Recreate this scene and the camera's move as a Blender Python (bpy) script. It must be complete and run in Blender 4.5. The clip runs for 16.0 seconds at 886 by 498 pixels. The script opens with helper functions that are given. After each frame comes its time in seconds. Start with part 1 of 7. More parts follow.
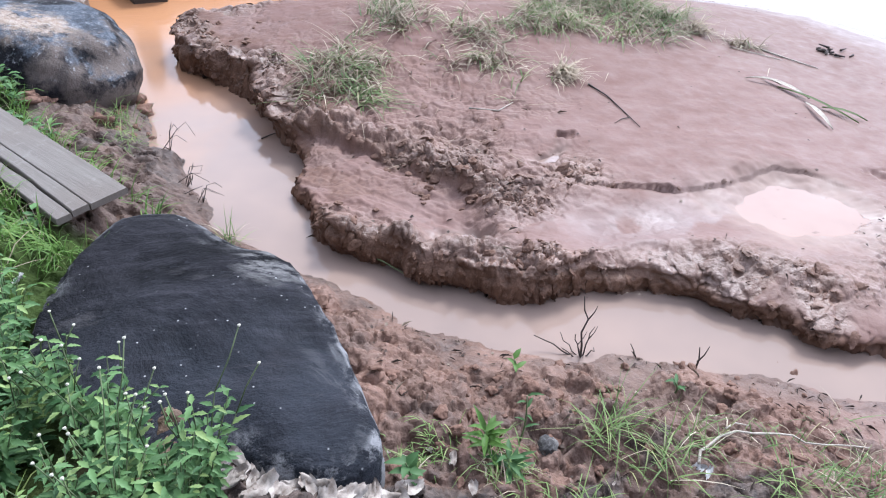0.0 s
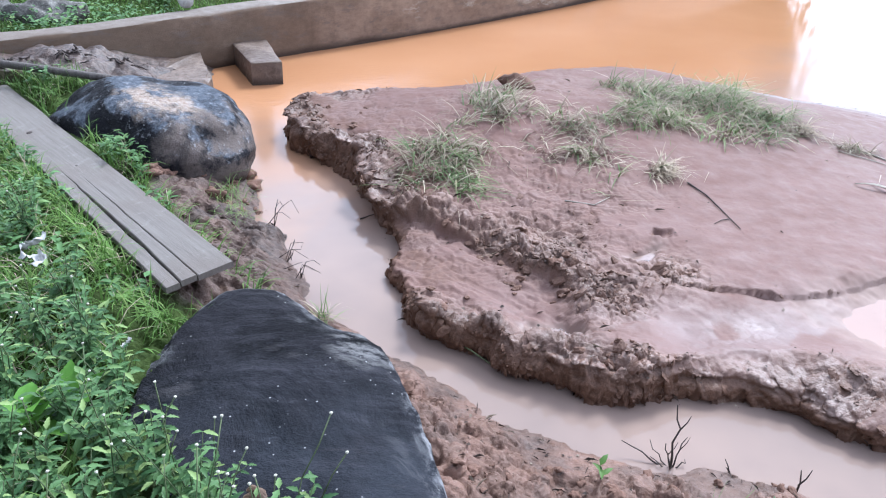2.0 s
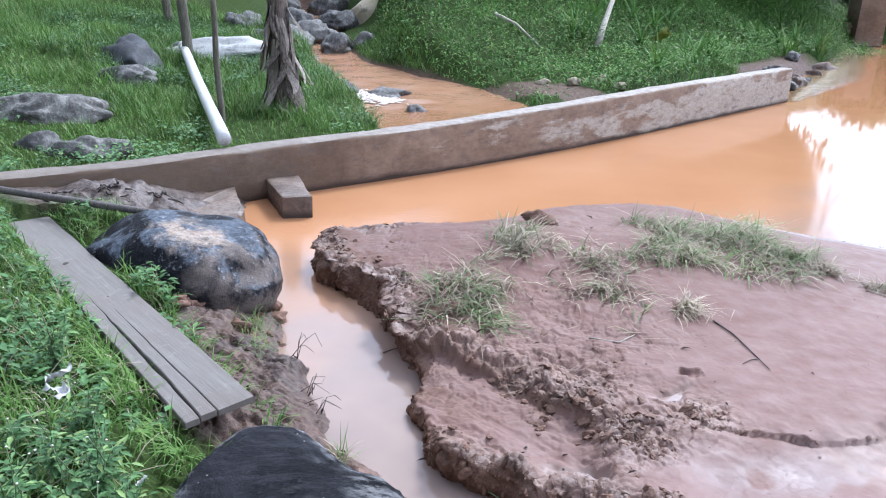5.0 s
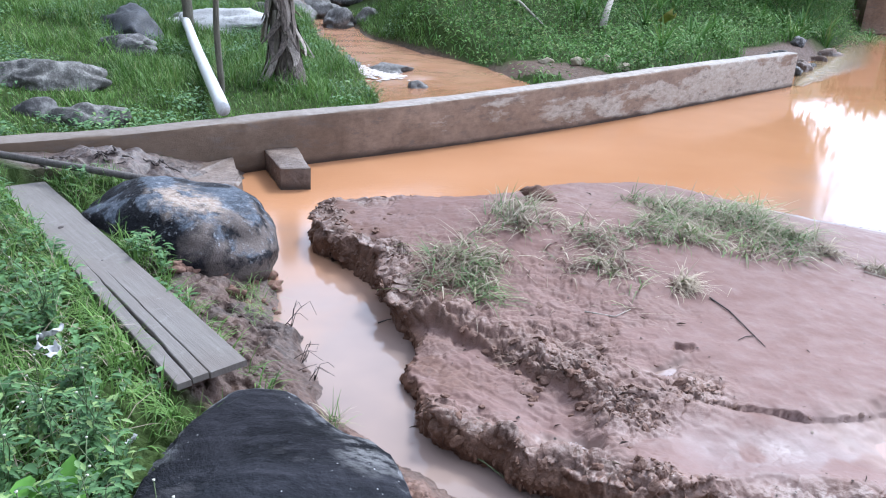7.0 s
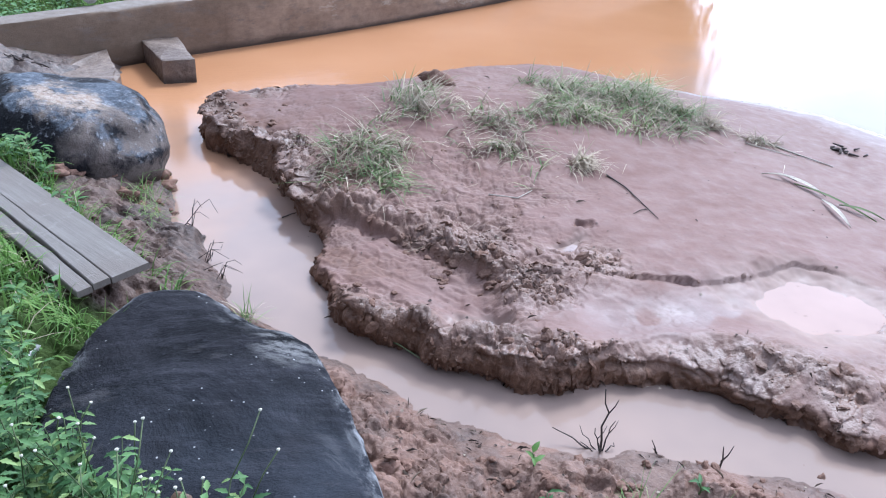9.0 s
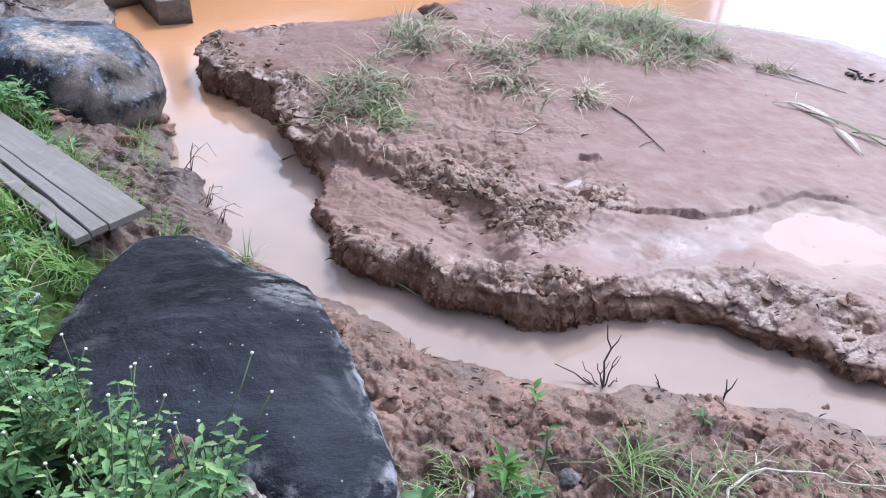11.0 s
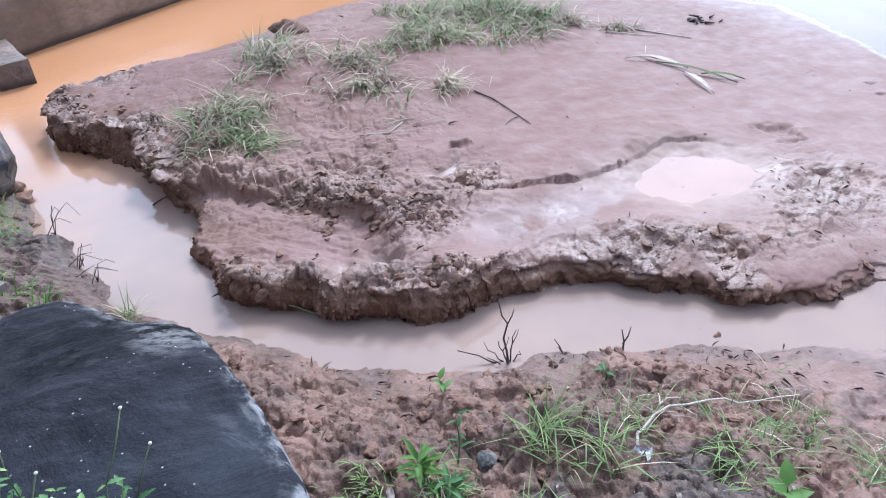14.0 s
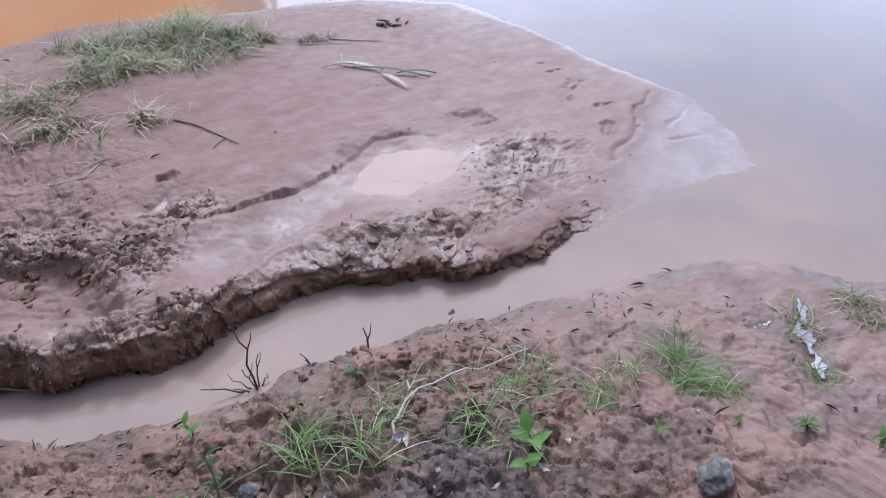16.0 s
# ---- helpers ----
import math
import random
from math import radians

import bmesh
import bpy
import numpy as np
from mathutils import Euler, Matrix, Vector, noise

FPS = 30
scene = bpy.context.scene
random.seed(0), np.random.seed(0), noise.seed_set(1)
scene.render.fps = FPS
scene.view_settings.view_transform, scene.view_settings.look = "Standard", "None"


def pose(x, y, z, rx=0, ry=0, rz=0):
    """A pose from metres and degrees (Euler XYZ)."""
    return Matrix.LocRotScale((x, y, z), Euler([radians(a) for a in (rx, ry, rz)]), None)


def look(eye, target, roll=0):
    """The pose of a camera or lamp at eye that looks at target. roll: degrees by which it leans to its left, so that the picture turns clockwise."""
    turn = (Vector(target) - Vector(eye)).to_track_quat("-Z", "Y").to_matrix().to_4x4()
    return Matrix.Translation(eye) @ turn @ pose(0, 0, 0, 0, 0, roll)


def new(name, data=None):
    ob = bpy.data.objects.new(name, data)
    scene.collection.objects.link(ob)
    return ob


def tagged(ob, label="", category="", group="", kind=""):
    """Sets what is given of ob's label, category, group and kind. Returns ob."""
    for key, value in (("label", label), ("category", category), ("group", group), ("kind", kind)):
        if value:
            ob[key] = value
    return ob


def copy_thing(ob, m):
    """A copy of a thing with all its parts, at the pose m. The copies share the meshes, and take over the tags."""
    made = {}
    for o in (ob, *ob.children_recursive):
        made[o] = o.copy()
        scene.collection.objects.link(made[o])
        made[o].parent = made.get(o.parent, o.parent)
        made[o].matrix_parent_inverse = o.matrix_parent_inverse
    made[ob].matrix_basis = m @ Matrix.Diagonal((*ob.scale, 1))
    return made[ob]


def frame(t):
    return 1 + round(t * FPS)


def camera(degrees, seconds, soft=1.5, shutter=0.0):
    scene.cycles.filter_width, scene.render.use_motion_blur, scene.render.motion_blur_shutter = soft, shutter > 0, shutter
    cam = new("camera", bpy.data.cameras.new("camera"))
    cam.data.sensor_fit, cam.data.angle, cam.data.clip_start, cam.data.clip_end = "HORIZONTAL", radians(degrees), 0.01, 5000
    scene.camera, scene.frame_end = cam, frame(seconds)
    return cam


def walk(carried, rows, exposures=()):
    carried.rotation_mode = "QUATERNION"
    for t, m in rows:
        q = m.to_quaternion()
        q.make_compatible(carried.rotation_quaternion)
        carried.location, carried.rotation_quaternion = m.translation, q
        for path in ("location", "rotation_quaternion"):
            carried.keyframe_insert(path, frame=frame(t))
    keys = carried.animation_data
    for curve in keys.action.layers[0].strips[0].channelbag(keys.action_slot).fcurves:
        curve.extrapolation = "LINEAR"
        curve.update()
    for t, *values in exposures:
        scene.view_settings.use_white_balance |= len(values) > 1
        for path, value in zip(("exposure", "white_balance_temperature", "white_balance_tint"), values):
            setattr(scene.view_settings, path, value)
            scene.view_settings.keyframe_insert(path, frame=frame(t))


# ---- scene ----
cam = camera(61.48, 16.0, 1.1)

PATH = [
    (0, (0.011, -0.023, 1.875), (0.2951, 1.5766, 0.7093), 1.87),
    (0.5, (0.009, -0.017, 1.895), (0.1913, 1.6329, 0.7798), 1.09),
    (1, (-0.014, -0.009, 1.908), (0.1455, 1.6781, 0.8462), 2.08),
    (1.5, (-0.024, -0.010, 1.913), (0.0696, 1.6907, 0.8641), 1.49),
    (2, (-0.018, -0.006, 1.924), (0.0480, 1.7272, 0.9275), 1.44),
    (2.5, (-0.013, -0.008, 1.922), (0.0511, 1.7494, 0.9690), 1.29),
    (3, (-0.008, -0.006, 1.926), (0.0528, 1.7682, 1.0064), 1.40),
    (3.5, (-0.011, -0.012, 1.939), (0.0469, 1.8025, 1.1000), 1.45),
    (4, (-0.009, -0.015, 1.940), (0.0317, 1.8141, 1.1330), 1.62),
    (4.5, (-0.018, -0.011, 1.951), (0.0162, 1.8414, 1.1966), 1.54),
    (4.7, (-0.016, -0.006, 1.964), (-0.0122, 1.8600, 1.2446), 1.05),
    (6.8, (-0.027, 0.010, 1.934), (-0.0321, 1.9064, 1.2995), 2.01),
    (7, (-0.000, 0.000, 1.900), (-0.0000, 1.8608, 1.1669), 2.46),
    (7.5, (-0.013, 0.037, 1.901), (0.0511, 1.8445, 1.0474), 4.47),
    (8, (-0.005, -0.030, 1.915), (0.0076, 1.8077, 1.1266), 3.46),
    (8.5, (-0.005, -0.029, 1.895), (0.1137, 1.7699, 1.0295), 3.64),
    (9, (-0.033, 0.000, 1.883), (0.2403, 1.7200, 0.8985), 3.29),
    (9.5, (-0.033, 0.008, 1.867), (0.2658, 1.6744, 0.8024), 2.85),
    (9.7, (-0.039, 0.022, 1.856), (0.2837, 1.6507, 0.7414), 4.27),
    (11.8, (0.048, 0.028, 1.871), (0.2113, 1.6768, 0.7509), -0.73),
    (12, (0.039, 0.031, 1.886), (0.1897, 1.7203, 0.8265), -1.06),
    (12.5, (0.060, 0.012, 1.887), (0.1961, 1.7561, 0.9176), -2.19),
    (13, (0.073, 0.017, 1.873), (0.2387, 1.7509, 0.8905), -3.27),
    (13.5, (0.110, 0.005, 1.844), (0.3700, 1.6778, 0.7797), -4.97),
    (14, (0.146, -0.001, 1.830), (0.5965, 1.5960, 0.7128), -5.93),
    (14.5, (0.178, -0.006, 1.809), (0.8398, 1.4841, 0.6503), -6.17),
    (15, (0.190, -0.015, 1.797), (1.0176, 1.3793, 0.6264), -5.50),
    (15.5, (0.206, -0.030, 1.796), (1.0924, 1.3347, 0.6332), -5.14),
    (16, (0.229, -0.054, 1.794), (1.2524, 1.2385, 0.6618), -5.02),
]
walk(cam, [(t, look(eye, target, roll)) for t, eye, target, roll in PATH],
     [(0, 0.60, 5720, 9), (2, 0.64, 5480, 7.5), (8, 0.60, 5420, 7.5), (9.5, 0.50, 5250, 8), (12.5, 0.80, 5680, 9), (14, 0.58, 5320, 8), (15, 0.50, 5320, 9), (15.5, 0.36, 5400, 10), (16, 0.08, 5500, 12)])

# ---------------------------------------------------------------- sky and sun
SUN_TURN, SUN_HEIGHT = radians(36), radians(50)      # to the right of +y, above the horizon
SUN_WAY = (math.sin(SUN_TURN) * math.cos(SUN_HEIGHT), math.cos(SUN_TURN) * math.cos(SUN_HEIGHT), math.sin(SUN_HEIGHT))


def build_sky():
    w = bpy.data.worlds.new("sky")
    scene.world = w
    w.use_nodes = True
    nt = w.node_tree
    nt.nodes.clear()
    out = nt.nodes.new("ShaderNodeOutputWorld")
    bg = nt.nodes.new("ShaderNodeBackground")
    sky = nt.nodes.new("ShaderNodeTexSky")
    sky.sky_type = "NISHITA"
    sky.sun_disc = False
    sky.sun_elevation = SUN_HEIGHT
    sky.sun_rotation = SUN_TURN
    sky.dust_density = 4.0
    coord = nt.nodes.new("ShaderNodeTexCoord")
    cloud = nt.nodes.new("ShaderNodeTexNoise")
    cloud.inputs["Scale"].default_value = 1.7
    cloud.inputs["Detail"].default_value = 4.0
    cover = nt.nodes.new("ShaderNodeMapRange")       # thick and thin cloud
    for key, value in zip(("From Min", "From Max", "To Min", "To Max"), (0.34, 0.66, 0.60, 1.0)):
        cover.inputs[key].default_value = value
    toward = nt.nodes.new("ShaderNodeVectorMath")    # brighter towards the horizon beyond the pond, dimmed behind the camera to shade faces
    toward.operation = "DOT_PRODUCT"
    toward.inputs[1].default_value = (0.646, 0.717, 0.262)
    glow = nt.nodes.new("ShaderNodeMapRange")
    glow.interpolation_type = "SMOOTHSTEP"
    for key, value in zip(("From Min", "From Max", "To Min", "To Max"), (-0.5, 1.0, 0.42, 1.8)):
        glow.inputs[key].default_value = value
    height = nt.nodes.new("ShaderNodeSeparateXYZ")   # brighter towards the horizon
    haze = nt.nodes.new("ShaderNodeMapRange")
    haze.interpolation_type = "SMOOTHSTEP"
    for key, value in zip(("From Min", "From Max", "To Min", "To Max"), (0.12, 0.62, 1.35, 1.05)):
        haze.inputs[key].default_value = value
    both = nt.nodes.new("ShaderNodeMath")
    both.operation = "MULTIPLY"
    nt.links.new(coord.outputs["Generated"], height.inputs["Vector"])
    nt.links.new(height.outputs["Z"], haze.inputs["Value"])
    nt.links.new(haze.outputs["Result"], both.inputs[0])
    nt.links.new(glow.outputs["Result"], both.inputs[1])
    white = nt.nodes.new("ShaderNodeMix")
    white.data_type = "RGBA"
    white.blend_type = "MULTIPLY"
    white.inputs["Factor"].default_value = 1.0
    white.inputs["A"].default_value = (11.1, 11.3, 12.9, 1.0)
    mix = nt.nodes.new("ShaderNodeMix")
    mix.data_type = "RGBA"
    nt.links.new(coord.outputs["Generated"], cloud.inputs["Vector"])
    nt.links.new(coord.outputs["Generated"], toward.inputs[0])
    nt.links.new(toward.outputs["Value"], glow.inputs["Value"])
    nt.links.new(both.outputs[0], white.inputs["B"])
    nt.links.new(cloud.outputs["Fac"], cover.inputs["Value"])
    nt.links.new(cover.outputs["Result"], mix.inputs["Factor"])
    nt.links.new(sky.outputs["Color"], mix.inputs["A"])
    nt.links.new(white.outputs["Result"], mix.inputs["B"])
    nt.links.new(mix.outputs["Result"], bg.inputs["Color"])
    bg.inputs["Strength"].default_value = 0.115
    nt.links.new(bg.outputs["Background"], out.inputs["Surface"])
    sun = bpy.data.lights.new("sun", "SUN")
    sun.energy = 3.3
    sun.angle = radians(14)
    sun.color = (1.0, 0.97, 0.93)
    ob = new("sun", sun)
    ob.matrix_world = look(tuple(30 * v for v in SUN_WAY), (0, 0, 0))


build_sky()
scene.view_settings.exposure = 0.0

# ---------------------------------------------------------------- materials
class Mat:
    """A node material; its methods add nodes and return their output sockets."""

    def __init__(self, name):
        self.m = bpy.data.materials.new(name)
        self.m.use_nodes = True
        self.t = self.m.node_tree
        self.b = self.t.nodes["Principled BSDF"]
        self.co = self.t.nodes.new("ShaderNodeTexCoord").outputs["Object"]
        self.geo = self.t.nodes.new("ShaderNodeNewGeometry")

    def put(self, value, sock):
        if isinstance(value, bpy.types.NodeSocket):
            self.t.links.new(value, sock)
        elif isinstance(value, tuple) and len(value) == 3:
            sock.default_value = (*value, 1.0)
        else:
            sock.default_value = value

    def noise(self, scale, detail=3.0, rough=0.55, stretch=None, co=None, dist=0.0):
        n = self.t.nodes.new("ShaderNodeTexNoise")
        n.inputs["Scale"].default_value = scale
        n.inputs["Detail"].default_value = detail
        n.inputs["Roughness"].default_value = rough
        n.inputs["Distortion"].default_value = dist
        self.t.links.new(self.scaled(stretch, co), n.inputs["Vector"])
        return n.outputs["Fac"]

    def scaled(self, stretch, co=None):
        co = co or self.co
        if not stretch:
            return co
        m = self.t.nodes.new("ShaderNodeMapping")
        m.inputs["Scale"].default_value = stretch
        self.t.links.new(co, m.inputs["Vector"])
        return m.outputs["Vector"]

    def turned(self, degrees):
        m = self.t.nodes.new("ShaderNodeMapping")
        m.inputs["Rotation"].default_value = (0, 0, radians(degrees))
        self.t.links.new(self.co, m.inputs["Vector"])
        return m.outputs["Vector"]

    def cells(self, scale, feature="F1", stretch=None, wobble=0.0):
        n = self.t.nodes.new("ShaderNodeTexVoronoi")
        n.feature = feature
        n.inputs["Scale"].default_value = scale
        co = self.scaled(stretch)
        if wobble:
            w = self.t.nodes.new("ShaderNodeTexNoise")
            w.inputs["Scale"].default_value = scale * 0.6
            self.t.links.new(self.co, w.inputs["Vector"])
            mul = self.t.nodes.new("ShaderNodeVectorMath")
            mul.operation = "MULTIPLY_ADD"
            mul.inputs[1].default_value = (wobble, wobble, wobble)
            self.t.links.new(w.outputs["Color"], mul.inputs[0])
            self.t.links.new(co, mul.inputs[2])
            co = mul.outputs["Vector"]
        self.t.links.new(co, n.inputs["Vector"])
        return n.outputs["Distance"]

    def range(self, v, a, b, c=0.0, d=1.0):
        n = self.t.nodes.new("ShaderNodeMapRange")
        for key, val in zip(("From Min", "From Max", "To Min", "To Max"), (a, b, c, d)):
            n.inputs[key].default_value = val
        self.put(v, n.inputs["Value"])
        return n.outputs["Result"]

    def mix(self, f, a, b, blend="MIX"):
        n = self.t.nodes.new("ShaderNodeMix")
        n.data_type = "RGBA"
        n.blend_type = blend
        self.put(f, n.inputs["Factor"])
        self.put(a, n.inputs["A"])
        self.put(b, n.inputs["B"])
        return n.outputs["Result"]

    def math(self, op, a, b=0.0):
        n = self.t.nodes.new("ShaderNodeMath")
        n.operation = op
        self.put(a, n.inputs[0])
        self.put(b, n.inputs[1])
        return n.outputs[0]

    def attr(self, name):
        n = self.t.nodes.new("ShaderNodeAttribute")
        n.attribute_name = name
        s = self.t.nodes.new("ShaderNodeSeparateColor")
        self.t.links.new(n.outputs["Color"], s.inputs["Color"])
        return s.outputs["Red"], s.outputs["Green"], s.outputs["Blue"]

    def island(self):
        return self.geo.outputs["Random Per Island"]

    def object_random(self):
        return self.t.nodes.new("ShaderNodeObjectInfo").outputs["Random"]

    def up(self):
        s = self.t.nodes.new("ShaderNodeSeparateXYZ")
        self.t.links.new(self.geo.outputs["Normal"], s.inputs["Vector"])
        return s.outputs["Z"]

    def axis(self, n):
        s = self.t.nodes.new("ShaderNodeSeparateXYZ")
        self.t.links.new(self.co, s.inputs["Vector"])
        return s.outputs[n]

    def bump(self, height, strength=0.5, distance=0.01, after=None):
        n = self.t.nodes.new("ShaderNodeBump")
        n.inputs["Distance"].default_value = distance
        self.put(strength, n.inputs["Strength"])
        self.put(height, n.inputs["Height"])
        if after:
            self.t.links.new(after, n.inputs["Normal"])
        self.t.links.new(n.outputs["Normal"], self.b.inputs["Normal"])
        return n.outputs["Normal"]

    def done(self, color, rough=0.6, metal=0.0, spec=0.5):
        self.put(color, self.b.inputs["Base Color"])
        self.put(rough, self.b.inputs["Roughness"])
        self.put(metal, self.b.inputs["Metallic"])
        self.put(spec, self.b.inputs["Specular IOR Level"])
        return self.m


def mat_soil():
    m = Mat("soil")
    silt, wet, humus = m.attr("soil")
    grassy, clay_shade, pool = m.attr("cover")
    broad = m.noise(1.7, 4)
    patch = m.noise(6.5, 5, 0.6)
    fine = m.noise(28, 4, 0.55)
    crumb = m.noise(85, 3, 0.55)
    grain = m.noise(300, 3, 0.7)
    bits = m.range(m.noise(40, 4, 0.6, stretch=(1, 1.7, 1)), 0.63, 0.70, 0, 0.8)
    mud = m.mix(m.range(broad, 0.3, 0.7), (0.126, 0.068, 0.047), (0.205, 0.122, 0.090))
    mud = m.mix(m.math("MULTIPLY", m.range(patch, 0.38, 0.60, 0, 0.6), m.range(m.axis(0), 1.1, 0.5, 0.3, 1.0)), mud, (0.070, 0.040, 0.028))
    mud = m.mix(m.math("MULTIPLY", m.range(m.noise(9, 4, 0.6), 0.45, 0.6, 0, 0.25), m.math("MULTIPLY", m.range(m.axis(0), 0.5, 1.3, 0.2, 1.0), m.range(m.axis(1), 1.55, 1.85, 0.15, 1.0))), mud, (0.260, 0.205, 0.182))
    mud = m.mix(bits, mud, (0.045, 0.027, 0.020))
    # raised crumbs paler, a highlight put into the colour
    mud = m.mix(m.range(crumb, 0.60, 0.72, 0, 0.35), mud, (0.30, 0.215, 0.18))
    smooth = m.mix(m.range(m.noise(3.1, 5, 0.6, stretch=(1, 2.2, 1)), 0.3, 0.7), (0.149, 0.084, 0.069), (0.194, 0.124, 0.108))
    smooth = m.mix(m.range(m.noise(60, 5, 0.75), 0.5, 0.8, 0, 0.5), smooth, (0.13, 0.069, 0.056))
    smooth = m.mix(m.range(grain, 0.45, 0.8, 0, 0.35), smooth, (0.105, 0.062, 0.052))
    crest = m.math("ADD", m.axis(1), m.range(broad, 0.3, 0.7, -0.5, 0.5))
    smooth = m.mix(m.range(crest, 3.2, 4.4, 0, 0.5), smooth, (0.112, 0.057, 0.044))
    # wet silt turns paler and greyer: the sky's sheen put into its colour
    smooth = m.mix(m.math("MULTIPLY", m.range(wet, 0.30, 0.62, 0, 0.75), m.range(silt, 0.6, 0.95)), smooth, m.mix(m.range(patch, 0.35, 0.6), (0.158, 0.132, 0.127), (0.218, 0.190, 0.186)))
    col = m.mix(silt, mud, smooth)
    # brown earth, dark enough to hold the cut bank's shade as well
    col = m.mix(clay_shade, col, m.mix(m.range(fine, 0.35, 0.65), (0.062, 0.030, 0.017), (0.135, 0.074, 0.047)))
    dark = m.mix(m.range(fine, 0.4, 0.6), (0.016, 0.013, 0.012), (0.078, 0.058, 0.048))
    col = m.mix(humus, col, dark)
    col = m.mix(grassy, col, m.mix(fine, (0.018, 0.028, 0.009), (0.050, 0.074, 0.020)))
    col = m.mix(pool, col, m.mix(m.range(patch, 0.35, 0.65), (0.215, 0.150, 0.125), (0.250, 0.180, 0.150)))
    rough = m.range(wet, 0, 0.9, 0.78, 0.32)
    rough = m.math("ADD", rough, m.range(m.noise(11, 4, 0.6), 0.3, 0.7, -0.12, 0.12))
    h = m.math("ADD", m.math("MULTIPLY", fine, 0.9), m.math("ADD", m.math("MULTIPLY", crumb, 0.28), m.math("MULTIPLY", grain, 0.03)))
    lift = m.math("ADD", m.range(silt, 0, 1, 0.62, 0.10), m.math("MULTIPLY", silt, m.range(wet, 0.42, 0.65, 0, 0.10)))
    m.bump(h, m.math("MULTIPLY", lift, m.range(pool, 0, 0.7, 1.0, 0.0)), 0.022)
    gloss = m.math("MULTIPLY", m.range(wet, 0.15, 0.7, 0.2, 0.55), m.math("MULTIPLY", m.range(clay_shade, 0, 1, 1.0, 0.35), m.range(grassy, 0, 1, 1.0, 0.1)))
    return m.done(col, rough, 0.0, gloss)


def mat_water(name, deep, shallow, ripple, rough=0.03):
    m = Mat(name)
    n = m.noise(0.8, 3)
    col = m.mix(m.range(n, 0.3, 0.7), deep, shallow)
    waves = m.noise(5.5, 3, 0.5, stretch=(1.0, 2.6, 1), dist=0.6)
    m.bump(waves, ripple, 0.02)
    m.b.inputs["IOR"].default_value = 1.33
    return m.done(col, rough, 0.0, 0.8)


def mat_shallow(name, deep, shallow, rough=0.03, spec=0.95):
    """Silty water that thins out to nothing at its rim."""
    m = Mat(name)
    depth = m.attr("depth")[0]
    col = m.mix(m.range(m.noise(3, 3), 0.3, 0.7), deep, shallow)
    m.bump(m.noise(5.5, 3, 0.5), 0.01, 0.02)
    m.b.inputs["IOR"].default_value = 1.33
    m.done(col, rough, 0.0, spec)
    clear = m.t.nodes.new("ShaderNodeBsdfTransparent")
    both = m.t.nodes.new("ShaderNodeMixShader")
    m.put(m.range(m.math("ADD", depth, m.range(m.noise(8, 5, 0.62, stretch=(1, 1.5, 1)), 0.3, 0.7, -0.42, 0.55)), 0.2, 0.75), both.inputs["Fac"])
    m.t.links.new(clear.outputs["BSDF"], both.inputs[1])
    m.t.links.new(m.b.outputs["BSDF"], both.inputs[2])
    m.t.links.new(both.outputs["Shader"], m.t.nodes["Material Output"].inputs["Surface"])
    return m.m


def mat_pond():
    """Orange silt carried along the wall, greyer still water in the channel and the open pond, its grey partly the
    sky's reflection.
    """
    m = Mat("muddy_pond_water")
    x, y = m.axis(0), m.axis(1)
    n = m.range(m.noise(0.9, 4, 0.5, dist=0.5), 0.3, 0.7, -0.6, 0.6)
    up = m.range(m.math("ADD", y, n), 3.4, 5.6)
    left = m.range(m.math("ADD", m.math("SUBTRACT", y, m.math("MULTIPLY", x, 0.9)), n), 1.9, 4.4)
    plume = m.math("MULTIPLY", up, left)
    grey = m.mix(m.range(m.noise(1.6, 3), 0.3, 0.7), (0.195, 0.147, 0.125), (0.250, 0.182, 0.148))
    # greyer to the right, with the bluish sky's reflection in the base colour
    grey = m.mix(m.range(m.math("ADD", x, n), 2.6, 4.4), grey, (0.150, 0.124, 0.122))
    orange = m.mix(m.range(m.noise(0.7, 3), 0.3, 0.7), (0.315, 0.155, 0.074), (0.355, 0.182, 0.092))
    waves = m.noise(9, 3, 0.5, stretch=(1.0, 2.2, 1), dist=0.8)
    dx, dy = m.math("ADD", x, 0.55), m.math("SUBTRACT", y, 5.9)      # it runs where the channel leaves the pond
    stir = m.range(m.math("ADD", m.math("MULTIPLY", m.math("MULTIPLY", dx, dx), 0.5), m.math("MULTIPLY", dy, dy)), 0.9, 0.05, 0.012, 0.22)
    m.bump(waves, stir, 0.02)
    m.b.inputs["IOR"].default_value = 1.33
    return m.done(m.mix(plume, grey, orange), m.math("ADD", 0.03, m.math("MULTIPLY", plume, m.range(x, 4.8, 3.0, 0.0, 0.11))), 0.0, m.range(plume, 0.3, 1, 0.34, 0.2))


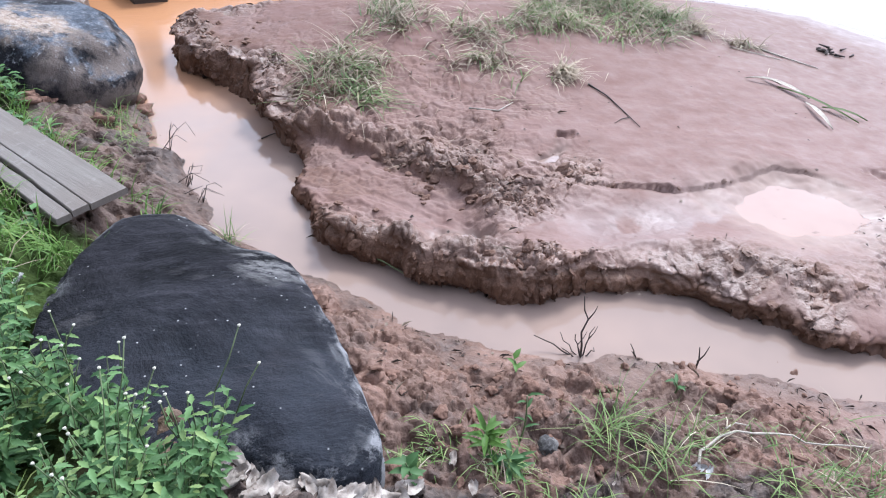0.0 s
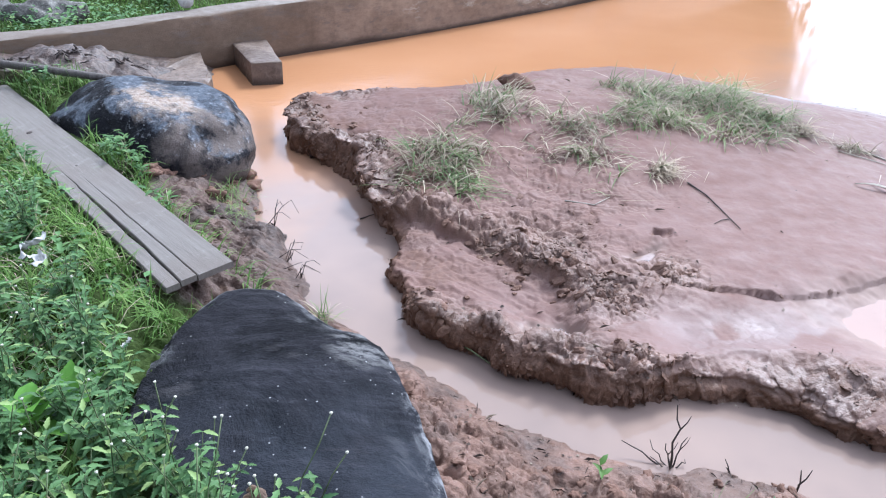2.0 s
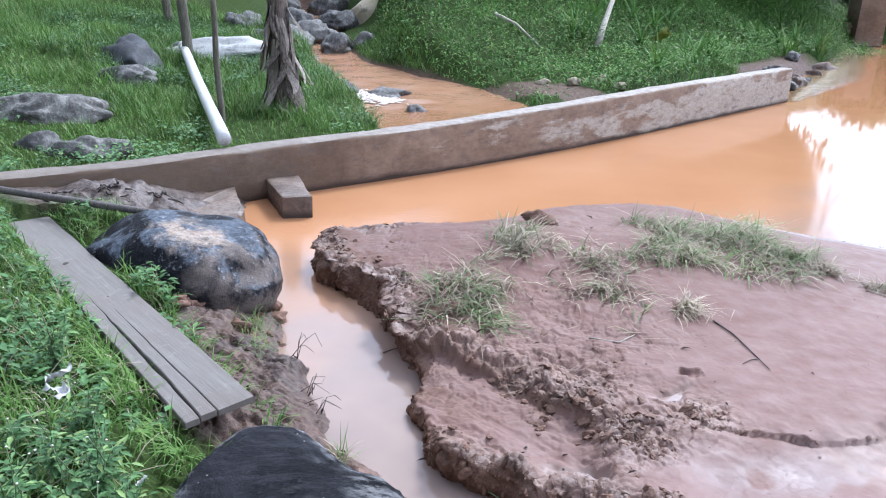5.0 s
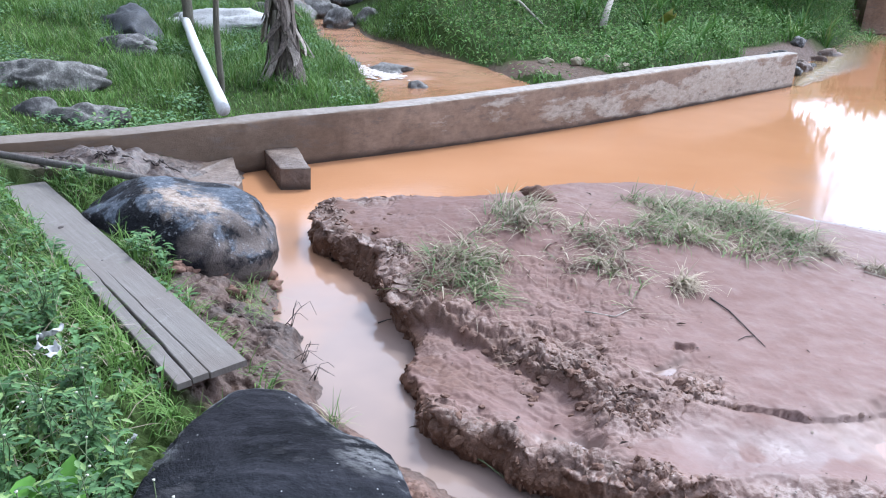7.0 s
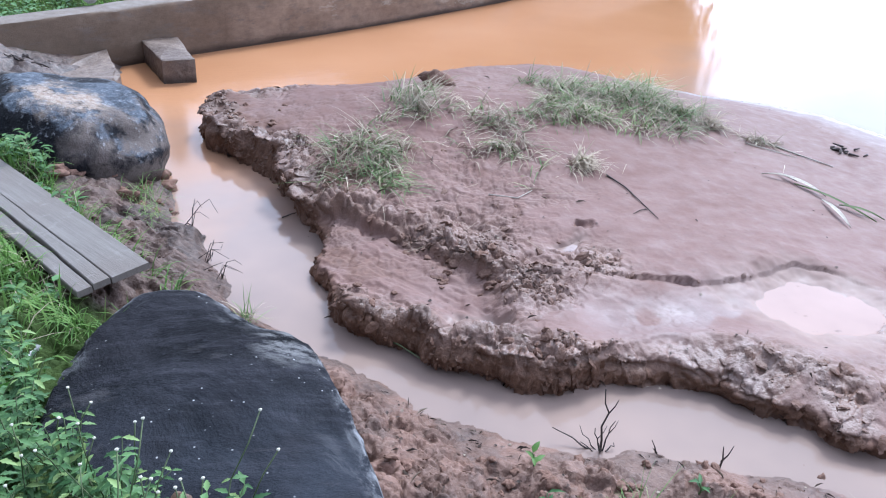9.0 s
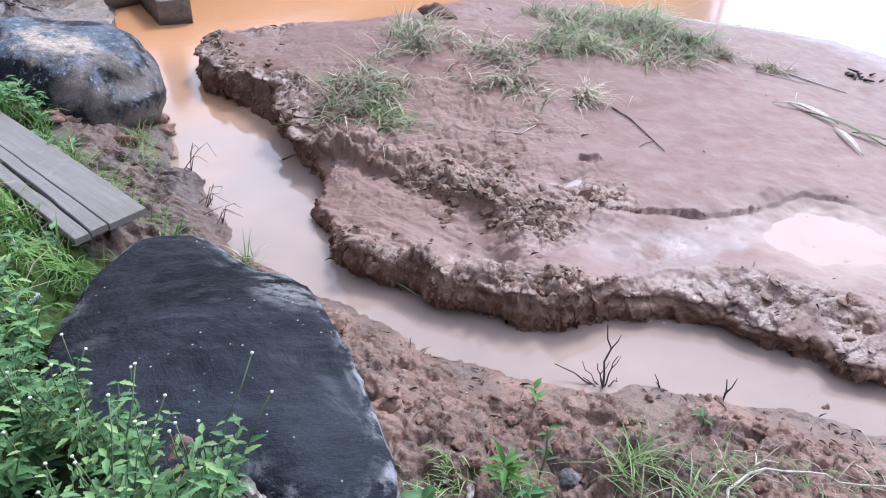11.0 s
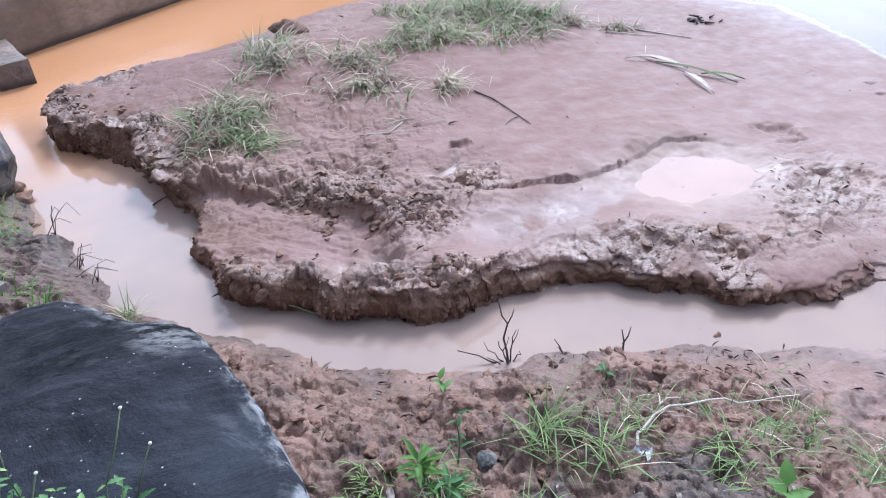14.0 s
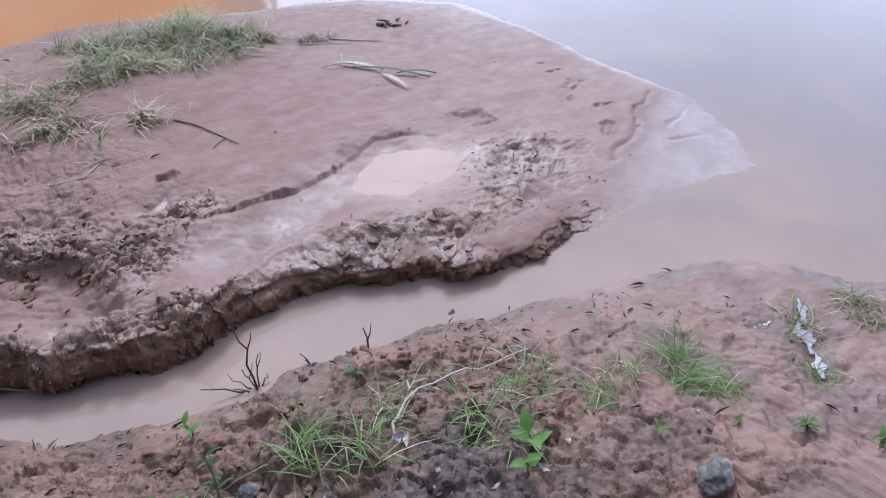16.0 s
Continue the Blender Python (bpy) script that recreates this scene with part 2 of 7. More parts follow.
def mat_concrete():
    m = Mat("old_concrete")
    broad = m.noise(1.3, 5, 0.6)
    fine = m.noise(24, 5, 0.7, stretch=(0.5, 0.5, 1.0))
    z, x = m.axis(2), m.axis(0)
    col = m.mix(m.range(broad, 0.35, 0.7), (0.175, 0.113, 0.075), (0.275, 0.196, 0.142))
    col = m.mix(m.range(fine, 0.4, 0.75, 0, 0.55), col, (0.095, 0.066, 0.050))
    streak = m.noise(5, 5, 0.65, stretch=(0.5, 0.5, 0.35))
    col = m.mix(m.range(streak, 0.55, 0.72, 0, 0.5), col, (0.075, 0.050, 0.036))
    col = m.mix(m.range(m.math("ADD", x, m.range(broad, 0.3, 0.7, -0.8, 0.8)), 0.2, -2.2, 0, 0.6), col, (0.066, 0.048, 0.031))
    reach = m.range(x, -1.0, 4.0, -0.17, 0.12)
    lime = m.math("ADD", m.noise(3.6, 7, 0.68, stretch=(0.3, 0.3, 1.0), dist=0.2), reach)
    band = m.range(m.math("ADD", z, m.range(broad, 0.3, 0.7, -0.08, 0.08)), 0.50, 0.36, -0.10, 0.03)
    white = m.range(m.math("ADD", lime, band), 0.47, 0.55)
    col = m.mix(m.math("MULTIPLY", white, 0.75), col, m.mix(m.range(fine, 0.35, 0.65), (0.30, 0.26, 0.21), (0.50, 0.46, 0.395)))
    col = m.mix(m.range(m.noise(11, 6, 0.72, stretch=(0.35, 0.35, 1.0)), 0.54, 0.64, 0, 0.6), col, (0.115, 0.092, 0.076))
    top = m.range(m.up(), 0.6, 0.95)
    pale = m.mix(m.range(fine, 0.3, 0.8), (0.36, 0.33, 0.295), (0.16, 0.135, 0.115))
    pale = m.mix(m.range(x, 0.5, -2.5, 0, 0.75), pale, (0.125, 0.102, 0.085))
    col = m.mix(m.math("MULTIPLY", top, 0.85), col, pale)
    tide = m.math("ADD", z, m.range(m.noise(4, 3, stretch=(0.4, 0.4, 1.0)), 0.3, 0.7, -0.02, 0.02))
    col = m.mix(m.range(tide, 0.07, 0.02), col, (0.05, 0.032, 0.022))
    m.bump(m.math("ADD", m.math("MULTIPLY", fine, 0.6), m.math("MULTIPLY", m.noise(110, 3), 0.25)), 0.6, 0.015)
    return m.done(col, m.range(fine, 0.3, 0.7, 0.7, 0.9), 0.0, 0.2)


def mat_muddy_concrete():
    m = Mat("mud_smeared_concrete")
    fine = m.noise(22, 6, 0.7)
    col = m.mix(m.range(m.noise(4, 5, 0.65), 0.35, 0.65), (0.078, 0.051, 0.036), (0.165, 0.122, 0.094))
    col = m.mix(m.range(fine, 0.5, 0.7, 0, 0.7), col, (0.045, 0.031, 0.024))
    col = m.mix(m.range(m.axis(2), 0.08, 0.02), col, (0.04, 0.025, 0.017))
    m.bump(fine, 0.7, 0.015)
    return m.done(col, m.range(fine, 0.3, 0.7, 0.4, 0.75))


def mat_black_rock():
    m = Mat("sooty_rock")
    broad = m.noise(2.6, 6, 0.68, dist=0.4)
    fine = m.noise(42, 6, 0.72)
    grain = m.noise(170, 4, 0.75)
    col = m.mix(m.range(broad, 0.38, 0.64), (0.0022, 0.0024, 0.0032), (0.0130, 0.0126, 0.0155))
    streak = m.noise(9, 6, 0.7, stretch=(0.45, 2.4, 1), dist=0.5)
    col = m.mix(m.range(streak, 0.50, 0.66, 0, 0.6), col, (0.034, 0.033, 0.039))
    col = m.mix(m.range(fine, 0.55, 0.72, 0, 0.6), col, (0.045, 0.046, 0.054))
    col = m.mix(m.range(grain, 0.58, 0.74, 0, 0.6), col, (0.075, 0.076, 0.085))
    # bluer and paler towards the near end
    near_end = m.math("MULTIPLY", m.range(m.axis(1), 2.0, 1.2, 0.0, 0.85), m.range(m.noise(5, 6, 0.7), 0.34, 0.62, 0.35, 1.0))
    col = m.mix(near_end, col, (0.032, 0.036, 0.045))
    smear = m.range(m.noise(3.1, 6, 0.7, stretch=(1.0, 2.6, 1), dist=0.3), 0.61, 0.70, 0, 0.5)
    col = m.mix(smear, col, (0.055, 0.052, 0.054))
    edge = m.range(m.up(), 0.97, 0.72)
    patch = m.range(m.noise(7, 6, 0.75, dist=0.5), 0.47, 0.57)
    col = m.mix(m.math("MULTIPLY", m.math("MULTIPLY", edge, patch), 0.9), col, (0.20, 0.20, 0.205))
    dx, dy = m.math("ADD", m.axis(0), 0.20), m.math("SUBTRACT", m.axis(1), 2.03)     # a scuffed shoulder
    scuff = m.range(m.math("ADD", m.math("MULTIPLY", dx, dx), m.math("MULTIPLY", dy, dy)), 0.022, 0.004)
    col = m.mix(m.math("MULTIPLY", scuff, m.range(m.noise(12, 6, 0.75, stretch=(0.8, 2, 1)), 0.47, 0.60)), col, (0.13, 0.127, 0.125))
    flecks = m.range(m.cells(26), 0.10, 0.05, 0, 0.9)
    spots = m.math("MULTIPLY", flecks, m.range(m.noise(3.4, 3), 0.47, 0.56))
    col = m.mix(spots, col, (0.33, 0.33, 0.325))
    m.bump(m.math("ADD", m.math("MULTIPLY", broad, 3.0), m.math("ADD", m.math("MULTIPLY", fine, 0.4), m.math("MULTIPLY", grain, 0.08))), 0.8, 0.016)
    return m.done(col, m.range(fine, 0.3, 0.7, 0.5, 0.85), 0.0, 0.06)


def mat_streaked_rock():
    """Black sides, a blue-grey band, a worn tan crown and pale flecks."""
    m = Mat("blackened_pale_rock")
    fine = m.noise(30, 6, 0.72)
    x, y, up = m.axis(0), m.axis(1), m.up()
    wave = m.range(m.noise(3.2, 6, 0.65, dist=0.4), 0.25, 0.75, -0.5, 0.5)
    tilt = m.math("ADD", up, m.math("MULTIPLY", wave, 1.0))
    col = m.mix(m.range(m.noise(6, 5, 0.7), 0.4, 0.65), (0.005, 0.005, 0.007), (0.026, 0.025, 0.028))
    band = m.math("MULTIPLY", m.range(tilt, 0.78, 0.9), m.range(m.math("ADD", x, wave), 0.55, 0.40))
    col = m.mix(band, col, m.mix(m.range(fine, 0.35, 0.6), (0.035, 0.043, 0.056), (0.105, 0.118, 0.140)))
    dark = m.math("MULTIPLY", m.range(m.noise(4.3, 6, 0.72, dist=0.3), 0.52, 0.58), m.range(up, 0.98, 0.8, 0.5, 1.0))
    col = m.mix(dark, col, (0.010, 0.010, 0.013))
    crown = m.math("ADD", m.math("ADD", m.math("MULTIPLY", m.math("ADD", x, 0.34), m.math("ADD", x, 0.34)), m.math("MULTIPLY", m.math("MULTIPLY", m.math("SUBTRACT", y, 0.12), m.math("SUBTRACT", y, 0.12)), 1.6)), m.math("MULTIPLY", wave, 0.16))
    tan = m.math("MULTIPLY", m.math("MULTIPLY", m.range(crown, 0.085, 0.02), m.range(m.noise(9, 5, 0.7), 0.40, 0.52)), m.range(up, 0.2, 0.5))
    col = m.mix(tan, col, m.mix(m.range(fine, 0.4, 0.6), (0.21, 0.155, 0.115), (0.32, 0.27, 0.23)))
    right = m.math("MULTIPLY", m.range(m.math("ADD", x, m.math("MULTIPLY", wave, 0.5)), -0.50, -0.66), m.range(m.noise(5, 5, 0.7), 0.42, 0.55))
    col = m.mix(right, col, (0.120, 0.098, 0.086))
    speck = m.range(m.noise(30, 6, 0.8), 0.57, 0.66, 0, 0.6)
    col = m.mix(m.math("MULTIPLY", speck, m.range(tilt, 0.3, 0.6)), col, (0.30, 0.30, 0.31))
    low = m.range(m.math("ADD", m.axis(2), m.range(fine, 0.3, 0.7, -0.04, 0.04)), -0.06, -0.14)
    col = m.mix(low, col, (0.035, 0.026, 0.02))
    m.bump(m.math("ADD", m.math("MULTIPLY", fine, 0.8), m.math("MULTIPLY", m.noise(8, 4), 0.8)), 0.7, 0.02)
    return m.done(col, m.range(fine, 0.3, 0.7, 0.5, 0.8), 0.0, 0.09)


def mat_stone(name, a, b, spot=(0.3, 0.29, 0.27)):
    m = Mat(name)
    fine = m.noise(28, 5, 0.7)
    col = m.mix(m.range(m.noise(3.0, 5, 0.6), 0.35, 0.65), a, b)
    col = m.mix(m.range(fine, 0.5, 0.75, 0, 0.6), col, spot)
    col = m.mix(m.range(m.noise(6, 6, 0.72), 0.50, 0.62, 0, 0.55), col, spot)
    col = m.mix(m.range(m.noise(4, 6, 0.7, dist=0.3), 0.54, 0.64, 0, 0.6), col, (0.035, 0.030, 0.024))
    col = m.mix(m.range(m.object_random(), 0, 1, 0, 0.3), col, a)
    m.bump(fine, 0.6, 0.02)
    return m.done(col, 0.75)


def mat_plank():
    m = Mat("weathered_board")
    lengthwise = m.turned(48)
    grain = m.noise(3, 6, 0.65, stretch=(1, 26, 4), co=lengthwise)
    fibre = m.noise(5, 5, 0.7, stretch=(1, 60, 4), co=lengthwise)
    stain = m.noise(2.2, 4)
    col = m.mix(m.range(grain, 0.3, 0.7), (0.104, 0.089, 0.076), (0.162, 0.144, 0.127))
    col = m.mix(m.range(fibre, 0.52, 0.75, 0, 0.55), col, (0.085, 0.070, 0.060))
    col = m.mix(m.range(stain, 0.48, 0.7, 0, 0.6), col, (0.110, 0.086, 0.070))
    col = m.mix(m.range(m.noise(14, 5, 0.7), 0.58, 0.7, 0, 0.5), col, (0.22, 0.205, 0.185))
    m.bump(m.math("ADD", fibre, m.math("MULTIPLY", grain, 0.6)), 0.4, 0.006)
    return m.done(col, 0.7)


def mat_bark(name, a, b):
    m = Mat(name)
    fib = m.noise(16, 5, 0.7, stretch=(3, 3, 0.4))
    col = m.mix(m.range(fib, 0.35, 0.65), a, b)
    m.bump(fib, 0.7, 0.015)
    return m.done(col, 0.85)


def mat_leaf(name, a, b, tip=None, rough=0.5):
    m = Mat(name)
    r = m.island()
    col = m.mix(r, a, b)
    if tip:
        col = m.mix(m.range(m.math("FRACT", m.math("MULTIPLY", r, 7.3)), 0.8, 0.95), col, tip)
    col = m.mix(m.range(m.noise(30, 3), 0.4, 0.8, 0, 0.35), col, a)
    col = m.mix(m.range(m.noise(1.6, 3), 0.52, 0.66, 0, 0.6), col, a)
    fresh = tuple(min(1.0, 1.35 * c) for c in b)
    col = m.mix(m.range(m.noise(0.9, 3), 0.42, 0.62, 0, 0.5), col, fresh)
    tr = m.t.nodes.new("ShaderNodeBsdfTranslucent")
    m.put(col, tr.inputs["Color"])
    add = m.t.nodes.new("ShaderNodeMixShader")
    add.inputs["Fac"].default_value = 0.2
    m.done(col, rough, 0.0, 0.18)
    out = m.t.nodes["Material Output"]
    m.t.links.new(m.b.outputs["BSDF"], add.inputs[1])
    m.t.links.new(tr.outputs["BSDF"], add.inputs[2])
    m.t.links.new(add.outputs["Shader"], out.inputs["Surface"])
    return m.m


def mat_plain(name, a, b, scale=20, rough=0.6):
    m = Mat(name)
    n = m.noise(scale, 4, 0.6)
    m.bump(n, 0.3, 0.005)
    return m.done(m.mix(m.range(n, 0.35, 0.7), a, b), rough)


def mat_pipe():
    m = Mat("dirty_white_plastic")
    n = m.noise(14, 5, 0.7)
    low = m.range(m.axis(2), 0.62, 0.5, 0, 0.6)
    col = m.mix(m.range(n, 0.5, 0.8, 0, 0.5), (0.50, 0.495, 0.48), (0.32, 0.30, 0.265))
    col = m.mix(m.math("MULTIPLY", low, m.range(n, 0.45, 0.6)), col, (0.15, 0.12, 0.09))
    return m.done(col, 0.4)


SOIL = mat_soil()
POND = mat_pond()
SMALL_PUDDLE = mat_shallow("thin_puddle_water", (0.22, 0.155, 0.13), (0.25, 0.18, 0.15))
# pale base colour stands in for the bright sky mirrored by the streak
FILM = mat_water("sky_pale_film", (0.27, 0.26, 0.285), (0.40, 0.39, 0.43), 0.06)
APRON = mat_shallow("awash_concrete", (0.195, 0.140, 0.078), (0.245, 0.178, 0.104), 0.2, 0.12)
BROOK = mat_water("muddy_brook_water", (0.26, 0.13, 0.068), (0.32, 0.185, 0.115), 0.22, 0.14)
PUDDLE = mat_shallow("silty_puddle_water", (0.265, 0.175, 0.138), (0.31, 0.208, 0.166), 0.03, 0.6)
CONCRETE = mat_concrete()
MUDDY_CONCRETE = mat_muddy_concrete()
SOOTY = mat_black_rock()
STREAKED = mat_streaked_rock()
BLACK_STONE = mat_stone("wet_black_stone", (0.010, 0.010, 0.012), (0.028, 0.029, 0.033), (0.075, 0.080, 0.088))
LICHEN_STONE = mat_stone("lichened_field_stone", (0.040, 0.037, 0.032), (0.095, 0.088, 0.078), (0.34, 0.325, 0.29))
DARK_STONE = mat_stone("dark_field_stone", (0.029, 0.027, 0.026), (0.067, 0.061, 0.057))
RED_STONE = mat_stone("mud_stained_stone", (0.075, 0.045, 0.030), (0.150, 0.092, 0.062))
GREY_STONE = mat_stone("grey_field_stone", (0.071, 0.065, 0.059), (0.113, 0.105, 0.097))
PALE_STONE = mat_stone("pale_field_stone", (0.30, 0.25, 0.165), (0.44, 0.385, 0.28), (0.26, 0.20, 0.13))
WHITE_STONE = mat_stone("whitish_rock", (0.322, 0.316, 0.298), (0.422, 0.415, 0.397), (0.186, 0.180, 0.161))
BOARD = mat_plank()
POLE = mat_bark("grey_pole_wood", (0.060, 0.051, 0.045), (0.114, 0.099, 0.090))
POST = mat_bark("mossy_post_wood", (0.060, 0.052, 0.036), (0.135, 0.122, 0.088))
PALE_SHEATH = mat_bark("bleached_leaf_sheath", (0.10, 0.078, 0.060), (0.36, 0.31, 0.26))
DRY_SHEATH = mat_bark("dry_leaf_sheath", (0.018, 0.012, 0.009), (0.17, 0.135, 0.108))
TWIG = mat_bark("wet_dark_twig", (0.021, 0.014, 0.012), (0.051, 0.036, 0.029))
PALE_WOOD = mat_bark("pale_dead_wood", (0.30, 0.265, 0.215), (0.44, 0.40, 0.335))
GRASS = mat_leaf("grass_blade", (0.055, 0.100, 0.025), (0.155, 0.220, 0.070), (0.26, 0.23, 0.12))
LUSH = mat_leaf("lush_grass_blade", (0.040, 0.094, 0.018), (0.122, 0.212, 0.046), (0.22, 0.24, 0.09))
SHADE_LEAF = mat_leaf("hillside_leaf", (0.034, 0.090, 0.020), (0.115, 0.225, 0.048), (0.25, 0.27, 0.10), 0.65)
WEED = mat_leaf("weed_leaf", (0.026, 0.068, 0.024), (0.108, 0.200, 0.072), (0.21, 0.29, 0.10))
BRIGHT = mat_leaf("young_leaf", (0.072, 0.187, 0.022), (0.122, 0.259, 0.043))
STRAW = mat_leaf("dead_grass", (0.15, 0.112, 0.080), (0.36, 0.30, 0.22), (0.46, 0.41, 0.31), 0.7)
MUDDY_GRASS = mat_leaf("muddy_grass", (0.052, 0.082, 0.027), (0.160, 0.212, 0.080), (0.33, 0.28, 0.175), 0.6)
STEM = mat_plain("green_stem", (0.060, 0.090, 0.030), (0.090, 0.114, 0.048))
PETAL = mat_plain("off_white_flower", (0.34, 0.33, 0.26), (0.44, 0.43, 0.36))
LITTER = mat_plain("bleached_leaf", (0.13, 0.10, 0.08), (0.43, 0.39, 0.345), 26, 0.8)
PLASTIC = mat_plain("white_scrap", (0.33, 0.325, 0.315), (0.50, 0.495, 0.48), 18, 0.6)
YELLOW = mat_plain("yellowed_leaf", (0.300, 0.276, 0.054), (0.372, 0.336, 0.096), 12, 0.5)
PIPE_MAT = mat_pipe()
FLECK = mat_leaf("plant_scrap", (0.022, 0.016, 0.013), (0.07, 0.05, 0.04), (0.30, 0.25, 0.19), 0.7)
FOAM = mat_plain("white_water", (0.34, 0.27, 0.22), (0.46, 0.42, 0.38), 30, 0.6)

# ---------------------------------------------------------------- the lie of the land
def smooth(a, b, x):
    u = np.clip((x - a) / (b - a), 0, 1)
    return u * u * (3 - 2 * u)


def _hash(i, j, seed):
    h = (i * 374761393 + j * 668265263 + seed * 1442695041) & 0x7FFFFFFF
    h = ((h ^ (h >> 13)) * 1274126177) & 0x7FFFFFFF
    return ((h ^ (h >> 16)) & 0xFFFF) / 65535.0


def value_noise(x, y, seed=0):
    i, j = np.floor(x).astype(np.int64), np.floor(y).astype(np.int64)
    u, v = x - i, y - j
    u, v = u * u * u * (u * (6 * u - 15) + 10), v * v * v * (v * (6 * v - 15) + 10)
    a, b = _hash(i, j, seed), _hash(i + 1, j, seed)
    c, d = _hash(i, j + 1, seed), _hash(i + 1, j + 1, seed)
    return (a * (1 - u) + b * u) * (1 - v) + (c * (1 - u) + d * u) * v - 0.5


def fbm(x, y, scale, octaves=4, seed=0, gain=0.5):
    total, amp = 0.0, 1.0
    for k in range(octaves):
        total = total + amp * value_noise(x * scale + 17.3 * k, y * scale - 9.1 * k, seed + k)
        scale, amp = scale * 2.03, amp * gain
    return total


def inside(x, y, poly):
    """Distance to the outline of poly, positive inside it."""
    near, odd = np.full(x.shape, 1e9), np.zeros(x.shape, bool)
    for (ax, ay), (bx, by) in zip(poly, poly[1:] + poly[:1]):
        ex, ey = bx - ax, by - ay
        k = np.clip(((x - ax) * ex + (y - ay) * ey) / (ex * ex + ey * ey), 0, 1)
        near = np.minimum(near, np.hypot(x - ax - k * ex, y - ay - k * ey))
        odd ^= ((ay > y) != (by > y)) & (x < ex * (y - ay) / (ey if ey else 1e-9) + ax)
    return np.where(odd, near, -near)


def along(x, y, a, b):
    """Distance to the line from a to b."""
    ex, ey = b[0] - a[0], b[1] - a[1]
    k = np.clip(((x - a[0]) * ex + (y - a[1]) * ey) / (ex * ex + ey * ey), 0, 1)
    return np.hypot(x - a[0] - k * ex, y - a[1] - k * ey)


def flakes(x, y, scale, steps, seed=0):
    """A relief of small broken steps."""
    t = fbm(x, y, scale, 3, seed) * steps
    whole = np.floor(t)
    return (whole + smooth(0.70, 1.0, t - whole)) / steps


def plates(x, y, scale, seed=0):
    """Broken tilted plates: their relief, about -0.5 to 0.5, and the distance to the cracks between them."""
    x, y = x * scale, y * scale
    i, j = np.floor(x).astype(np.int64), np.floor(y).astype(np.int64)
    f1, f2, lift = np.full(x.shape, 9.0), np.full(x.shape, 9.0), np.zeros(x.shape)
    for a in (-1, 0, 1):
        for b in (-1, 0, 1):
            p, q = i + a, j + b
            dx, dy = x - p - _hash(p, q, seed), y - q - _hash(p, q, seed + 7)
            d = np.hypot(dx, dy)
            tilt = _hash(p, q, seed + 11) - 0.5 + 0.9 * dx * (_hash(p, q, seed + 13) - 0.5) + 0.9 * dy * (_hash(p, q, seed + 17) - 0.5)
            lift = np.where(d < f1, tilt, lift)
            f2 = np.minimum(f2, np.maximum(f1, d))
            f1 = np.minimum(f1, d)
    gap = f2 - f1
    return (lift + 0.55) * smooth(0.0, 0.15, gap), gap


def hill(x, y, cx, cy, rx, ry=None):
    return np.exp(-(((x - cx) / rx) ** 2) - ((y - cy) / (ry or rx)) ** 2)


ISLAND = [(-0.93, 4.83), (-0.84, 4.58), (-0.66, 4.38), (-0.5, 4.27), (-0.37, 4.05), (-0.28, 3.76), (-0.23, 3.5), (-0.16, 3.29),
          (-0.22, 3.05), (-0.1, 2.8), (-0.06, 2.64), (0.11, 2.51), (0.34, 2.33), (0.60, 2.14), (0.8, 2.10), (1.05, 2.13), (1.4, 2.07),
          (1.52, 1.91), (1.72, 1.79), (1.85, 1.68), (2.08, 1.59), (2.55, 1.6), (2.8, 1.6), (3.05, 1.53), (3.33, 1.42), (3.58, 1.68),
          (3.83, 2.11), (3.86, 2.5), (3.96, 2.95), (4.1, 3.5), (4.27, 4.54), (3.9, 5.35), (3.5, 5.65), (3.05, 5.85),
          (2.5, 6.3), (2.1, 6.65), (1.6, 6.7), (0.98, 6.55), (0.54, 6.2), (0.05, 5.7), (-0.32, 5.6), (-0.73, 5.42), (-0.93, 5.2)]
BANK = [(-1.85, 6.5), (-1.66, 5.6), (-1.5, 5.1), (-1.2, 4.6), (-1.01, 4.09), (-0.88, 3.6), (-0.71, 3.46), (-0.64, 3.2), (-0.55, 2.99), (-0.5, 2.82),
        (-0.38, 2.66), (-0.28, 2.58), (-0.08, 2.42), (0.1, 2.27), (0.14, 2.2), (0.22, 2.1), (0.38, 2.02), (0.52, 1.91), (0.65, 1.85),
        (0.9, 1.81), (1.1, 1.78), (1.36, 1.69), (1.55, 1.6), (1.79, 1.5), (2.17, 1.3), (2.45, 1.19), (2.65, 1.02), (2.75, 0.7),
        (3.2, 0.3), (5, -0.8), (12, -3), (90, -20), (90, -90), (-90, -90), (-90, 60), (-2.6, 7.2)]
BROOK_BED = [(-0.6, 7.75), (-1.0, 9.3), (-1.4, 10.6), (-1.95, 11.8), (-2.6, 14), (-3.4, 17), (-4.4, 22), (-3.3, 22), (-2.7, 17), (-1.8, 14.4),
             (-0.75, 13.4), (0.05, 12.5), (0.75, 11.4), (1.15, 10.6), (1.4, 10.1), (0.6, 8.6)]
WALL_LINE = [(-4.6, 4.72), (-3.2, 5.46), (-2.5, 5.87), (-1.65, 6.65), (-0.05, 7.75), (1.83, 9.3), (3.2, 10.6), (6.0, 13.32)]
WALL_TOP, WALL_THICK = 0.47, 0.27
LIP = [(0.8, 3.05), (0.97, 2.95), (1.15, 2.76), (1.36, 2.71), (1.58, 2.68), (1.78, 2.7), (1.95, 2.75), (2.12, 2.84), (2.26, 2.80), (2.45, 2.62)]

FURROW = 0.034
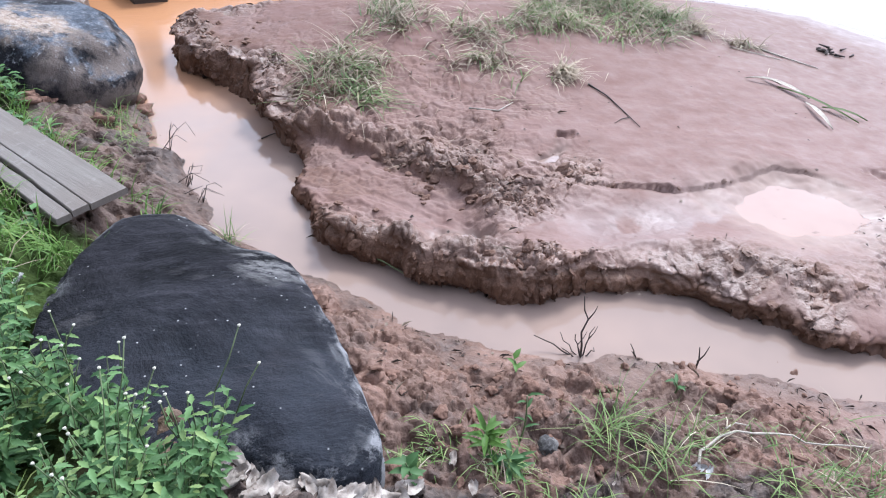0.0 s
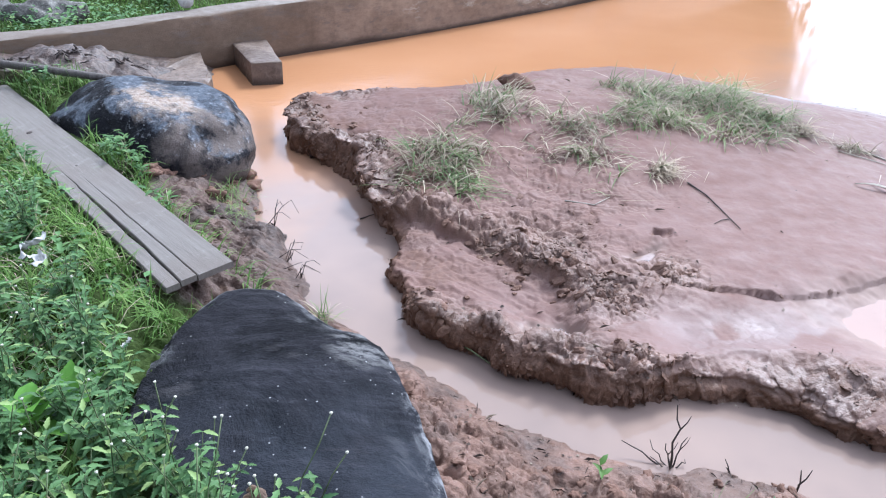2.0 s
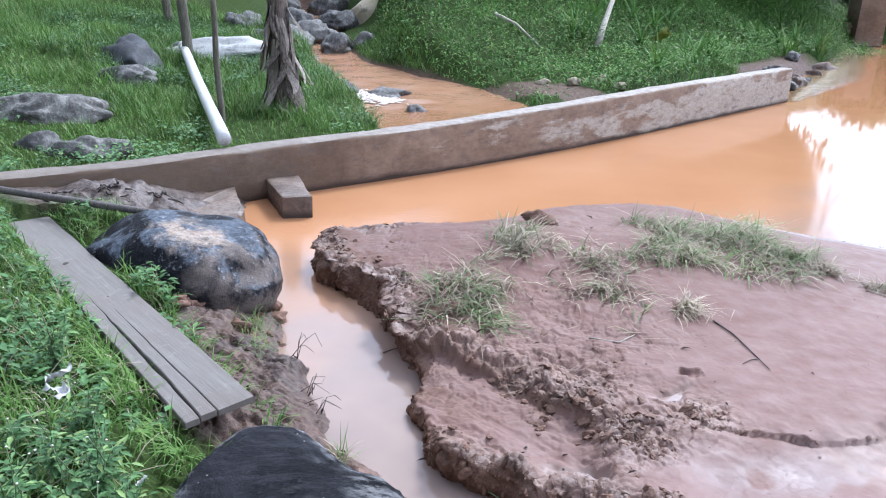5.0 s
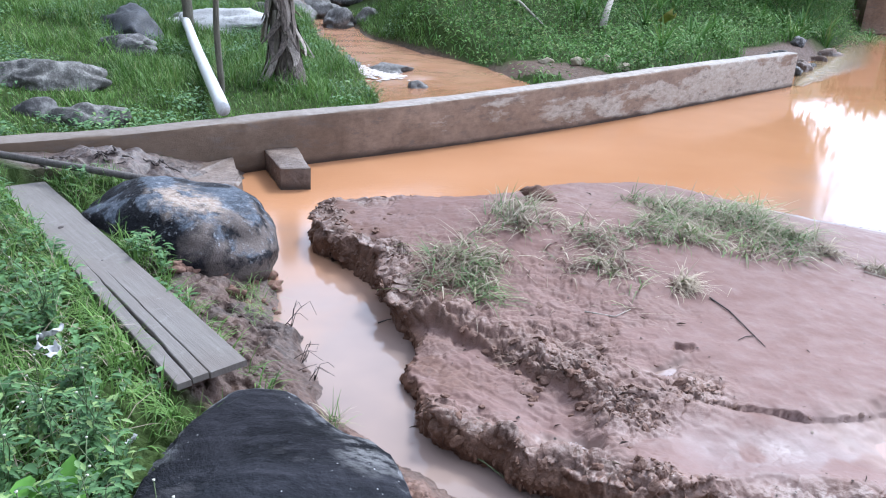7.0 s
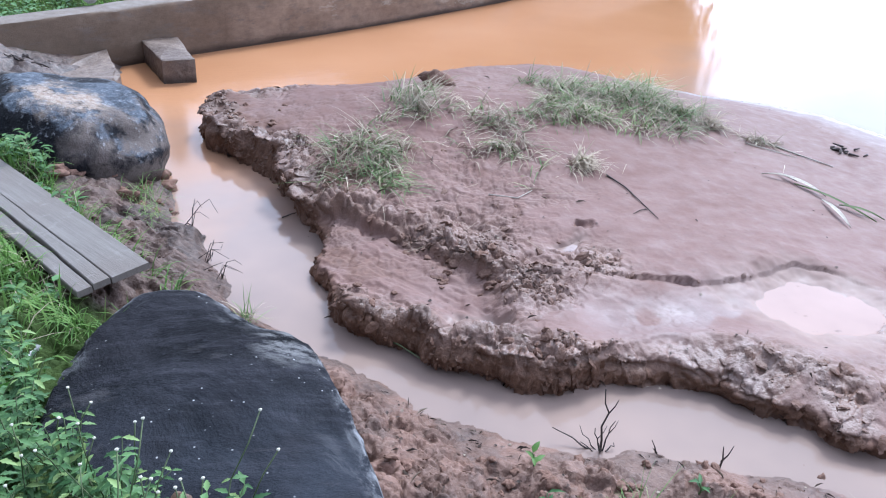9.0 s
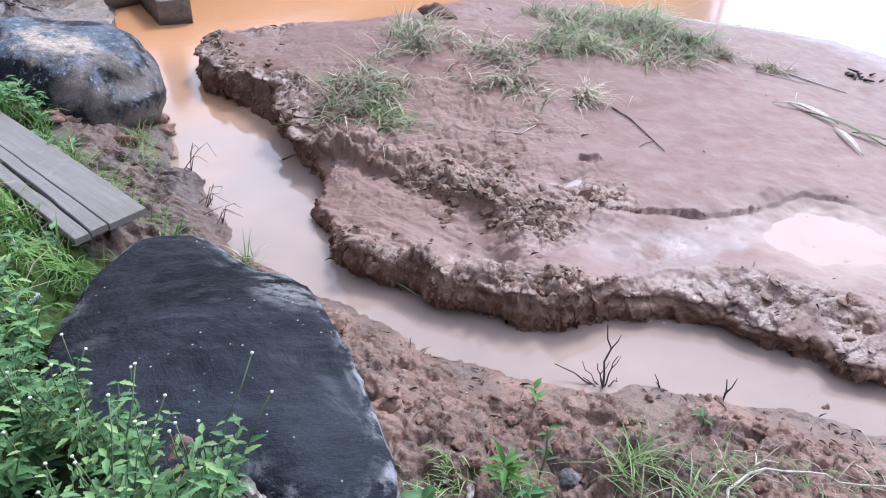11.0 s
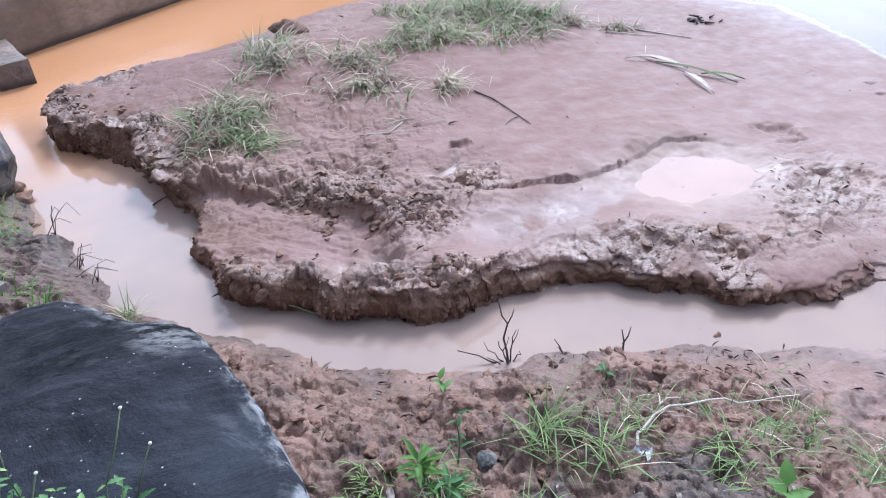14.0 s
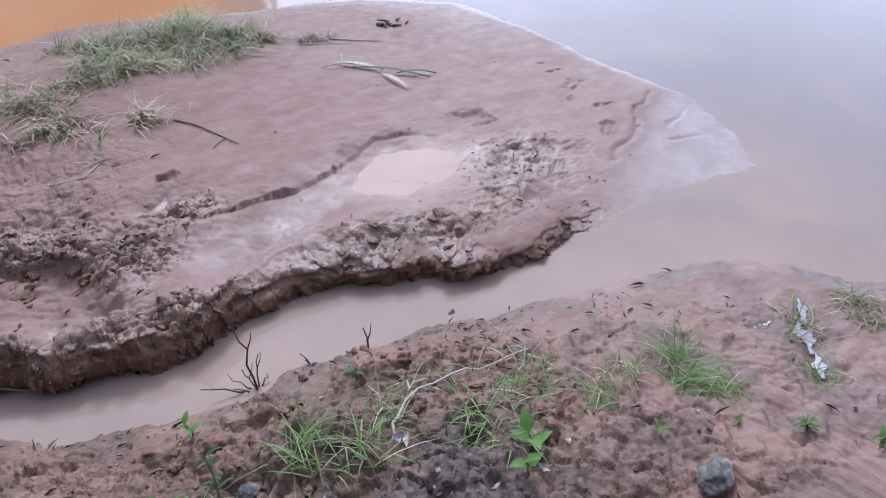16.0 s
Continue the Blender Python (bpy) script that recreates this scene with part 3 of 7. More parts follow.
POOLS = [(2.05, 2.54, 0.34, 0.30, 0.097), (1.05, 3.05, 0.11, 0.05, 0.137), (0.52, 2.50, 0.12, 0.05, 0.068)]     # middle, reach and level of each puddle


def wall_y(x):
    xs, ys = zip(*WALL_LINE)
    return np.where(x > xs[-1], ys[-1] + 0.97 * (x - xs[-1]), np.where(x < xs[0], ys[0] + 0.53 * (x - xs[0]), np.interp(x, xs, ys)))


def brook_level(y):
    return 0.12 + 0.07 * smooth(10.6, 12.0, y) + 0.085 * np.maximum(y - 12.0, 0)


def land(x, y):
    """Height of the ground and the masks of its surface: silt, wet, humus, grassy, cut earth with its shade."""
    wob = 0.025 * fbm(x, y, 5, 3, 3) + 0.018 * fbm(x, y, 17, 3, 5)
    # the mud island
    d = inside(x, y, ISLAND) + wob
    gentle = np.maximum(smooth(1.7, 2.9, x), smooth(4.9, 5.5, y) * smooth(-0.9, 0.2, x))
    body = 0.175 + 0.13 * hill(x, y, 0.7, 4.7, 1.3, 1.0) - 0.03 * hill(x, y, -0.5, 4.4, 0.5)
    body = body * (1 - 0.80 * smooth(1.7, 3.7, x + 0.22 * (3 - y)))
    trough = np.exp(-((along(x, y, (0.45, 2.5), (1.2, 2.45)) / 0.17) ** 2)) * 0.6
    trough = np.maximum(trough, np.exp(-((along(x, y, (1.1, 2.45), (2.1, 2.5)) / 0.23) ** 2)))
    body = body - 0.062 * trough
    body = body - 0.03 * hill(x, y, 1.07, 3.05, 0.16, 0.1)
    lx, ly = zip(*LIP)
    over = y - np.interp(x, lx, ly) + 0.03 * fbm(x, y, 9, 3, 11) + 0.008 * fbm(x, y, 30, 2, 12)
    reach = smooth(0.75, 1.05, x) * smooth(2.5, 2.25, x)
    step = smooth(-0.005, 0.005, over)
    body = body + reach * (0.7 + 1.2 * fbm(x, y, 8, 3, 13)) * 0.015 * (step * np.exp(-np.maximum(over, 0) / 0.3) - 0.9 * (1 - step) * np.exp(-np.abs(over) / 0.016))
    # a slumped shelf along the channel, below a broken scarp
    scarp = (y - np.interp(x, (-0.35, -0.04, 0.2, 0.46, 0.72), (3.62, 3.41, 3.23, 2.98, 2.74))) + 0.05 * fbm(x, y, 9, 3, 21)
    shelf = smooth(0.03, -0.04, scarp) * smooth(-0.5, -0.25, x) * smooth(0.75, 0.55, x) * smooth(2.6, 2.85, y + 0.45 * x)
    body = body - 0.075 * shelf
    ribs = 4.0 * flakes((0.75 * x - 0.66 * y) * 0.35, (0.66 * x + 0.75 * y) * 2.0, 7, 4, 31)
    body = body + 0.005 * ribs * shelf + 0.010 * ribs * np.exp(-((scarp - 0.05) / 0.07) ** 2) * smooth(0.8, 0.4, x) * smooth(-0.4, -0.2, x)
    # broken, clodded ground along the cut bank and where it was trodden
    cut = smooth(0.5, 0.14, d) * (1 - gentle)
    trod = np.clip(hill(x, y, 0.45, 3.05, 0.36, 0.24) + hill(x, y, 0.75, 2.72, 0.25, 0.15) + 0.8 * hill(x, y, 1.15, 2.85, 0.13, 0.16)
                   + hill(x, y, 2.5, 2.2, 0.34, 0.26) + 0.5 * hill(x, y, 1.9, 1.95, 0.6, 0.14) + 0.6 * hill(x, y, 0.05, 2.85, 0.3, 0.25), 0, 1)
    rough = np.clip(np.maximum(cut * smooth(0.4, 0.65, 0.5 + fbm(x, y, 2.3, 3, 41) + 0.25 * smooth(0.25, 0.1, d)), trod) * (1 - 0.85 * shelf), 0, 1)
    wx, wy = x + 0.03 * fbm(x, y, 7, 2, 51), y + 0.03 * fbm(x, y, 7, 2, 57)
    big, gap = plates(wx + 0.05 * fbm(x, y, 9, 2, 54), (wy + 0.05 * fbm(x, y, 9, 2, 58)) * 1.2, 9, 3)
    bit, slit = plates(wx + 0.022 * fbm(x, y, 22, 2, 55), (wy + 0.022 * fbm(x, y, 22, 2, 59)) * 1.25, 21, 5)
    chip, _ = plates(wx + 0.01 * fbm(x, y, 45, 2, 56), wy + 0.01 * fbm(x, y, 45, 2, 60), 46, 9)
    shard = 0.028 * big - 0.012 * np.exp(-(gap / 0.06) ** 2) + 0.012 * bit - 0.007 * np.exp(-(slit / 0.08) ** 2) - 0.012
    pits = smooth(0.16, 0.34, fbm(wx, wy * 1.5, 7, 4, 94)) + 0.6 * smooth(0.2, 0.36, fbm(wx, wy * 1.4, 16, 3, 96))
    lean_x, lean_y = 0.66 * wx - 0.75 * wy, 0.75 * wx + 0.66 * wy
    layer = flakes(lean_x * 1.5, lean_y * 0.6, 8, 6, 97)
    flake = flakes(wx, wy, 4.5, 7, 47)
    dips = fbm(x, y, 6, 4, 61)
    sharp = flakes(wx + 0.02 * fbm(x, y, 19, 2, 53), wy, 9, 5, 63)
    half = smooth(1.9, 0.9, x)
    torn = np.clip(rough * (1 - 0.92 * np.clip(1.3 * trough, 0, 1)) + 0.12 * reach * np.exp(-((over - 0.005) / 0.02) ** 2) + 0.22 * half * smooth(0.4, 0.6, 0.5 + fbm(x, y, 1.7, 3, 67)), 0, 1)
    body = body + torn * (0.25 + 0.75 * smooth(0.03, 0.13, d)) * (1 - 0.45 * smooth(0.95, 1.4, x)) * (1 - 0.4 * smooth(3.9, 4.5, y)) * (shard + 0.05 * dips + 0.10 * flake + 0.02 * sharp + 0.03 * layer - 0.03 * pits)
    body = body + 0.006 * np.clip(trough, 0, 1) * flakes(wx * 0.8 + wy * 0.5, wy, 13, 5, 99)
    body = body + 0.014 * flakes(wx, wy, 2.2, 5, 49) * half + 0.005 * fbm(x, y, 3, 4, 71) + 0.0022 * fbm(x, y, 24, 3, 73) - 0.004 * smooth(0.28, 0.42, fbm(x, y, 11, 3, 74)) * half
    # heel holes and prints on the soft flat
    for cx, cy, r, deep in ((3.48, 2.68, 0.075, 0.03), (3.12, 2.15, 0.06, 0.018), (3.37, 2.36, 0.05, 0.02), (2.72, 2.74, 0.11, 0.018), (2.70, 2.62, 0.08, 0.016),
                            (3.55, 2.9, 0.03, 0.015), (3.62, 3.05, 0.03, 0.012), (3.4, 3.3, 0.03, 0.01), (3.3, 2.55, 0.03, 0.012), (1.2, 3.2, 0.05, 0.02),
                            (0.62, 3.35, 0.08, 0.014), (0.5, 3.5, 0.06, 0.010), (0.8, 3.15, 0.06, 0.012)):
        q = np.hypot(x - cx + 0.09 * fbm(x, y, 11, 4, 77), (y - cy) * 1.6 + 0.11 * fbm(x, y, 11, 4, 79)) / r
        body = body - (1.1 + 1.5 * fbm(x, y, 14, 3, 78)) * deep * np.exp(-q ** 4) + 0.3 * deep * np.exp(-((q - 1.3) / 0.25) ** 2) * smooth(-0.1, 0.25, fbm(x, y, 9, 2, 80))
    for a, b in (((3.68, 2.27), (3.45, 2.2)), ((3.45, 2.2), (3.28, 2.06)), ((3.28, 2.06), (2.91, 1.93)), ((3.65, 2.02), (3.41, 1.96)), ((3.61, 1.7), (3.28, 1.85)), ((3.75, 1.95), (3.6, 1.88))):
        q = along(x + 0.03 * fbm(x, y, 9, 3, 87), y + 0.03 * fbm(x, y, 9, 3, 88), a, b)
        body = body - 0.014 * np.exp(-(q / 0.014) ** 2) + 0.004 * np.exp(-((q - 0.04) / 0.03) ** 2)
    pool = np.zeros_like(x)
    for cx, cy, rx, ry, level in POOLS:
        q = np.hypot((x - cx + 0.16 * fbm(x, y, 5, 4, 83)) / rx, (y - cy + 0.10 * fbm(x, y, 5, 4, 85)) / ry)
        body = body + (level - 0.010 - body) * np.exp(-q ** 4)
        pool = np.maximum(pool, smooth(1.5, 0.75, q))
    isle = np.clip(d / (0.075 + 0.16 * smooth(0.85, 1.35, x) + 0.5 * gentle), -1.2, 1)
    rim = smooth(3.0, 3.4, x) * smooth(4.6, 3.4, y) * smooth(1.9, 2.3, y)
    body = body + 0.012 * rim
    isle_z = np.where(isle > 0, body * np.where(gentle > 0.5, smooth(0, 1, isle) ** 0.8 * (1 - rim) + rim * np.clip(0.55 * smooth(0, 0.06, isle) + 0.45 * isle, 0, 1), np.clip(isle, 0, 1) ** 0.55), 0.25 * isle)
    # the near bank, where the camera stands
    e = inside(x, y, BANK) + 0.045 * fbm(x, y, 6, 5, 81, 0.6)
    ridge = lambda knots, heights: np.interp(e, knots, heights)
    left = ridge((-0.6, 0, 0.05, 0.3, 0.9, 2, 6, 20, 90), (-0.2, 0, 0.05, 0.17, 0.32, 0.42, 0.8, 3.5, 22))
    mid = ridge((-0.6, 0, 0.05, 0.3, 0.9, 2, 6, 20, 90), (-0.2, 0, 0.025, 0.085, 0.19, 0.33, 0.5, 0.8, 3))
    right = ridge((-0.9, 0, 0.3, 1.0, 2.5, 8, 90), (-0.18, 0, 0.035, 0.08, 0.2, 0.4, 2))
    a, b = smooth(-0.4, 0.25, x), smooth(0.9, 2.3, x)
    near = (left * (1 - a) + mid * a) * (1 - b) + right * b
    loose = smooth(0.0, 0.08, e) * smooth(1.6, 1.0, e) * (0.4 * smooth(2.9, 2.0, x) + 0.6 * smooth(2.0, 1.2, x)) * smooth(6.5, 5.5, y)
    near = near + loose * (0.75 * shard + 0.005 * chip + 0.05 * fbm(x, y, 7, 3, 91, 0.5) + 0.07 * flakes(wx, wy, 4, 6, 25) + 0.025 * flakes(wx, wy, 12, 4, 27) - 0.010 * pits * smooth(0.1, 0.3, e)) * smooth(0.0, 0.16, e)
    near = np.where(e > 0.02, np.maximum(near, 0.012 + 0.02 * smooth(0.02, 0.12, e) + 0.008 * fbm(x, y, 12, 3, 98)), near)
    near = near + 0.10 * hill(x, y, -0.08, 1.10, 0.30, 0.13)
    near = near + 0.07 * hill(x, y, -2.45, 5.55, 0.55, 0.3) * smooth(0.05, 0.4, e)
    near = near + (1 - loose) * smooth(0, 0.3, e) * (0.012 * fbm(x, y, 4, 4, 93) + 0.004 * fbm(x, y, 26, 3, 95))
    # the ground behind the wall: lawn, brook and hillside
    s = (y - wall_y(x)) / 1.35 - 0.2
    k = inside(x, y, BROOK_BED) + 0.12 * fbm(x, y, 1.6, 3, 101)
    lawn = 0.30 + 0.07 * np.maximum(s, 0) + 0.28 * np.maximum(s - 8.5, 0) + 0.10 * np.maximum(-x - 3.5, 0) + 0.05 * fbm(x, y, 1.2, 4, 103)
    right_side = smooth(-0.6, 0.5, x + 0.22 * (y - 11))
    foot = np.maximum(np.minimum(s - 1.2, 30), 0)
    slope = 0.16 + 0.10 * smooth(0, 0.5, foot) + 0.09 * foot + 0.26 * np.maximum(foot - 2.2, 0) + 0.06 * fbm(x, y, 1.1, 4, 105)
    back = lawn * (1 - right_side) + slope * right_side
    shelving = 0.12 + 0.75 * smooth(-2.4, -0.8, x + 0.5 * (y - 13))
    sunk = smooth(0, 1, (k + shelving) / (shelving + 0.18))
    back = back * (1 - sunk) + (brook_level(y) - 0.12) * sunk
    # past the wall's end the hillside is cut away along the water
    pond_side = smooth(0.0, 0.8, s - 0.55 * np.maximum(x - 5.7, 0) * smooth(22, 12, x) + 0.5)
    shore = np.where(x > 5.6, pond_side, 1.0)
    back = np.where(s > -0.08, back * shore - 0.3 * (1 - shore), -0.4)
    ground = np.maximum(np.maximum(isle_z, near), back)
    far = np.hypot(x - 5, y - 5)
    ground = np.maximum(ground, -0.35)
    ground = ground + 0.05 * np.maximum(far - 34, 0) * smooth(34, 50, far)
    # a wet furrow on the near bank
    q = along(x + 0.06 * fbm(x, y, 8, 3, 89), y, (2.17, 0.52), (2.50, 0.77)) / 0.045
    ground = ground + (FURROW - 0.010 - ground) * np.exp(-q ** 4)
    # hollow under the board
    ground = np.where(along(x, y, (-0.86, 2.5), (-2.9, 4.95)) < 0.19, np.minimum(ground, np.interp(-x, (0.8, 3.0), (0.33, 0.27))), ground)
    # surface masks
    on_isle = (isle_z >= near) & (isle_z >= back)
    silt = np.where(on_isle, np.clip(1 - 1.3 * torn, 0, 1), 0.72 * smooth(1.0, 2.1, x) * (1 - loose * 0.35))
    wet = np.where(on_isle, 0.16 + 0.5 * torn + 0.24 * np.clip(trough, 0, 1) * smooth(0.35, 0.55, 0.5 + fbm(x, y, 3, 3, 123)) + 0.10 * smooth(1.9, 3.2, x) - 0.15 * hill(x, y, 0.7, 4.0, 1.2, 1.0), 0.27 + 0.10 * smooth(0.15, 0.0, e) + 0.08 * smooth(1.4, 2.4, x))
    wet = wet + 0.06 * np.where(on_isle, hill(x, y, 2.02, 2.50, 0.45, 0.28), 0) + np.where(on_isle & (x > 2.6), 0.5 * smooth(0.10, 0.03, d) * smooth(2.1, 2.4, y) + 0.13 * smooth(0.0, 0.12, 0.404 * (x - 2.91) - 0.915 * (y - 1.93)) * smooth(2.7, 3.1, x), 0) + 0.18 * smooth(0.05, 0.0, ground) * on_isle
    humus = np.where(on_isle, 0.0, 0.9 * smooth(1.36, 1.18, y + 0.6 * fbm(x, y, 4.5, 4, 111) + 0.22 * (x - 0.5)) * smooth(1.5, 1.1, x) * smooth(-0.6, -0.2, x) * smooth(0.0, 0.4, y + 0.3 * fbm(x, y, 2, 3, 117)))
    humus = np.maximum(humus, np.where(on_isle, 0, 0.4 * smooth(0.50, 0.58, 0.5 + fbm(x, y, 4.2, 5, 129, 0.62)) * smooth(3.2, 2.0, x) * smooth(2.2, 1.8, y)))
    humus = np.maximum(humus, np.where(on_isle, 0, 0.55 * smooth(-0.25, -0.6, x) * smooth(2.2, 2.6, y) * (y < wall_y(x))))
    # beside the channel: dark clods, and their shadow put into the soil colour
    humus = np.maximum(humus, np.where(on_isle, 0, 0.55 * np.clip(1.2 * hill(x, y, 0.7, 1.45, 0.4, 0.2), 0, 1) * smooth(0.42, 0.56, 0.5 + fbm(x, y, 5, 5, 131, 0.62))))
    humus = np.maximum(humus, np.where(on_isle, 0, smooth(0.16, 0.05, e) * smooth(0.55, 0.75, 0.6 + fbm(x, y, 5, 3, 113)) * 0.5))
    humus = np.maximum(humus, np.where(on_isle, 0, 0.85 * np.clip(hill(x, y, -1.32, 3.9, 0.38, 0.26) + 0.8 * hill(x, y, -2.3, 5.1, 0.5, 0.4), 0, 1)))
    grassy = np.where(on_isle, 0, np.maximum(smooth(0.35, 0.7, e + 0.3 * fbm(x, y, 3, 3, 115)) * smooth(-0.3, -0.8, x), smooth(0.1, 0.5, s) * (1 - smooth(-0.1, 0.1, k + 0.25 * smooth(-2.4, -0.8, x + 0.5 * (y - 13))))))
    grassy = np.where(on_isle, 0, np.maximum(grassy, smooth(0.5, -0.5, y + 0.7 * fbm(x, y, 0.8, 4, 119) + 0.12 * x) * smooth(0.3, 1.2, e)))
    yard = smooth(0.25, 0.5, hill(x, y, -2.5, 5.65, 1.1, 0.55)) * (y < wall_y(x)) * (1 - on_isle)
    grassy = grassy * (1 - yard)
    humus = np.maximum(humus, 0.8 * yard)
    wet = np.maximum(wet, 0.5 * yard)
    humus = np.maximum(humus, np.where(on_isle, 0, 0.8 * smooth(-0.5, -0.75, x) * smooth(2.6, 3.2, y) * smooth(0.3, 0.6, 0.55 + fbm(x, y, 4, 3, 127)) * (y < wall_y(x))))
    grassy = grassy * (1 - 0.9 * smooth(0.05, 0.2, hill(x, y, 1.5, 12.0, 1.1, 0.6) - 0.35 + 0.5 * fbm(x, y, 2, 3, 125)) * (y > wall_y(x) + 0.3))
    grassy = np.where((x > 6.0) & (s < 2.0) & (s > -0.2), 0, grassy)
    silt = np.where(s > -0.05, 0, silt)
    wet = np.where(s > -0.05, 0.15, wet)
    clay_shade = np.where(on_isle, cut * smooth(0.05, 0.25, fbm(x, y, 3, 3, 121) + 0.1) * smooth(0.5, 0.2, x) * 0.5 + np.exp(-((scarp - 0.03) / 0.05) ** 2) * smooth(0.75, 0.5, x) * smooth(-0.4, -0.1, x) * 0.4, 0)
    # the cut face: fresh earth, with the shade of its overhang in the colour
    clay_shade = np.maximum(clay_shade, np.where(on_isle, 0.85 * (1 - gentle) * smooth(0.10, 0.03, d), 0))
    clay_shade = np.where((s > -0.05) & (x > -1.5), np.maximum(clay_shade, 0.75 * (1 - grassy)), clay_shade)
    clay_shade = np.where((x > 5.4) & (s < 2.2) & (s > -0.2), 0.8, clay_shade)
    humus = np.where((s > -0.05) & (x > -1.5) & (k < 0), np.maximum(humus, 0.55 * (1 - grassy)), humus)
    pool = np.where(on_isle, pool, 0)
    return ground, [np.clip(v, 0, 1) for v in (silt, wet, humus, grassy, clay_shade, pool)], (d, gentle, on_isle)


def z_at(x, y):
    """Height of the ground at one spot."""
    return float(land(np.array([float(x)]), np.array([float(y)]))[0][0])

# ---------------------------------------------------------------- mesh helpers


def mesh_of(name, verts, faces, material=None, flat=False):
    """One mesh from arrays; faces may be arrays of equal-sided polygons."""
    me = bpy.data.meshes.new(name)
    groups = [np.asarray(f, np.int32) for f in (faces if isinstance(faces, list) else [faces]) if len(f)]
    verts = np.asarray(verts, np.float32)
    loops = np.concatenate([g.ravel() for g in groups])
    sizes = np.concatenate([np.full(len(g), g.shape[1], np.int32) for g in groups])
    me.vertices.add(len(verts))
    me.vertices.foreach_set("co", verts.ravel())
    me.loops.add(len(loops))
    me.loops.foreach_set("vertex_index", loops)
    me.polygons.add(len(sizes))
    me.polygons.foreach_set("loop_start", np.r_[0, np.cumsum(sizes)[:-1]].astype(np.int32))
    me.polygons.foreach_set("use_smooth", np.full(len(sizes), not flat))
    me.update(calc_edges=True)
    me.validate()
    if material:
        me.materials.append(material)
    return me


def thing(name, label, category, at=(0, 0, 0), group="", kind=""):
    """An empty at the base of a thing, to hold its parts."""
    ob = new(name)
    ob.location = at
    ob.empty_display_size = 0.05
    return tagged(ob, label, category, group, kind)


def part(name, data, material, parent, label=""):
    """One mesh object under a thing or a part, its mesh given in the thing's own space."""
    if isinstance(data, bmesh.types.BMesh):
        me = bpy.data.meshes.new(name)
        data.to_mesh(me)
        data.free()
    else:
        me = data
    if material and not me.materials:
        me.materials.append(material)
    ob = new(name, me)
    ob.parent = parent
    return tagged(ob, label)


def single(name, data, material, label, category, at=None, group="", kind=""):
    """A thing that is one mesh."""
    ob = part(name, data, material, None)
    if at is not None:
        ob.matrix_basis = at
    return tagged(ob, label, category, group, kind)


def sweep(points, radii, sides=8, wobble=0.0, seed=0):
    """A closed tapered tube along points, as arrays."""
    pts = np.array(points, float)
    radii = np.broadcast_to(np.asarray(radii, float), (len(pts),))
    r = np.random.default_rng(seed)
    tang = np.gradient(pts, axis=0)
    tang /= np.linalg.norm(tang, axis=1, keepdims=True) + 1e-9
    ref = np.array([0, 0, 1.0]) if abs(tang[0][2]) < 0.9 else np.array([1.0, 0, 0])
    u = np.cross(tang, ref)
    u /= np.linalg.norm(u, axis=1, keepdims=True)
    v = np.cross(u, tang)
    a = np.linspace(0, 2 * np.pi, sides, endpoint=False)
    ring = np.cos(a)[None, :, None] * u[:, None] + np.sin(a)[None, :, None] * v[:, None]
    size = radii[:, None, None] * (1 + wobble * r.uniform(-1, 1, (len(pts), sides, 1)))
    verts = (pts[:, None] + ring * size).reshape(-1, 3)
    n = len(pts)
    i, j = np.meshgrid(np.arange(n - 1), np.arange(sides), indexing="ij")
    k = (j + 1) % sides
    quads = np.stack([i * sides + j, i * sides + k, (i + 1) * sides + k, (i + 1) * sides + j], -1).reshape(-1, 4)
    verts = np.concatenate([verts, pts[:1], pts[-1:]])
    j = np.arange(sides)
    k = (j + 1) % sides
    caps = np.concatenate([np.stack([k, j, np.full(sides, n * sides)], -1), np.stack([(n - 1) * sides + j, (n - 1) * sides + k, np.full(sides, n * sides + 1)], -1)])
    return verts, [quads, caps]


def join(pieces):
    """Several (verts, faces) into one."""
    verts, quads, tris, base = [], [], [], 0
    for v, faces in pieces:
        for f in faces if isinstance(faces, list) else [faces]:
            f = np.asarray(f)
            if len(f):
                (quads if f.shape[1] == 4 else tris).append(f + base)
        verts.append(np.asarray(v, float))
        base += len(v)
    out = [np.concatenate(g) for g in (quads, tris) if g]
    return np.concatenate(verts), out


def blades(foot, height, width, aim, lean, droop=0.4):
    """Grass blades from arrays of feet (n, 3), heights, widths, headings and leans (0 upright, 1 flat)."""
    n = len(foot)
    height, width, lean, droop = (np.broadcast_to(np.asarray(v, float), (n,)) for v in (height, width, lean, droop))
    out = np.stack([np.cos(aim), np.sin(aim), 0 * aim], -1)
    side = np.stack([-np.sin(aim), np.cos(aim), 0 * aim], -1)
    rows, spot, tilt = [], foot.copy(), lean * 1.35
    for level in range(4):
        w = width * (1.0, 0.85, 0.55, 0.0)[level] / 2
        if level < 3:
            rows += [spot - side * w[:, None], spot + side * w[:, None]]
        else:
            rows.append(spot)
        stepv = out * np.sin(tilt)[:, None] + np.array([0, 0, 1.0]) * np.cos(tilt)[:, None]
        spot = spot + stepv * (height / 3)[:, None]
        tilt = tilt + droop * 0.9
    verts = np.stack(rows, 1).reshape(-1, 3)
    b = (np.arange(n) * 7)[:, None]
    quads = np.concatenate([b + np.array([[0, 1, 3, 2]]), b + np.array([[2, 3, 5, 4]])])
    tris = b + np.array([[4, 5, 6]])
    return verts, [quads, tris]


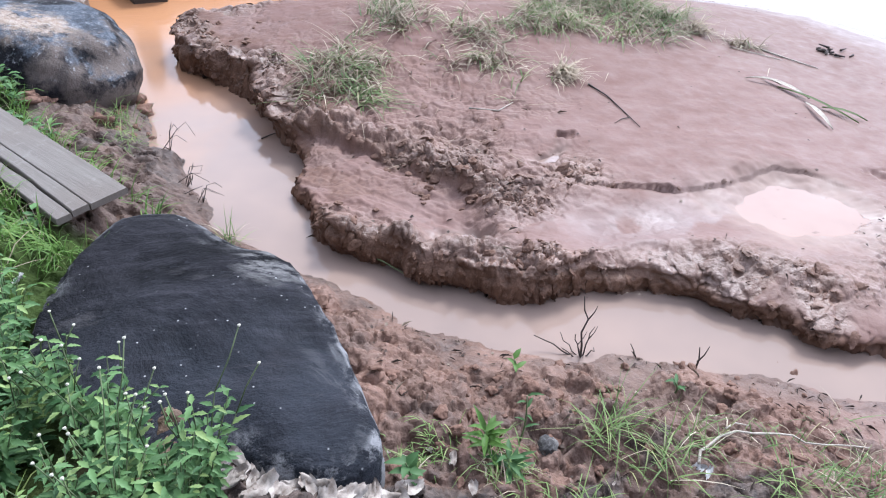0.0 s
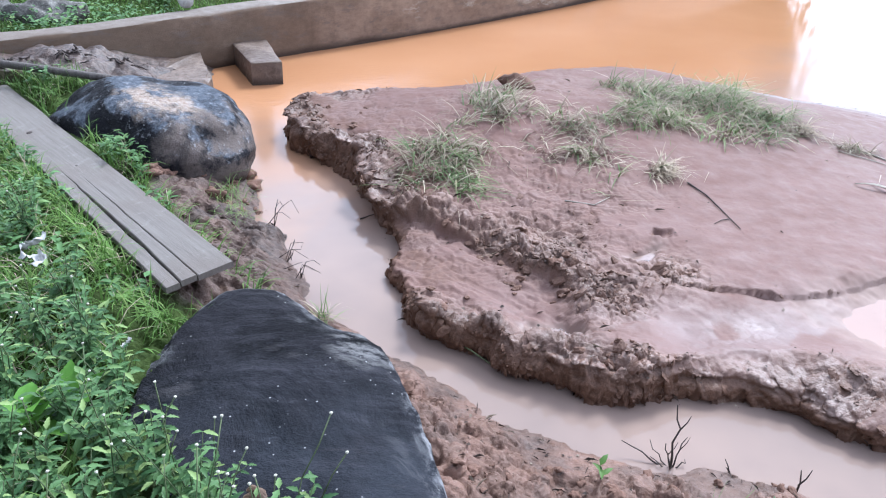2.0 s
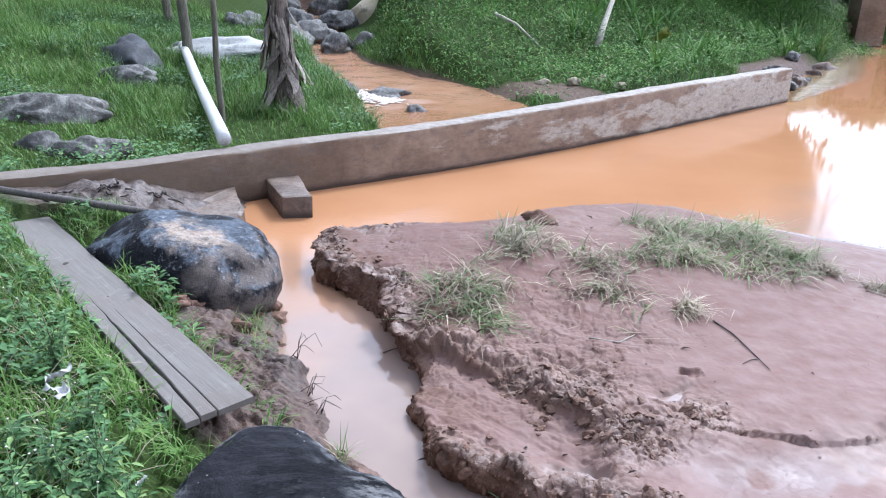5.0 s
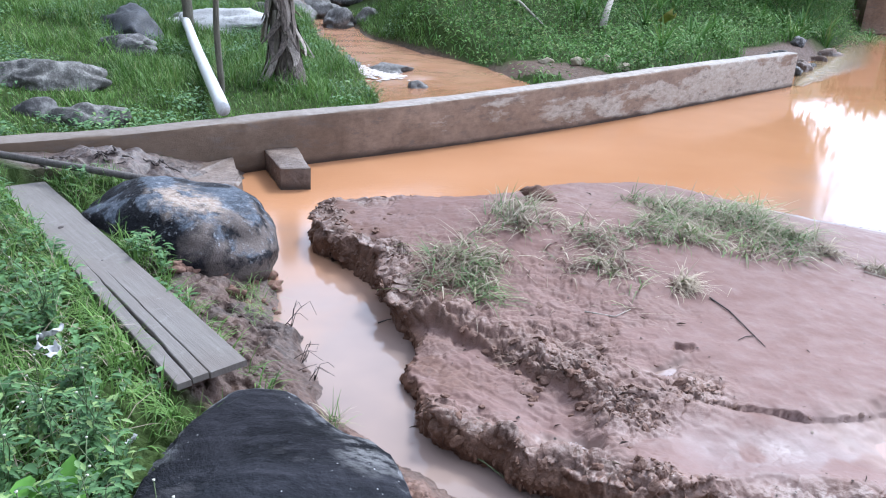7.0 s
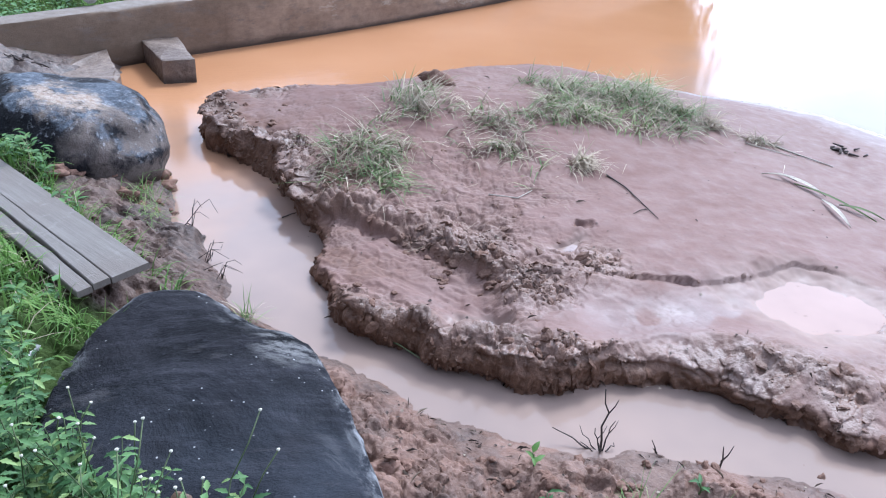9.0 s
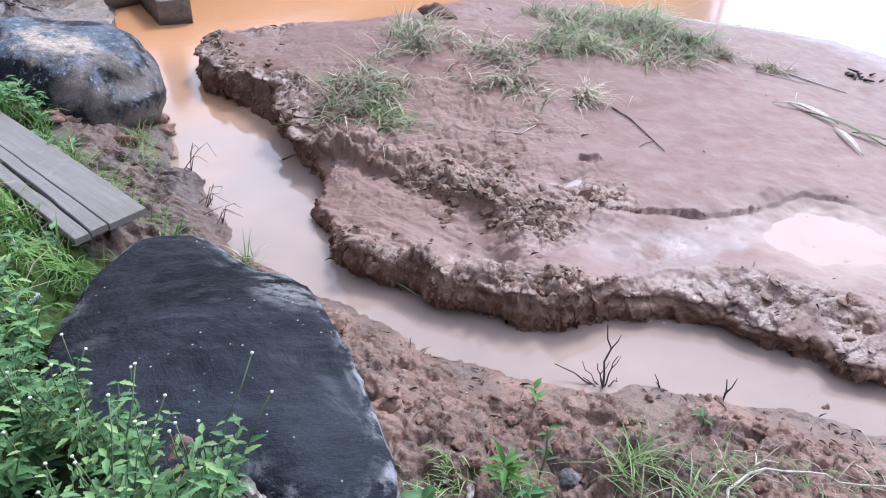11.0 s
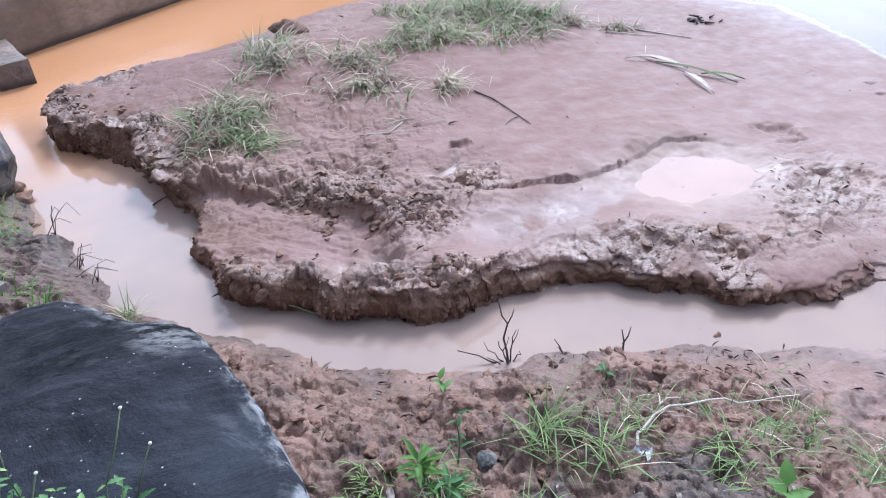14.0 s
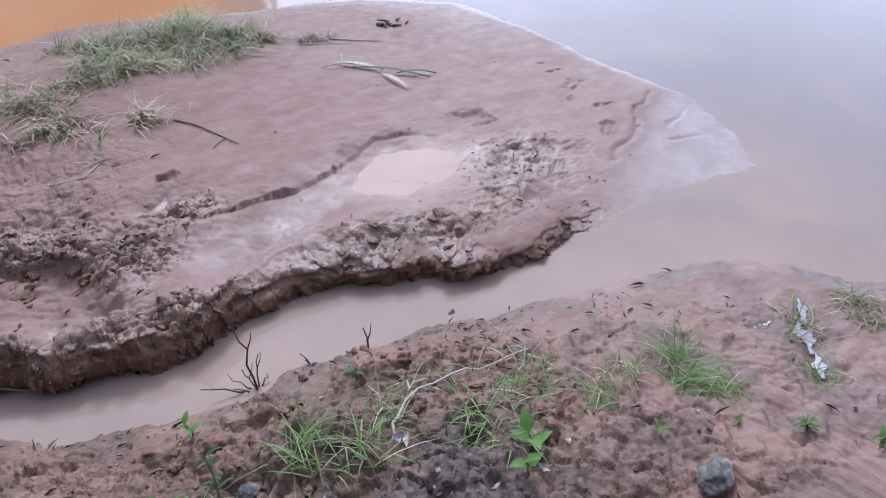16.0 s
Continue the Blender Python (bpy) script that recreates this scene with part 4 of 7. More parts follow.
def leaves(base, aim, pitch, length, width, fold=0.18, curl=0.25):
    """Pointed leaves, folded along the rib, from arrays of bases, headings and pitches (radians above level)."""
    n = len(base)
    length, width, pitch = (np.broadcast_to(np.asarray(v, float), (n,)) for v in (length, width, pitch))
    out = np.stack([np.cos(aim) * np.cos(pitch), np.sin(aim) * np.cos(pitch), np.sin(pitch)], -1)
    side = np.stack([-np.sin(aim), np.cos(aim), 0 * aim], -1)
    up = np.cross(out, side)
    spot = lambda a, s, h: base + out * (length * a)[:, None] + side * (width * s)[:, None] + up * (length * h)[:, None]
    rows = [spot(0, 0, 0), spot(0.3, -0.5, fold * 0.5), spot(0.3, 0, -0.02), spot(0.3, 0.5, fold * 0.5),
            spot(0.68, -0.36, fold * 0.3 - curl * 0.25), spot(0.68, 0, -curl * 0.3), spot(0.68, 0.36, fold * 0.3 - curl * 0.25), spot(1, 0, -curl)]
    verts = np.stack(rows, 1).reshape(-1, 3)
    b = (np.arange(n) * 8)[:, None]
    f = lambda *q: b + np.array([q])
    return verts, [np.concatenate([f(1, 2, 5, 4), f(2, 3, 6, 5)]), np.concatenate([f(0, 2, 1), f(0, 3, 2), f(4, 5, 7), f(5, 6, 7)])]


def toothed(base, aim, pitch, length, width):
    """Leaves with a few coarse teeth, from arrays of bases, headings and pitches (radians above level)."""
    n = len(base)
    out = np.stack([np.cos(aim) * np.cos(pitch), np.sin(aim) * np.cos(pitch), np.sin(pitch)], -1)
    side = np.stack([-np.sin(aim), np.cos(aim), 0 * aim], -1)
    up = np.cross(out, side)
    spot = lambda a, s, h: base + out * (length * a)[:, None] + side * (width * s)[:, None] + up * (length * h)[:, None]
    rows = [spot(0, 0, 0)]
    for a, s in ((0.22, 0.30), (0.36, 0.52), (0.44, 0.34), (0.60, 0.42), (0.68, 0.25), (0.82, 0.24)):
        drop = -0.28 * a * a
        rows += [spot(a, -s, drop + 0.12 * s), spot(a, 0, drop - 0.02), spot(a, s, drop + 0.12 * s)]
    rows.append(spot(1, 0, -0.3))
    verts = np.stack(rows, 1).reshape(-1, 3)
    b = (np.arange(n) * 20)[:, None]
    f = lambda *q: b + np.array([q])
    quads = [f(*(3 * k + c for c in q)) for k in range(5) for q in ((1, 2, 5, 4), (2, 3, 6, 5))]
    return verts, [np.concatenate(quads), np.concatenate([f(0, 2, 1), f(0, 3, 2), f(16, 17, 19), f(17, 18, 19)])]


def stone_data(size, seed, rough=0.18, detail=3, flat_base=0.55):
    """A worn stone as arrays: a ball pushed about by noise and faceted a little."""
    bm = bmesh.new()
    bmesh.ops.create_icosphere(bm, subdivisions=detail, radius=1)
    off = Vector((seed * 3.1, seed * 1.7, -seed * 2.3))
    planes = [(Vector(np.random.default_rng(seed + k).normal(size=3)).normalized(), 0.72 + 0.2 * ((seed * 7 + k * 5) % 10) / 10) for k in range(7)]
    for v in bm.verts:
        d = v.co.normalized()
        r = 1 + rough * noise.noise(d * 1.3 + off) + rough * 0.45 * noise.noise(d * 3.3 + off) + rough * 0.12 * noise.noise(d * 9 + off)
        p = d * r
        for nrm, lim in planes:
            k = p.dot(nrm) - lim
            if k > 0:
                p -= nrm * k * 0.75
        p.z = max(p.z, -flat_base)
        v.co = Vector((p.x * size[0], p.y * size[1], p.z * size[2]))
    for f in bm.faces:
        f.smooth = True
    return bm


# ---------------------------------------------------------------- ground
def axis_lines(stretches):
    """Grid lines: (from, to, step) one after another."""
    lines = [np.arange(a, b, s) for a, b, s in stretches]
    return np.concatenate(lines + [[stretches[-1][1]]])


def growing(a, b, n, power=2.2):
    return a + (b - a) * np.linspace(0, 1, n) ** power


def build_ground():
    xs = np.concatenate([growing(-3.4, -95, 70)[::-1][:-1], axis_lines([(-3.4, -1.4, 0.026), (-1.4, -0.45, 0.013), (-0.45, 2.3, 0.0066), (2.3, 3.9, 0.011), (3.9, 4.4, 0.025)]), growing(4.4, 95, 75)[1:]])
    ys = np.concatenate([growing(0.3, -90, 40)[::-1][:-1], axis_lines([(0.3, 1.1, 0.0085), (1.1, 3.6, 0.0074), (3.6, 5.4, 0.012), (5.4, 7.0, 0.03), (7.0, 15, 0.09)]), growing(15, 100, 60)[1:]])
    x, y = np.meshgrid(xs, ys)
    z, masks, (d, gentle, on_isle) = land(x, y)
    # the cut bank hangs over a little: high parts out, low parts in
    gx, gy = np.gradient(d, axis=1) / np.gradient(x, axis=1), np.gradient(d, axis=0) / np.gradient(y, axis=0)
    steep = on_isle * (1 - gentle) * smooth(0.16, 0.06, d) * smooth(-0.10, 0.0, d)
    run = (x - y) * 0.75
    face, _ = plates(run + 0.03 * fbm(x, z * 3, 8, 2, 133), z * 1.7 + 0.03 * fbm(run, z, 9, 2, 137), 10, 139)
    push = steep * ((0.05 + 0.05 * smooth(0.9, 1.4, x)) * (np.clip(z, 0, 0.2) / (0.17 - 0.06 * smooth(0.9, 1.4, x)) - 0.45) + 0.012 * face + 0.05 * flakes(run * 0.45, z * 3.5, 5, 6, 135) + 0.10 * fbm(run, z * 0.6, 4, 2, 131))
    x2, y2 = x - gx * push, y - gy * push
    verts = np.stack([x2, y2, z], -1).reshape(-1, 3)
    ny, nx = x.shape
    i, j = np.meshgrid(np.arange(ny - 1), np.arange(nx - 1), indexing="ij")
    a = i * nx + j
    quads = np.stack([a, a + 1, a + nx + 1, a + nx], -1).reshape(-1, 4)
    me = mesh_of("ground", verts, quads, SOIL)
    silt, wet, humus, grassy, clay_shade, pool = [m.ravel() for m in masks]
    for name, rgb in (("soil", (silt, wet, humus)), ("cover", (grassy, clay_shade, pool))):
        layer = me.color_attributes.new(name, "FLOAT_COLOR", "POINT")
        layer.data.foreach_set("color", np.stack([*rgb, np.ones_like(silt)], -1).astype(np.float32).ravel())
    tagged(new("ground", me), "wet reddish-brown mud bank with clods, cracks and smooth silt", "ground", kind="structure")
    return np.stack([x2, y2, z], -1), masks, on_isle


def clod_shapes(count, detail, seed):
    """Rough flattened clods of about unit size, cut by a few planes: vertices and triangles of each."""
    bm = bmesh.new()
    bmesh.ops.create_icosphere(bm, subdivisions=detail, radius=1)
    ball = np.array([v.co for v in bm.verts])
    faces = np.array([[v.index for v in f.verts] for f in bm.faces])
    bm.free()
    r, shapes = np.random.default_rng(seed), []
    for _ in range(count):
        p = ball.copy()
        for _ in range(9):
            way = r.normal(size=3)
            way /= np.linalg.norm(way)
            p -= np.outer(np.maximum(p @ way - r.uniform(0.45, 0.85), 0) * 0.9, way)
        p *= 1 + r.normal(0, 0.09, (len(p), 1))
        shapes.append(p * [1.0, r.uniform(0.45, 0.9), r.uniform(0.2, 0.42)])
    return shapes, faces


def mud_crumbs(spots, masks, on_isle):
    """Broken clods half sunk in the torn mud, on the cut face of the bank and over the trodden near bank."""
    du, dv = np.gradient(spots, axis=1), np.gradient(spots, axis=0)
    nrm = np.cross(du, dv)
    area = np.linalg.norm(nrm, axis=2)
    nrm /= area[..., None] + 1e-12
    x, y, z = spots[..., 0], spots[..., 1], spots[..., 2]
    silt, wet, humus, grassy, clay_shade, pool = masks
    torn = np.where(on_isle, 0.75 * smooth(0.35, 0.9, 1 - silt) + 1.8 * smooth(0.9, 0.6, nrm[..., 2]), 0.30 * smooth(0.9, 0.2, silt) * smooth(2.2, 1.3, x))
    torn *= (1 - smooth(0.2, 0.5, grassy)) * (1 - pool) * (z > 0.004) * (x > -3.4) * (x < 3.3) * (y > 0.35) * (y < 6.0) * (y < wall_y(x) - 0.3)
    torn *= np.clip(0.35 + 1.6 * fbm(x, y, 3.5, 3, 141), 0, 1) * np.where(on_isle, 1 - 0.85 * smooth(1.7, 2.2, x), 0.8)
    chance = (torn * area).ravel()
    r = np.random.default_rng(143)
    layers, pieces = {"soil": [], "cover": []}, []
    for count, detail, low, high in ((1000, 3, 0.015, 0.042), (5000, 2, 0.005, 0.016)):
        shapes, faces = clod_shapes(12, detail, 145 + detail)
        pick = r.choice(chance.size, count, p=chance / chance.sum())
        n = nrm.reshape(-1, 3)[pick] * 0.8 + np.array([0, 0, 0.5]) + r.normal(0, 0.22, (count, 3))
        n /= np.linalg.norm(n, axis=1, keepdims=True)
        u = np.cross(n, np.stack([np.cos(t := r.uniform(0, 6.28, count)), np.sin(t), 0 * t], -1))
        u /= np.linalg.norm(u, axis=1, keepdims=True)
        v = np.cross(n, u)
        size = low + (high - low) * r.uniform(0, 1, count) ** 2
        at = spots.reshape(-1, 3)[pick]
        at = at - n * (size * r.uniform(0.0, 0.3, count))[:, None]
        for k in range(count):
            p = shapes[k % 12] * size[k]
            pieces.append((at[k] + p[:, :1] * u[k] + p[:, 1:2] * v[k] + p[:, 2:] * n[k], faces))
        each = len(shapes[0])
        for name, three in (("soil", (silt, wet, humus)), ("cover", (grassy, clay_shade, pool))):
            layers[name].append(np.repeat(np.stack([m.ravel()[pick] for m in three] + [np.ones(count)], -1), each, axis=0))
    me = mesh_of("mud_crumbs", *join(pieces), SOIL)
    for name, rows in layers.items():
        rows = np.concatenate(rows)
        if name == "soil":
            rows[:, 0] *= 0.3
            rows[:, 1] *= 0.75
        else:
            rows[:, 1] = np.maximum(rows[:, 1], 0.3)
        me.color_attributes.new(name, "FLOAT_COLOR", "POINT").data.foreach_set("color", rows.astype(np.float32).ravel())
    me.set_sharp_from_angle(angle=radians(38))
    single("mud_crumbs", me, None, "broken clods and crumbs of wet reddish-brown mud", "mud clods", kind="stuff")


mud_crumbs(*build_ground())


# ---------------------------------------------------------------- water
def sheet(name, outline_fn, material, label, category="water"):
    verts, faces = outline_fn
    return tagged(new(name, mesh_of(name, verts, faces, material)), label, category, kind="structure")


def grid_patch(xs, ys, zf):
    x, y = np.meshgrid(xs, ys)
    z = zf(x, y) * np.ones_like(x)
    ny, nx = x.shape
    i, j = np.meshgrid(np.arange(ny - 1), np.arange(nx - 1), indexing="ij")
    a = i * nx + j
    return np.stack([x, y, z], -1).reshape(-1, 3), np.stack([a, a + 1, a + nx + 1, a + nx], -1).reshape(-1, 4)


sheet("water", grid_patch(np.linspace(-2.6, 70, 30), np.linspace(-40, 75, 40), lambda x, y: 0 * x), POND, "opaque orange-brown muddy pond water, nearly still")


def brook_surface():
    xs, ys = np.linspace(-5, 2.4, 75), np.linspace(7.6, 23, 150)
    return grid_patch(xs, ys, lambda x, y: np.where(y < wall_y(x) + 0.5, -0.02, brook_level(y)) + 0.02 * fbm(x, y, 4, 3, 141) * smooth(10.2, 11.5, y))


sheet("brook", brook_surface(), BROOK, "shallow orange-brown brook running down over stones")


def puddle(cx, cy, rx, ry, z, label, water):
    """A sheet of water in a hollow, thinning out towards its rim."""
    k = 48
    a = np.linspace(0, 2 * np.pi, k, endpoint=False)
    shares = np.array([0.02, 0.4, 0.6, 0.75, 0.85, 0.95, 1.05, 1.15, 1.3])
    wide = shares[:, None] * (1 + 0.16 * fbm(2 * np.cos(a) + cx, 2 * np.sin(a) + cy, 1.3, 3, 83))
    verts = np.stack([cx + rx * wide * np.cos(a), cy + ry * wide * np.sin(a), np.full(wide.shape, z)], -1).reshape(-1, 3)
    i, j = np.meshgrid(np.arange(len(shares) - 1), np.arange(k), indexing="ij")
    quads = np.stack([i * k + j, i * k + (j + 1) % k, (i + 1) * k + (j + 1) % k, (i + 1) * k + j], -1).reshape(-1, 4)[:, ::-1]
    me = mesh_of("puddle", np.concatenate([verts, [[cx, cy, z]]]), [quads, np.stack([np.roll(np.arange(k), -1), np.arange(k), np.full(k, len(verts))], -1)[:, ::-1]], water)
    depth = np.r_[np.repeat(smooth(1.25, 0.7, shares), k), 1.0]
    layer = me.color_attributes.new("depth", "FLOAT_COLOR", "POINT")
    layer.data.foreach_set("color", np.stack([depth, depth, depth, np.ones_like(depth)], -1).astype(np.float32).ravel())
    tagged(new("puddle", me), label, "puddle", "puddles on the mud", "structure")


for spot, words in zip(POOLS, ("broad shallow puddle of pinkish silty water on the mud", "small silty puddle in trodden mud", "small narrow puddle in a print of mud")):
    puddle(*spot, words, PUDDLE if spot[2] > 0.2 else SMALL_PUDDLE)


def furrow(a, b, wide, seed):
    """A ragged wet streak on the near bank, full to its rim; the white sky's reflection is put into its colour."""
    q = np.linspace(0, 1, 24)
    mid = np.stack([a[0] + (b[0] - a[0]) * q, a[1] + (b[1] - a[1]) * q], -1)
    side = np.array([a[1] - b[1], b[0] - a[0]])
    side = side / np.hypot(*side)
    taper = np.sin(np.pi * (0.04 + 0.92 * q)) ** 0.6
    edge = lambda k: (wide * taper * (0.55 + 1.3 * fbm(3 * q + seed, 0 * q + k, 1.5, 2, 201 + k)))[:, None] * side
    verts = np.concatenate([np.c_[mid - edge(0), np.full(24, FURROW)], np.c_[mid + edge(5), np.full(24, FURROW)]])
    j = np.arange(23)
    tagged(new("puddle", mesh_of("puddle", verts, np.stack([j, j + 1, j + 25, j + 24], -1), FILM)), "narrow wet streak on the bank, sky reflection in its pale colour", "puddle", "puddles on the mud", "structure")


furrow((2.49, 0.77), (2.35, 0.67), 0.024, 1)
furrow((2.38, 0.71), (2.25, 0.60), 0.036, 3)
furrow((2.27, 0.60), (2.17, 0.52), 0.020, 5)
furrow((2.31, 0.775), (2.24, 0.80), 0.016, 7)


# ---------------------------------------------------------------- the low dam wall and its concrete
def resample(points, step):
    pts = np.array(points, float)
    # rounded corners: two rounds of corner cutting
    for _ in range(2):
        mid = np.stack([0.75 * pts[:-1] + 0.25 * pts[1:], 0.25 * pts[:-1] + 0.75 * pts[1:]], 1).reshape(-1, 2)
        pts = np.concatenate([pts[:1], mid, pts[-1:]])
    run = np.r_[0, np.cumsum(np.hypot(*np.diff(pts, axis=0).T))]
    at = np.linspace(0, run[-1], int(run[-1] / step))
    return np.stack([np.interp(at, run, pts[:, 0]), np.interp(at, run, pts[:, 1])], -1)


def build_wall():
    line = resample(WALL_LINE, 0.06)
    tang = np.gradient(line, axis=0)
    tang /= np.linalg.norm(tang, axis=1, keepdims=True)
    back = np.stack([-tang[:, 1], tang[:, 0]], -1)
    h, w = WALL_TOP, WALL_THICK
    outline = [(0.0, -0.35), (0.0, -0.05), (0.002, 0.12), (0.0, 0.28), (0.004, h - 0.03), (0.012, h - 0.01), (0.03, h), (w * 0.5, h + 0.006), (w - 0.03, h), (w - 0.012, h - 0.01), (w, h - 0.04), (w + 0.01, 0.1), (w + 0.01, -0.35)]
    n, k = len(line), len(outline)
    verts = np.zeros((n, k, 3))
    for c, (off, z) in enumerate(outline):
        wear = 0.004 * fbm(line[:, 0] + c * 0.13, line[:, 1], 4, 4, 151 + c) if -0.3 < z else 0
        verts[:, c, :2] = line + back * (off + wear)[:, None] if np.ndim(wear) else line + back * off
        verts[:, c, 2] = z + ((0.012 * fbm(line[:, 0], line[:, 1] + c * 0.2, 2.5, 4, 171) + 0.10 * smooth(-1.5, 3.5, line[:, 0])) if z > 0.4 else 0)
    i, j = np.meshgrid(np.arange(n - 1), np.arange(k - 1), indexing="ij")
    a = i * k + j
    quads = np.stack([a, a + k, a + k + 1, a + 1], -1).reshape(-1, 4)
    verts = verts.reshape(-1, 3)
    ends = []
    for row, flip in ((0, False), (n - 1, True)):
        c = len(verts)
        verts = np.concatenate([verts, verts[row * k:(row + 1) * k].mean(0, keepdims=True)])
        j = np.arange(k)
        t = np.stack([row * k + j, row * k + (j + 1) % k, np.full(k, c)], -1)
        ends.append(t[:, ::-1] if flip else t)
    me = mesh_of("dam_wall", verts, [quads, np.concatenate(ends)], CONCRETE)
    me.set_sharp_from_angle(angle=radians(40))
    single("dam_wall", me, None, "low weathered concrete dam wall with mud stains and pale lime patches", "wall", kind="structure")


build_wall()


def slab(corners, z0, z1, inset=0.012, seed=0, cuts=5, wear=0.008, material=None):
    """A worn concrete block on any four-cornered or many-cornered plan, with rounded upper edges."""
    pts = np.array(corners, float)
    mid = pts.mean(0)
    ring = []
    for a, b in zip(pts, np.roll(pts, -1, axis=0)):
        ring += [a + (b - a) * q for q in np.linspace(0, 1, cuts, endpoint=False)]
    ring = np.array(ring)
    n = len(ring)
    levels = [(0.0, z0), (0.0, z0 + (z1 - z0) * 0.5), (0.0, z1 - inset), (inset * 0.35, z1 - inset * 0.3), (inset, z1), (0.5 * np.hypot(*(pts[0] - mid)), z1 + 0.004)]
    verts = []
    for c, (off, z) in enumerate(levels):
        way = mid - ring
        way /= np.linalg.norm(way, axis=1, keepdims=True)
        p = ring + way * off
        jig = wear * fbm(p[:, 0] * 3 + seed, p[:, 1] * 3 + c, 3, 3, 181 + seed)
        verts.append(np.stack([p[:, 0] + jig, p[:, 1] + jig, np.full(n, z) + jig], -1))
    verts = np.concatenate(verts + [[[*mid, z1 + 0.004]]])
    i, j = np.meshgrid(np.arange(len(levels) - 1), np.arange(n), indexing="ij")
    k = (j + 1) % n
    quads = np.stack([i * n + j, i * n + k, (i + 1) * n + k, (i + 1) * n + j], -1).reshape(-1, 4)
    j = np.arange(n)
    top = len(levels) - 1
    tris = np.stack([top * n + j, top * n + (j + 1) % n, np.full(n, len(verts) - 1)], -1)
    me = mesh_of("slab", verts, [quads, tris], material or CONCRETE)
    me.set_sharp_from_angle(angle=radians(35))
    return me


single("concrete_block", slab([(-1.39, 6.02), (-1.145, 6.07), (-1.40, 6.78), (-1.68, 6.66)], -0.3, 0.19, 0.015, 3, material=MUDDY_CONCRETE), None, "wet concrete block standing out from the dam wall", "block")
single("concrete_ledge", slab([(-1.90, 6.40), (-1.66, 5.80), (-1.63, 5.52), (-1.98, 5.30), (-2.7, 5.5), (-2.62, 5.76)], -0.3, 0.165, 0.03, 5, wear=0.03, material=MUDDY_CONCRETE), None, "mud-covered broken concrete ledge beside the dam wall", "ledge")


def build_apron():
    """A spillway floor that the water just covers, between the eroded bank and the pond."""
    near = np.array([(6.05, 13.42), (7.05, 15.5), (8.16, 17.28), (11.24, 23.1), (14.3, 28.7)])
    far = np.array([(6.25, 13.35), (7.6, 14.95), (9.1, 16.7), (13.2, 23.9), (16.3, 29.6)])
    q = np.linspace(0, 4, 61)
    a, b = (np.stack([np.interp(q, np.arange(5), e[:, c]) for c in (0, 1)], -1) for e in (near, far))
    rows = []
    for k, z in ((0.0, -0.3), (0.0, 0.008), (0.35, 0.008), (0.75, 0.008), (1.0, 0.008), (1.0, -0.3)):
        p = a * (1 - k) + b * k
        p = p + 0.12 * k * np.stack([fbm(p[:, 0], p[:, 1], 0.9, 3, 191), fbm(p[:, 0], p[:, 1], 0.9, 3, 193)], -1)
        rows.append(np.c_[p, np.full(len(p), z)])
    verts = np.stack(rows, 1)
    m, k = verts.shape[:2]
    i, j = np.meshgrid(np.arange(m - 1), np.arange(k - 1), indexing="ij")
    quads = np.stack([i * k + j, (i + 1) * k + j, (i + 1) * k + j + 1, i * k + j + 1], -1).reshape(-1, 4)
    me = mesh_of("concrete_apron", verts.reshape(-1, 3), quads, APRON)
    depth = np.tile([1.0, 1.0, 0.9, 0.5, 0.0, 0.0], m)
    me.color_attributes.new("depth", "FLOAT_COLOR", "POINT").data.foreach_set("color", np.stack([depth, depth, depth, np.ones_like(depth)], -1).astype(np.float32).ravel())
    single("concrete_apron", me, None, "tan silted concrete apron awash at the pond's edge", "apron", kind="structure")


build_apron()


# ---------------------------------------------------------------- rocks
def boulder(name, outline, heights, material, label, seed, bulge=0.02):
    """A boulder from its plan outline and a list of (share of the radius, height), rim by rim."""
    pts = np.array(outline, float)
    mid = pts.mean(0)
    ang = np.arctan2(*(pts - mid).T[::-1])
    rad = np.hypot(*(pts - mid).T)
    order = np.argsort(ang)
    ang, rad = ang[order], rad[order]
    a = np.linspace(-np.pi, np.pi, 128, endpoint=False)
    r = np.interp(a, np.r_[ang - 2 * np.pi, ang, ang + 2 * np.pi], np.tile(rad, 3))
    for _ in range(3):
        r = 0.25 * np.roll(r, 1) + 0.5 * r + 0.25 * np.roll(r, -1)
    share, z = np.array(heights).T
    fine = np.linspace(0, 1, 46)
    knots = np.linspace(0, 1, len(share))
    share, z = np.interp(fine, knots, share), np.interp(fine, knots, z)
    x = mid[0] + np.outer(share, r * np.cos(a))
    y = mid[1] + np.outer(share, r * np.sin(a))
    zz = z[:, None] + 0 * x
    lump = bulge * (fbm(x + zz, y - zz, 3.2, 4, seed) + 0.3 * fbm(x + zz * 2, y + zz, 14, 3, seed + 5))
    lump[0] = lump[0].mean()
    side = lump * np.minimum(share * 5, 1)[:, None]
    x, y, zz = x + side * np.cos(a), y + side * np.sin(a), zz + lump * 1.1
    n = len(a)
    verts = np.stack([x, y, zz], -1).reshape(-1, 3)
    i, j = np.meshgrid(np.arange(len(fine) - 1), np.arange(n), indexing="ij")
    k = (j + 1) % n
    quads = np.stack([i * n + j, (i + 1) * n + j, (i + 1) * n + k, i * n + k], -1).reshape(-1, 4)
    return single(name, mesh_of(name, verts, quads, material), None, label, "boulder")


